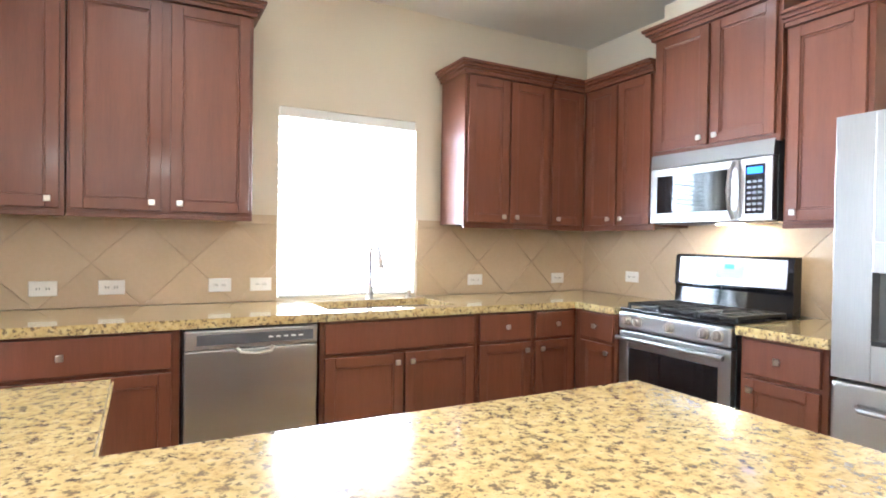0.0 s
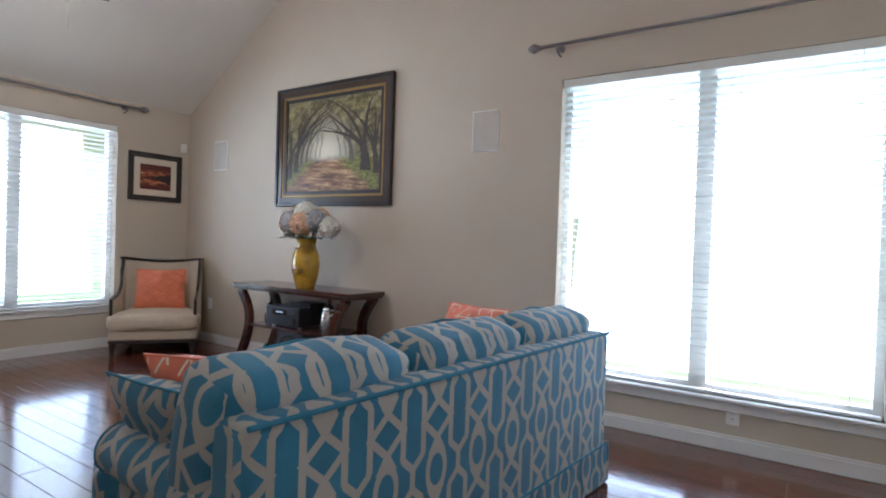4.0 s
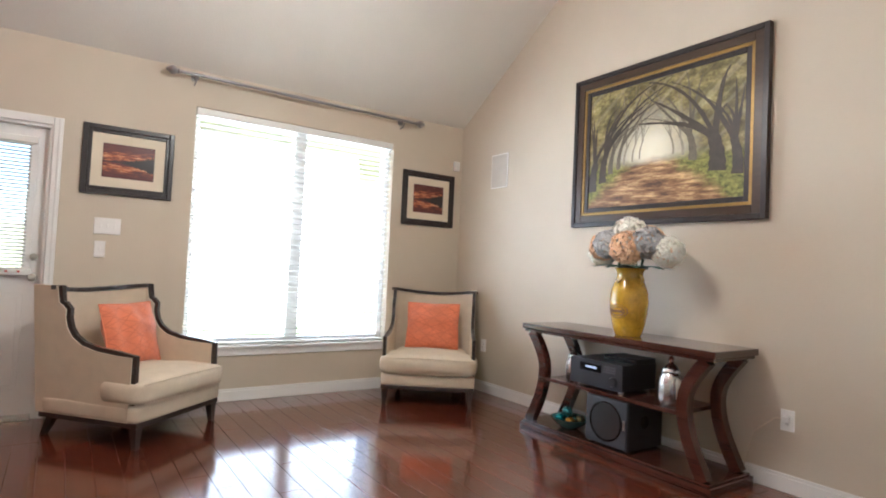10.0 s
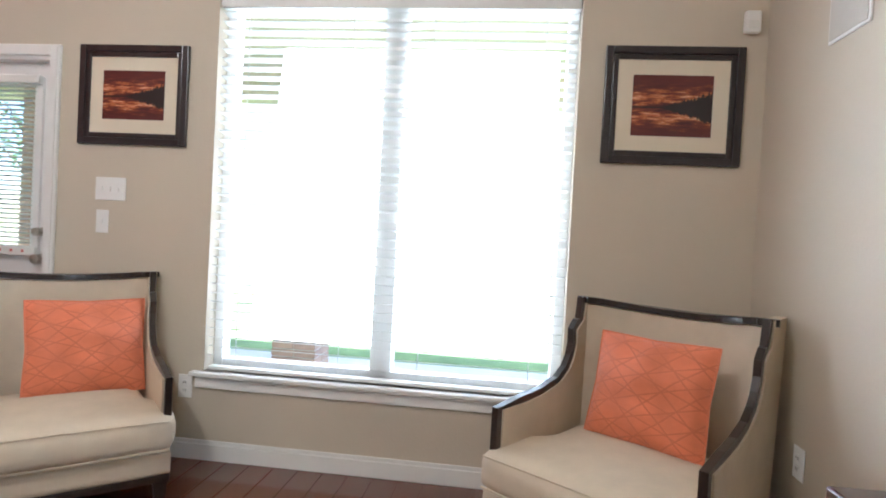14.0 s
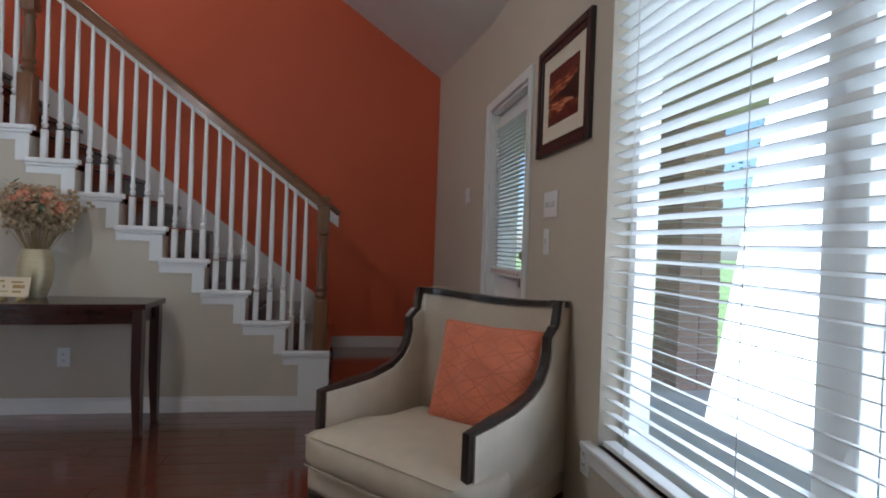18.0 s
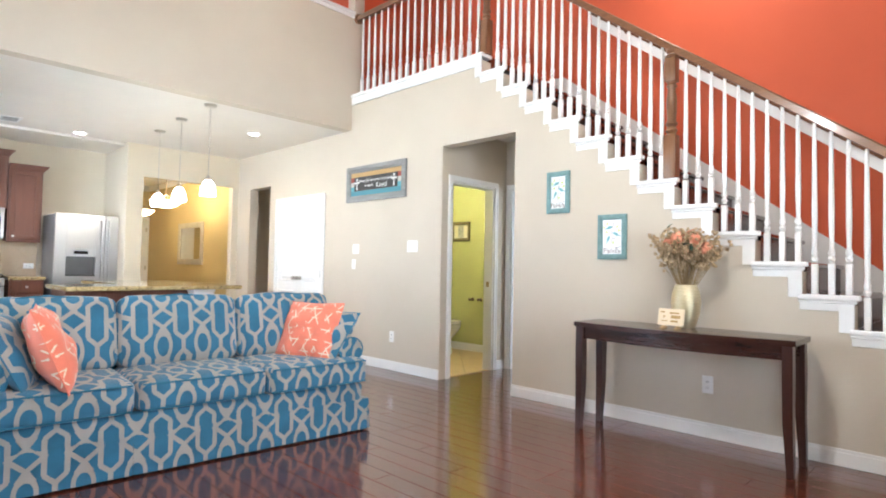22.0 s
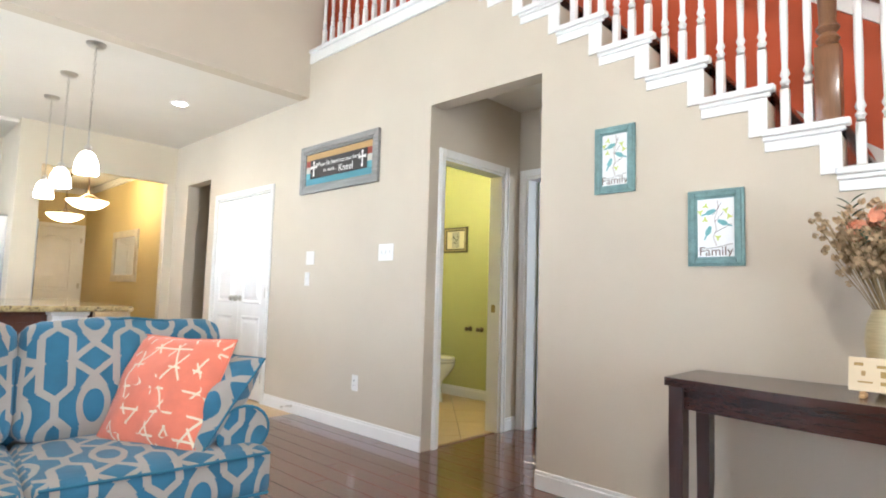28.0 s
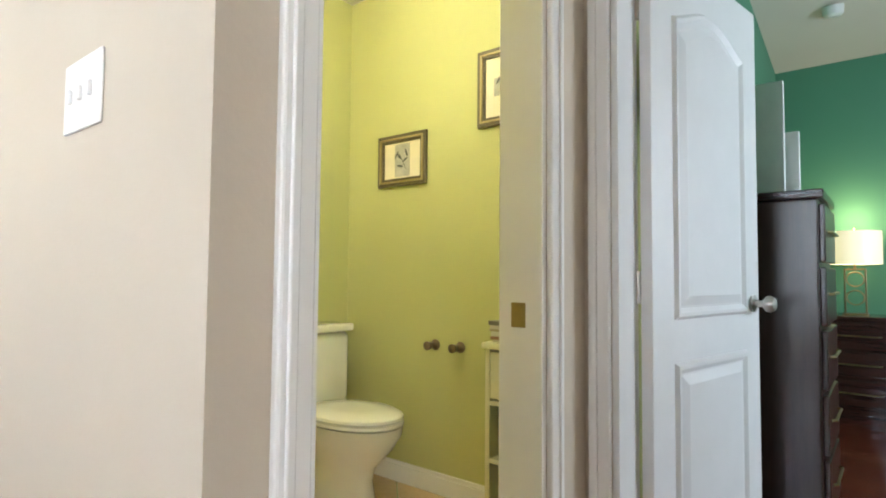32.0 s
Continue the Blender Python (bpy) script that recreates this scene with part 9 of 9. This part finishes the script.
M_BARK = plain("tree_bark", (0.14, 0.10, 0.07), 0.9, vary=0.3, scale=20)
M_LEAVES = plain("green_leaves", (0.09, 0.16, 0.04), 0.6, vary=0.4, scale=3)
M_LAWN = plain("lawn_grass", (0.26, 0.36, 0.14), 0.95, vary=0.3, scale=2, grain=60, relief=0.6)
M_SLAB = plain("patio_concrete", (0.74, 0.71, 0.66), 0.9, vary=0.1, scale=3, grain=90)
M_FENCE = wood("cedar_fence_wood", (0.55, 0.46, 0.34), (0.72, 0.63, 0.50), 0.8, 2, 0.0, 2, 0.3)
M_BRICK = plain("red_brown_brick", (0.52, 0.36, 0.28), 0.9, vary=0.35, scale=9, grain=120, relief=0.4, island=True)
M_MORTAR = plain("pale_mortar", (0.65, 0.61, 0.55), 0.95)
bm = B()
box(bm, -120, 140, -120, 140, -0.5, -0.15)
solid("ground", bm, M_LAWN, "green lawn behind the house", "ground")
bm = box(B(), -2.7, -0.21, -4.0, 5.4, -0.16, -0.04, 0.01)
solid("pavement_patio", bm, M_SLAB, "pale concrete patio slab", "pavement")
cols = [thing("brick_column", "square brick column holding the patio roof", "column", Matrix.Translation((-2.15, y, -0.04)), "patio columns") for y in (1.72, -0.75, -3.05)]
col = cols[0]
for col in cols:
    part("core", box(B(), -0.185, 0.185, -0.185, 0.185, 0, 2.60), M_MORTAR, col)
brick = mesh_of("brick", box(B(), -0.095, 0.095, -0.006, 0.006, -0.0285, 0.0285, 0.003, 1), M_BRICK)
for row, col, side, k in [(a, b, c, d) for a in range(38) for b in cols for c in range(4) for d in range(2)]:
            b = new("brick", brick)
            b.parent = col
            off = (-0.098 if k == 0 else 0.098) + (0.0 if row % 2 else 0.004)
            b.matrix_basis = pose(0, 0, 0.035 + row * 0.067, 0, 0, 90 * side) @ Matrix.Translation((off, -0.189, 0))
bm = B()
box(bm, -2.8, -0.21, -4.2, 5.8, 2.56, 2.70)
box(bm, -2.34, -1.96, -4.2, 5.8, 2.32, 2.56)
solid("roof_patio", bm, plain("cream_soffit", (0.66, 0.60, 0.44), 0.7), "cream covered patio roof with a beam", "roof")
fe = thing("garden_fence", "tall weathered cedar board fence", "fence")
pk = mesh_of("board", box(B(), -0.068, 0.068, -0.009, 0.009, 0, 1.85, 0.003, 1), M_FENCE)
for k in range(150):
    b = new("board", pk)
    b.parent = fe
    b.matrix_basis = pose(-9.5, -9.0 + k * 0.142, -0.15, 0, 0, 90)
for k in range(110):
    b = new("board", pk)
    b.parent = fe
    b.matrix_basis = pose(-2.5 + k * 0.142, 9.6, -0.15)
for x0, y0, h, r, s in ((-12.0, -8.6, 5.6, 1.9, 1), (-16.0, -14.0, 7.0, 2.6, 2), (-22.0, 9.0, 3.6, 1.6, 3)):
    tree(x0, y0, h, r, s)

# ---- small wall fittings ----
ds = thing("door_stop", "small spring door stop on the baseboard", "door stop", pose(6.858, 0.018, 0.06, -90, 0, 0))
part("spring", lathe(B(), ((0.010, 0), (0.006, 0.006), (0.005, 0.06), (0.009, 0.062), (0.009, 0.075), (0.0, 0.078)), None, 12), M_NICKEL, ds, smooth=True)

ds = thing("door_stop", "short satin nickel spring door stop on the baseboard", "door stop", Matrix.Translation((6.817, 0.014, 0.065)))
part("base", lathe(B(), ((0.012, 0.0), (0.012, 0.004), (0.006, 0.006)), pose(0, 0, 0, -90, 0, 0), 12), M_NICKEL, ds, smooth=True)
part("spring", sweep(B(), [(0.005 * math.cos(k * 0.9), 0.005 + 0.0009 * k, 0.005 * math.sin(k * 0.9)) for k in range(66)], 0.0012, 0.0012, n=5), M_NICKEL, ds, smooth=True)
part("tip", lathe(B(), ((0.007, 0.0), (0.008, 0.006), (0.005, 0.012), (0.0, 0.013)), Matrix.Translation((0, 0.063, 0)) @ pose(0, 0, 0, -90, 0, 0), 12), M_PLATE, ds, "white rubber tip", True)

# ---- wood floor ----
fw = thing("floor_wood", "glossy dark red-brown plank floor", "floor", kind="structure")
PW, G = 0.1271, 0.0016
rnd = random.Random(7)
plank_len = {}


def plank_mesh(length):
    key = round(length, 3)
    if key not in plank_len:
        bm = B()
        e = 0.0018
        x, y = length / 2 - G / 2, PW / 2 - G / 2
        rings = [[bm.verts.new(co) for co in ((-x + i, -y + i, zz), (x - i, -y + i, zz), (x - i, y - i, zz), (-x + i, y - i, zz))] for i, zz in ((0, -0.012), (0, -e * 0.6), (e, 0))]
        for a, b in zip(rings, rings[1:]):
            for k in range(4):
                bm.faces.new((a[k], a[(k + 1) % 4], b[(k + 1) % 4], b[k]))
        bm.faces.new(rings[-1])
        plank_len[key] = mesh_of("plank", bm, M_PLANK)
    return plank_len[key]


def lay(x0, x1, y0, y1, parent):
    rows = int(math.ceil((y1 - y0) / PW))
    for j in range(rows):
        y = y0 + (j + 0.5) * PW
        x = x0
        first = round(rnd.uniform(0.3, 1.2) * 5) / 5
        n = first
        while x < x1 - 0.02:
            n = min(n, x1 - x)
            if x1 - x - n < 0.12:
                n = x1 - x
            ob = new("plank", plank_mesh(n))
            ob.parent = parent
            ob.matrix_basis = Matrix.Translation((x + n / 2, y, 0))
            x += n
            n = rnd.choice((1.2, 1.2, 1.0, 1.4))


lay(0.0, XK, 0.0, YP + 0.05, fw)
lay(0.0, X0 + 0.3, -10 * PW, 0.0, fw)
lay(HX0, HX1, -9 * PW, 0.0, fw)
bm = B()
y = -9 * PW
while y > -5.2:
    x = 2.2
    while x < 5.4:
        n = rnd.choice((1.2, 1.0, 1.4))
        box(bm, x + 0.001, min(x + n, 5.4) - 0.001, y - PW + 0.001, y - 0.001, -0.012, 0)
        x += n
    y -= PW
st = part("planks", bm, M_PLANK, fw)
tagged(st, "", "", "", "stuff")

# ---- tile floors ----
ft = thing("floor_tile", "beige stone tile floor laid on the diagonal", "floor", kind="structure")
diagonal_tiles(ft, "tile", [(XK, 9.72, 0.0, YS), (9.72, XR, 0.0, 1.48), (8.74, 9.70, -1.2, 0.0)], 0.46, 0.005, (7.0, 0.10), Matrix.Identity(4), M_TILE, 0.012)
diagonal_tiles(ft, "tile", [(XR, 14.08, -0.13, 3.4), (HX1 + 0.06, 7.0, -1.78, -WT)], 0.46, 0.005, (7.0, 0.10), Matrix.Identity(4), M_TILE, 0.012)
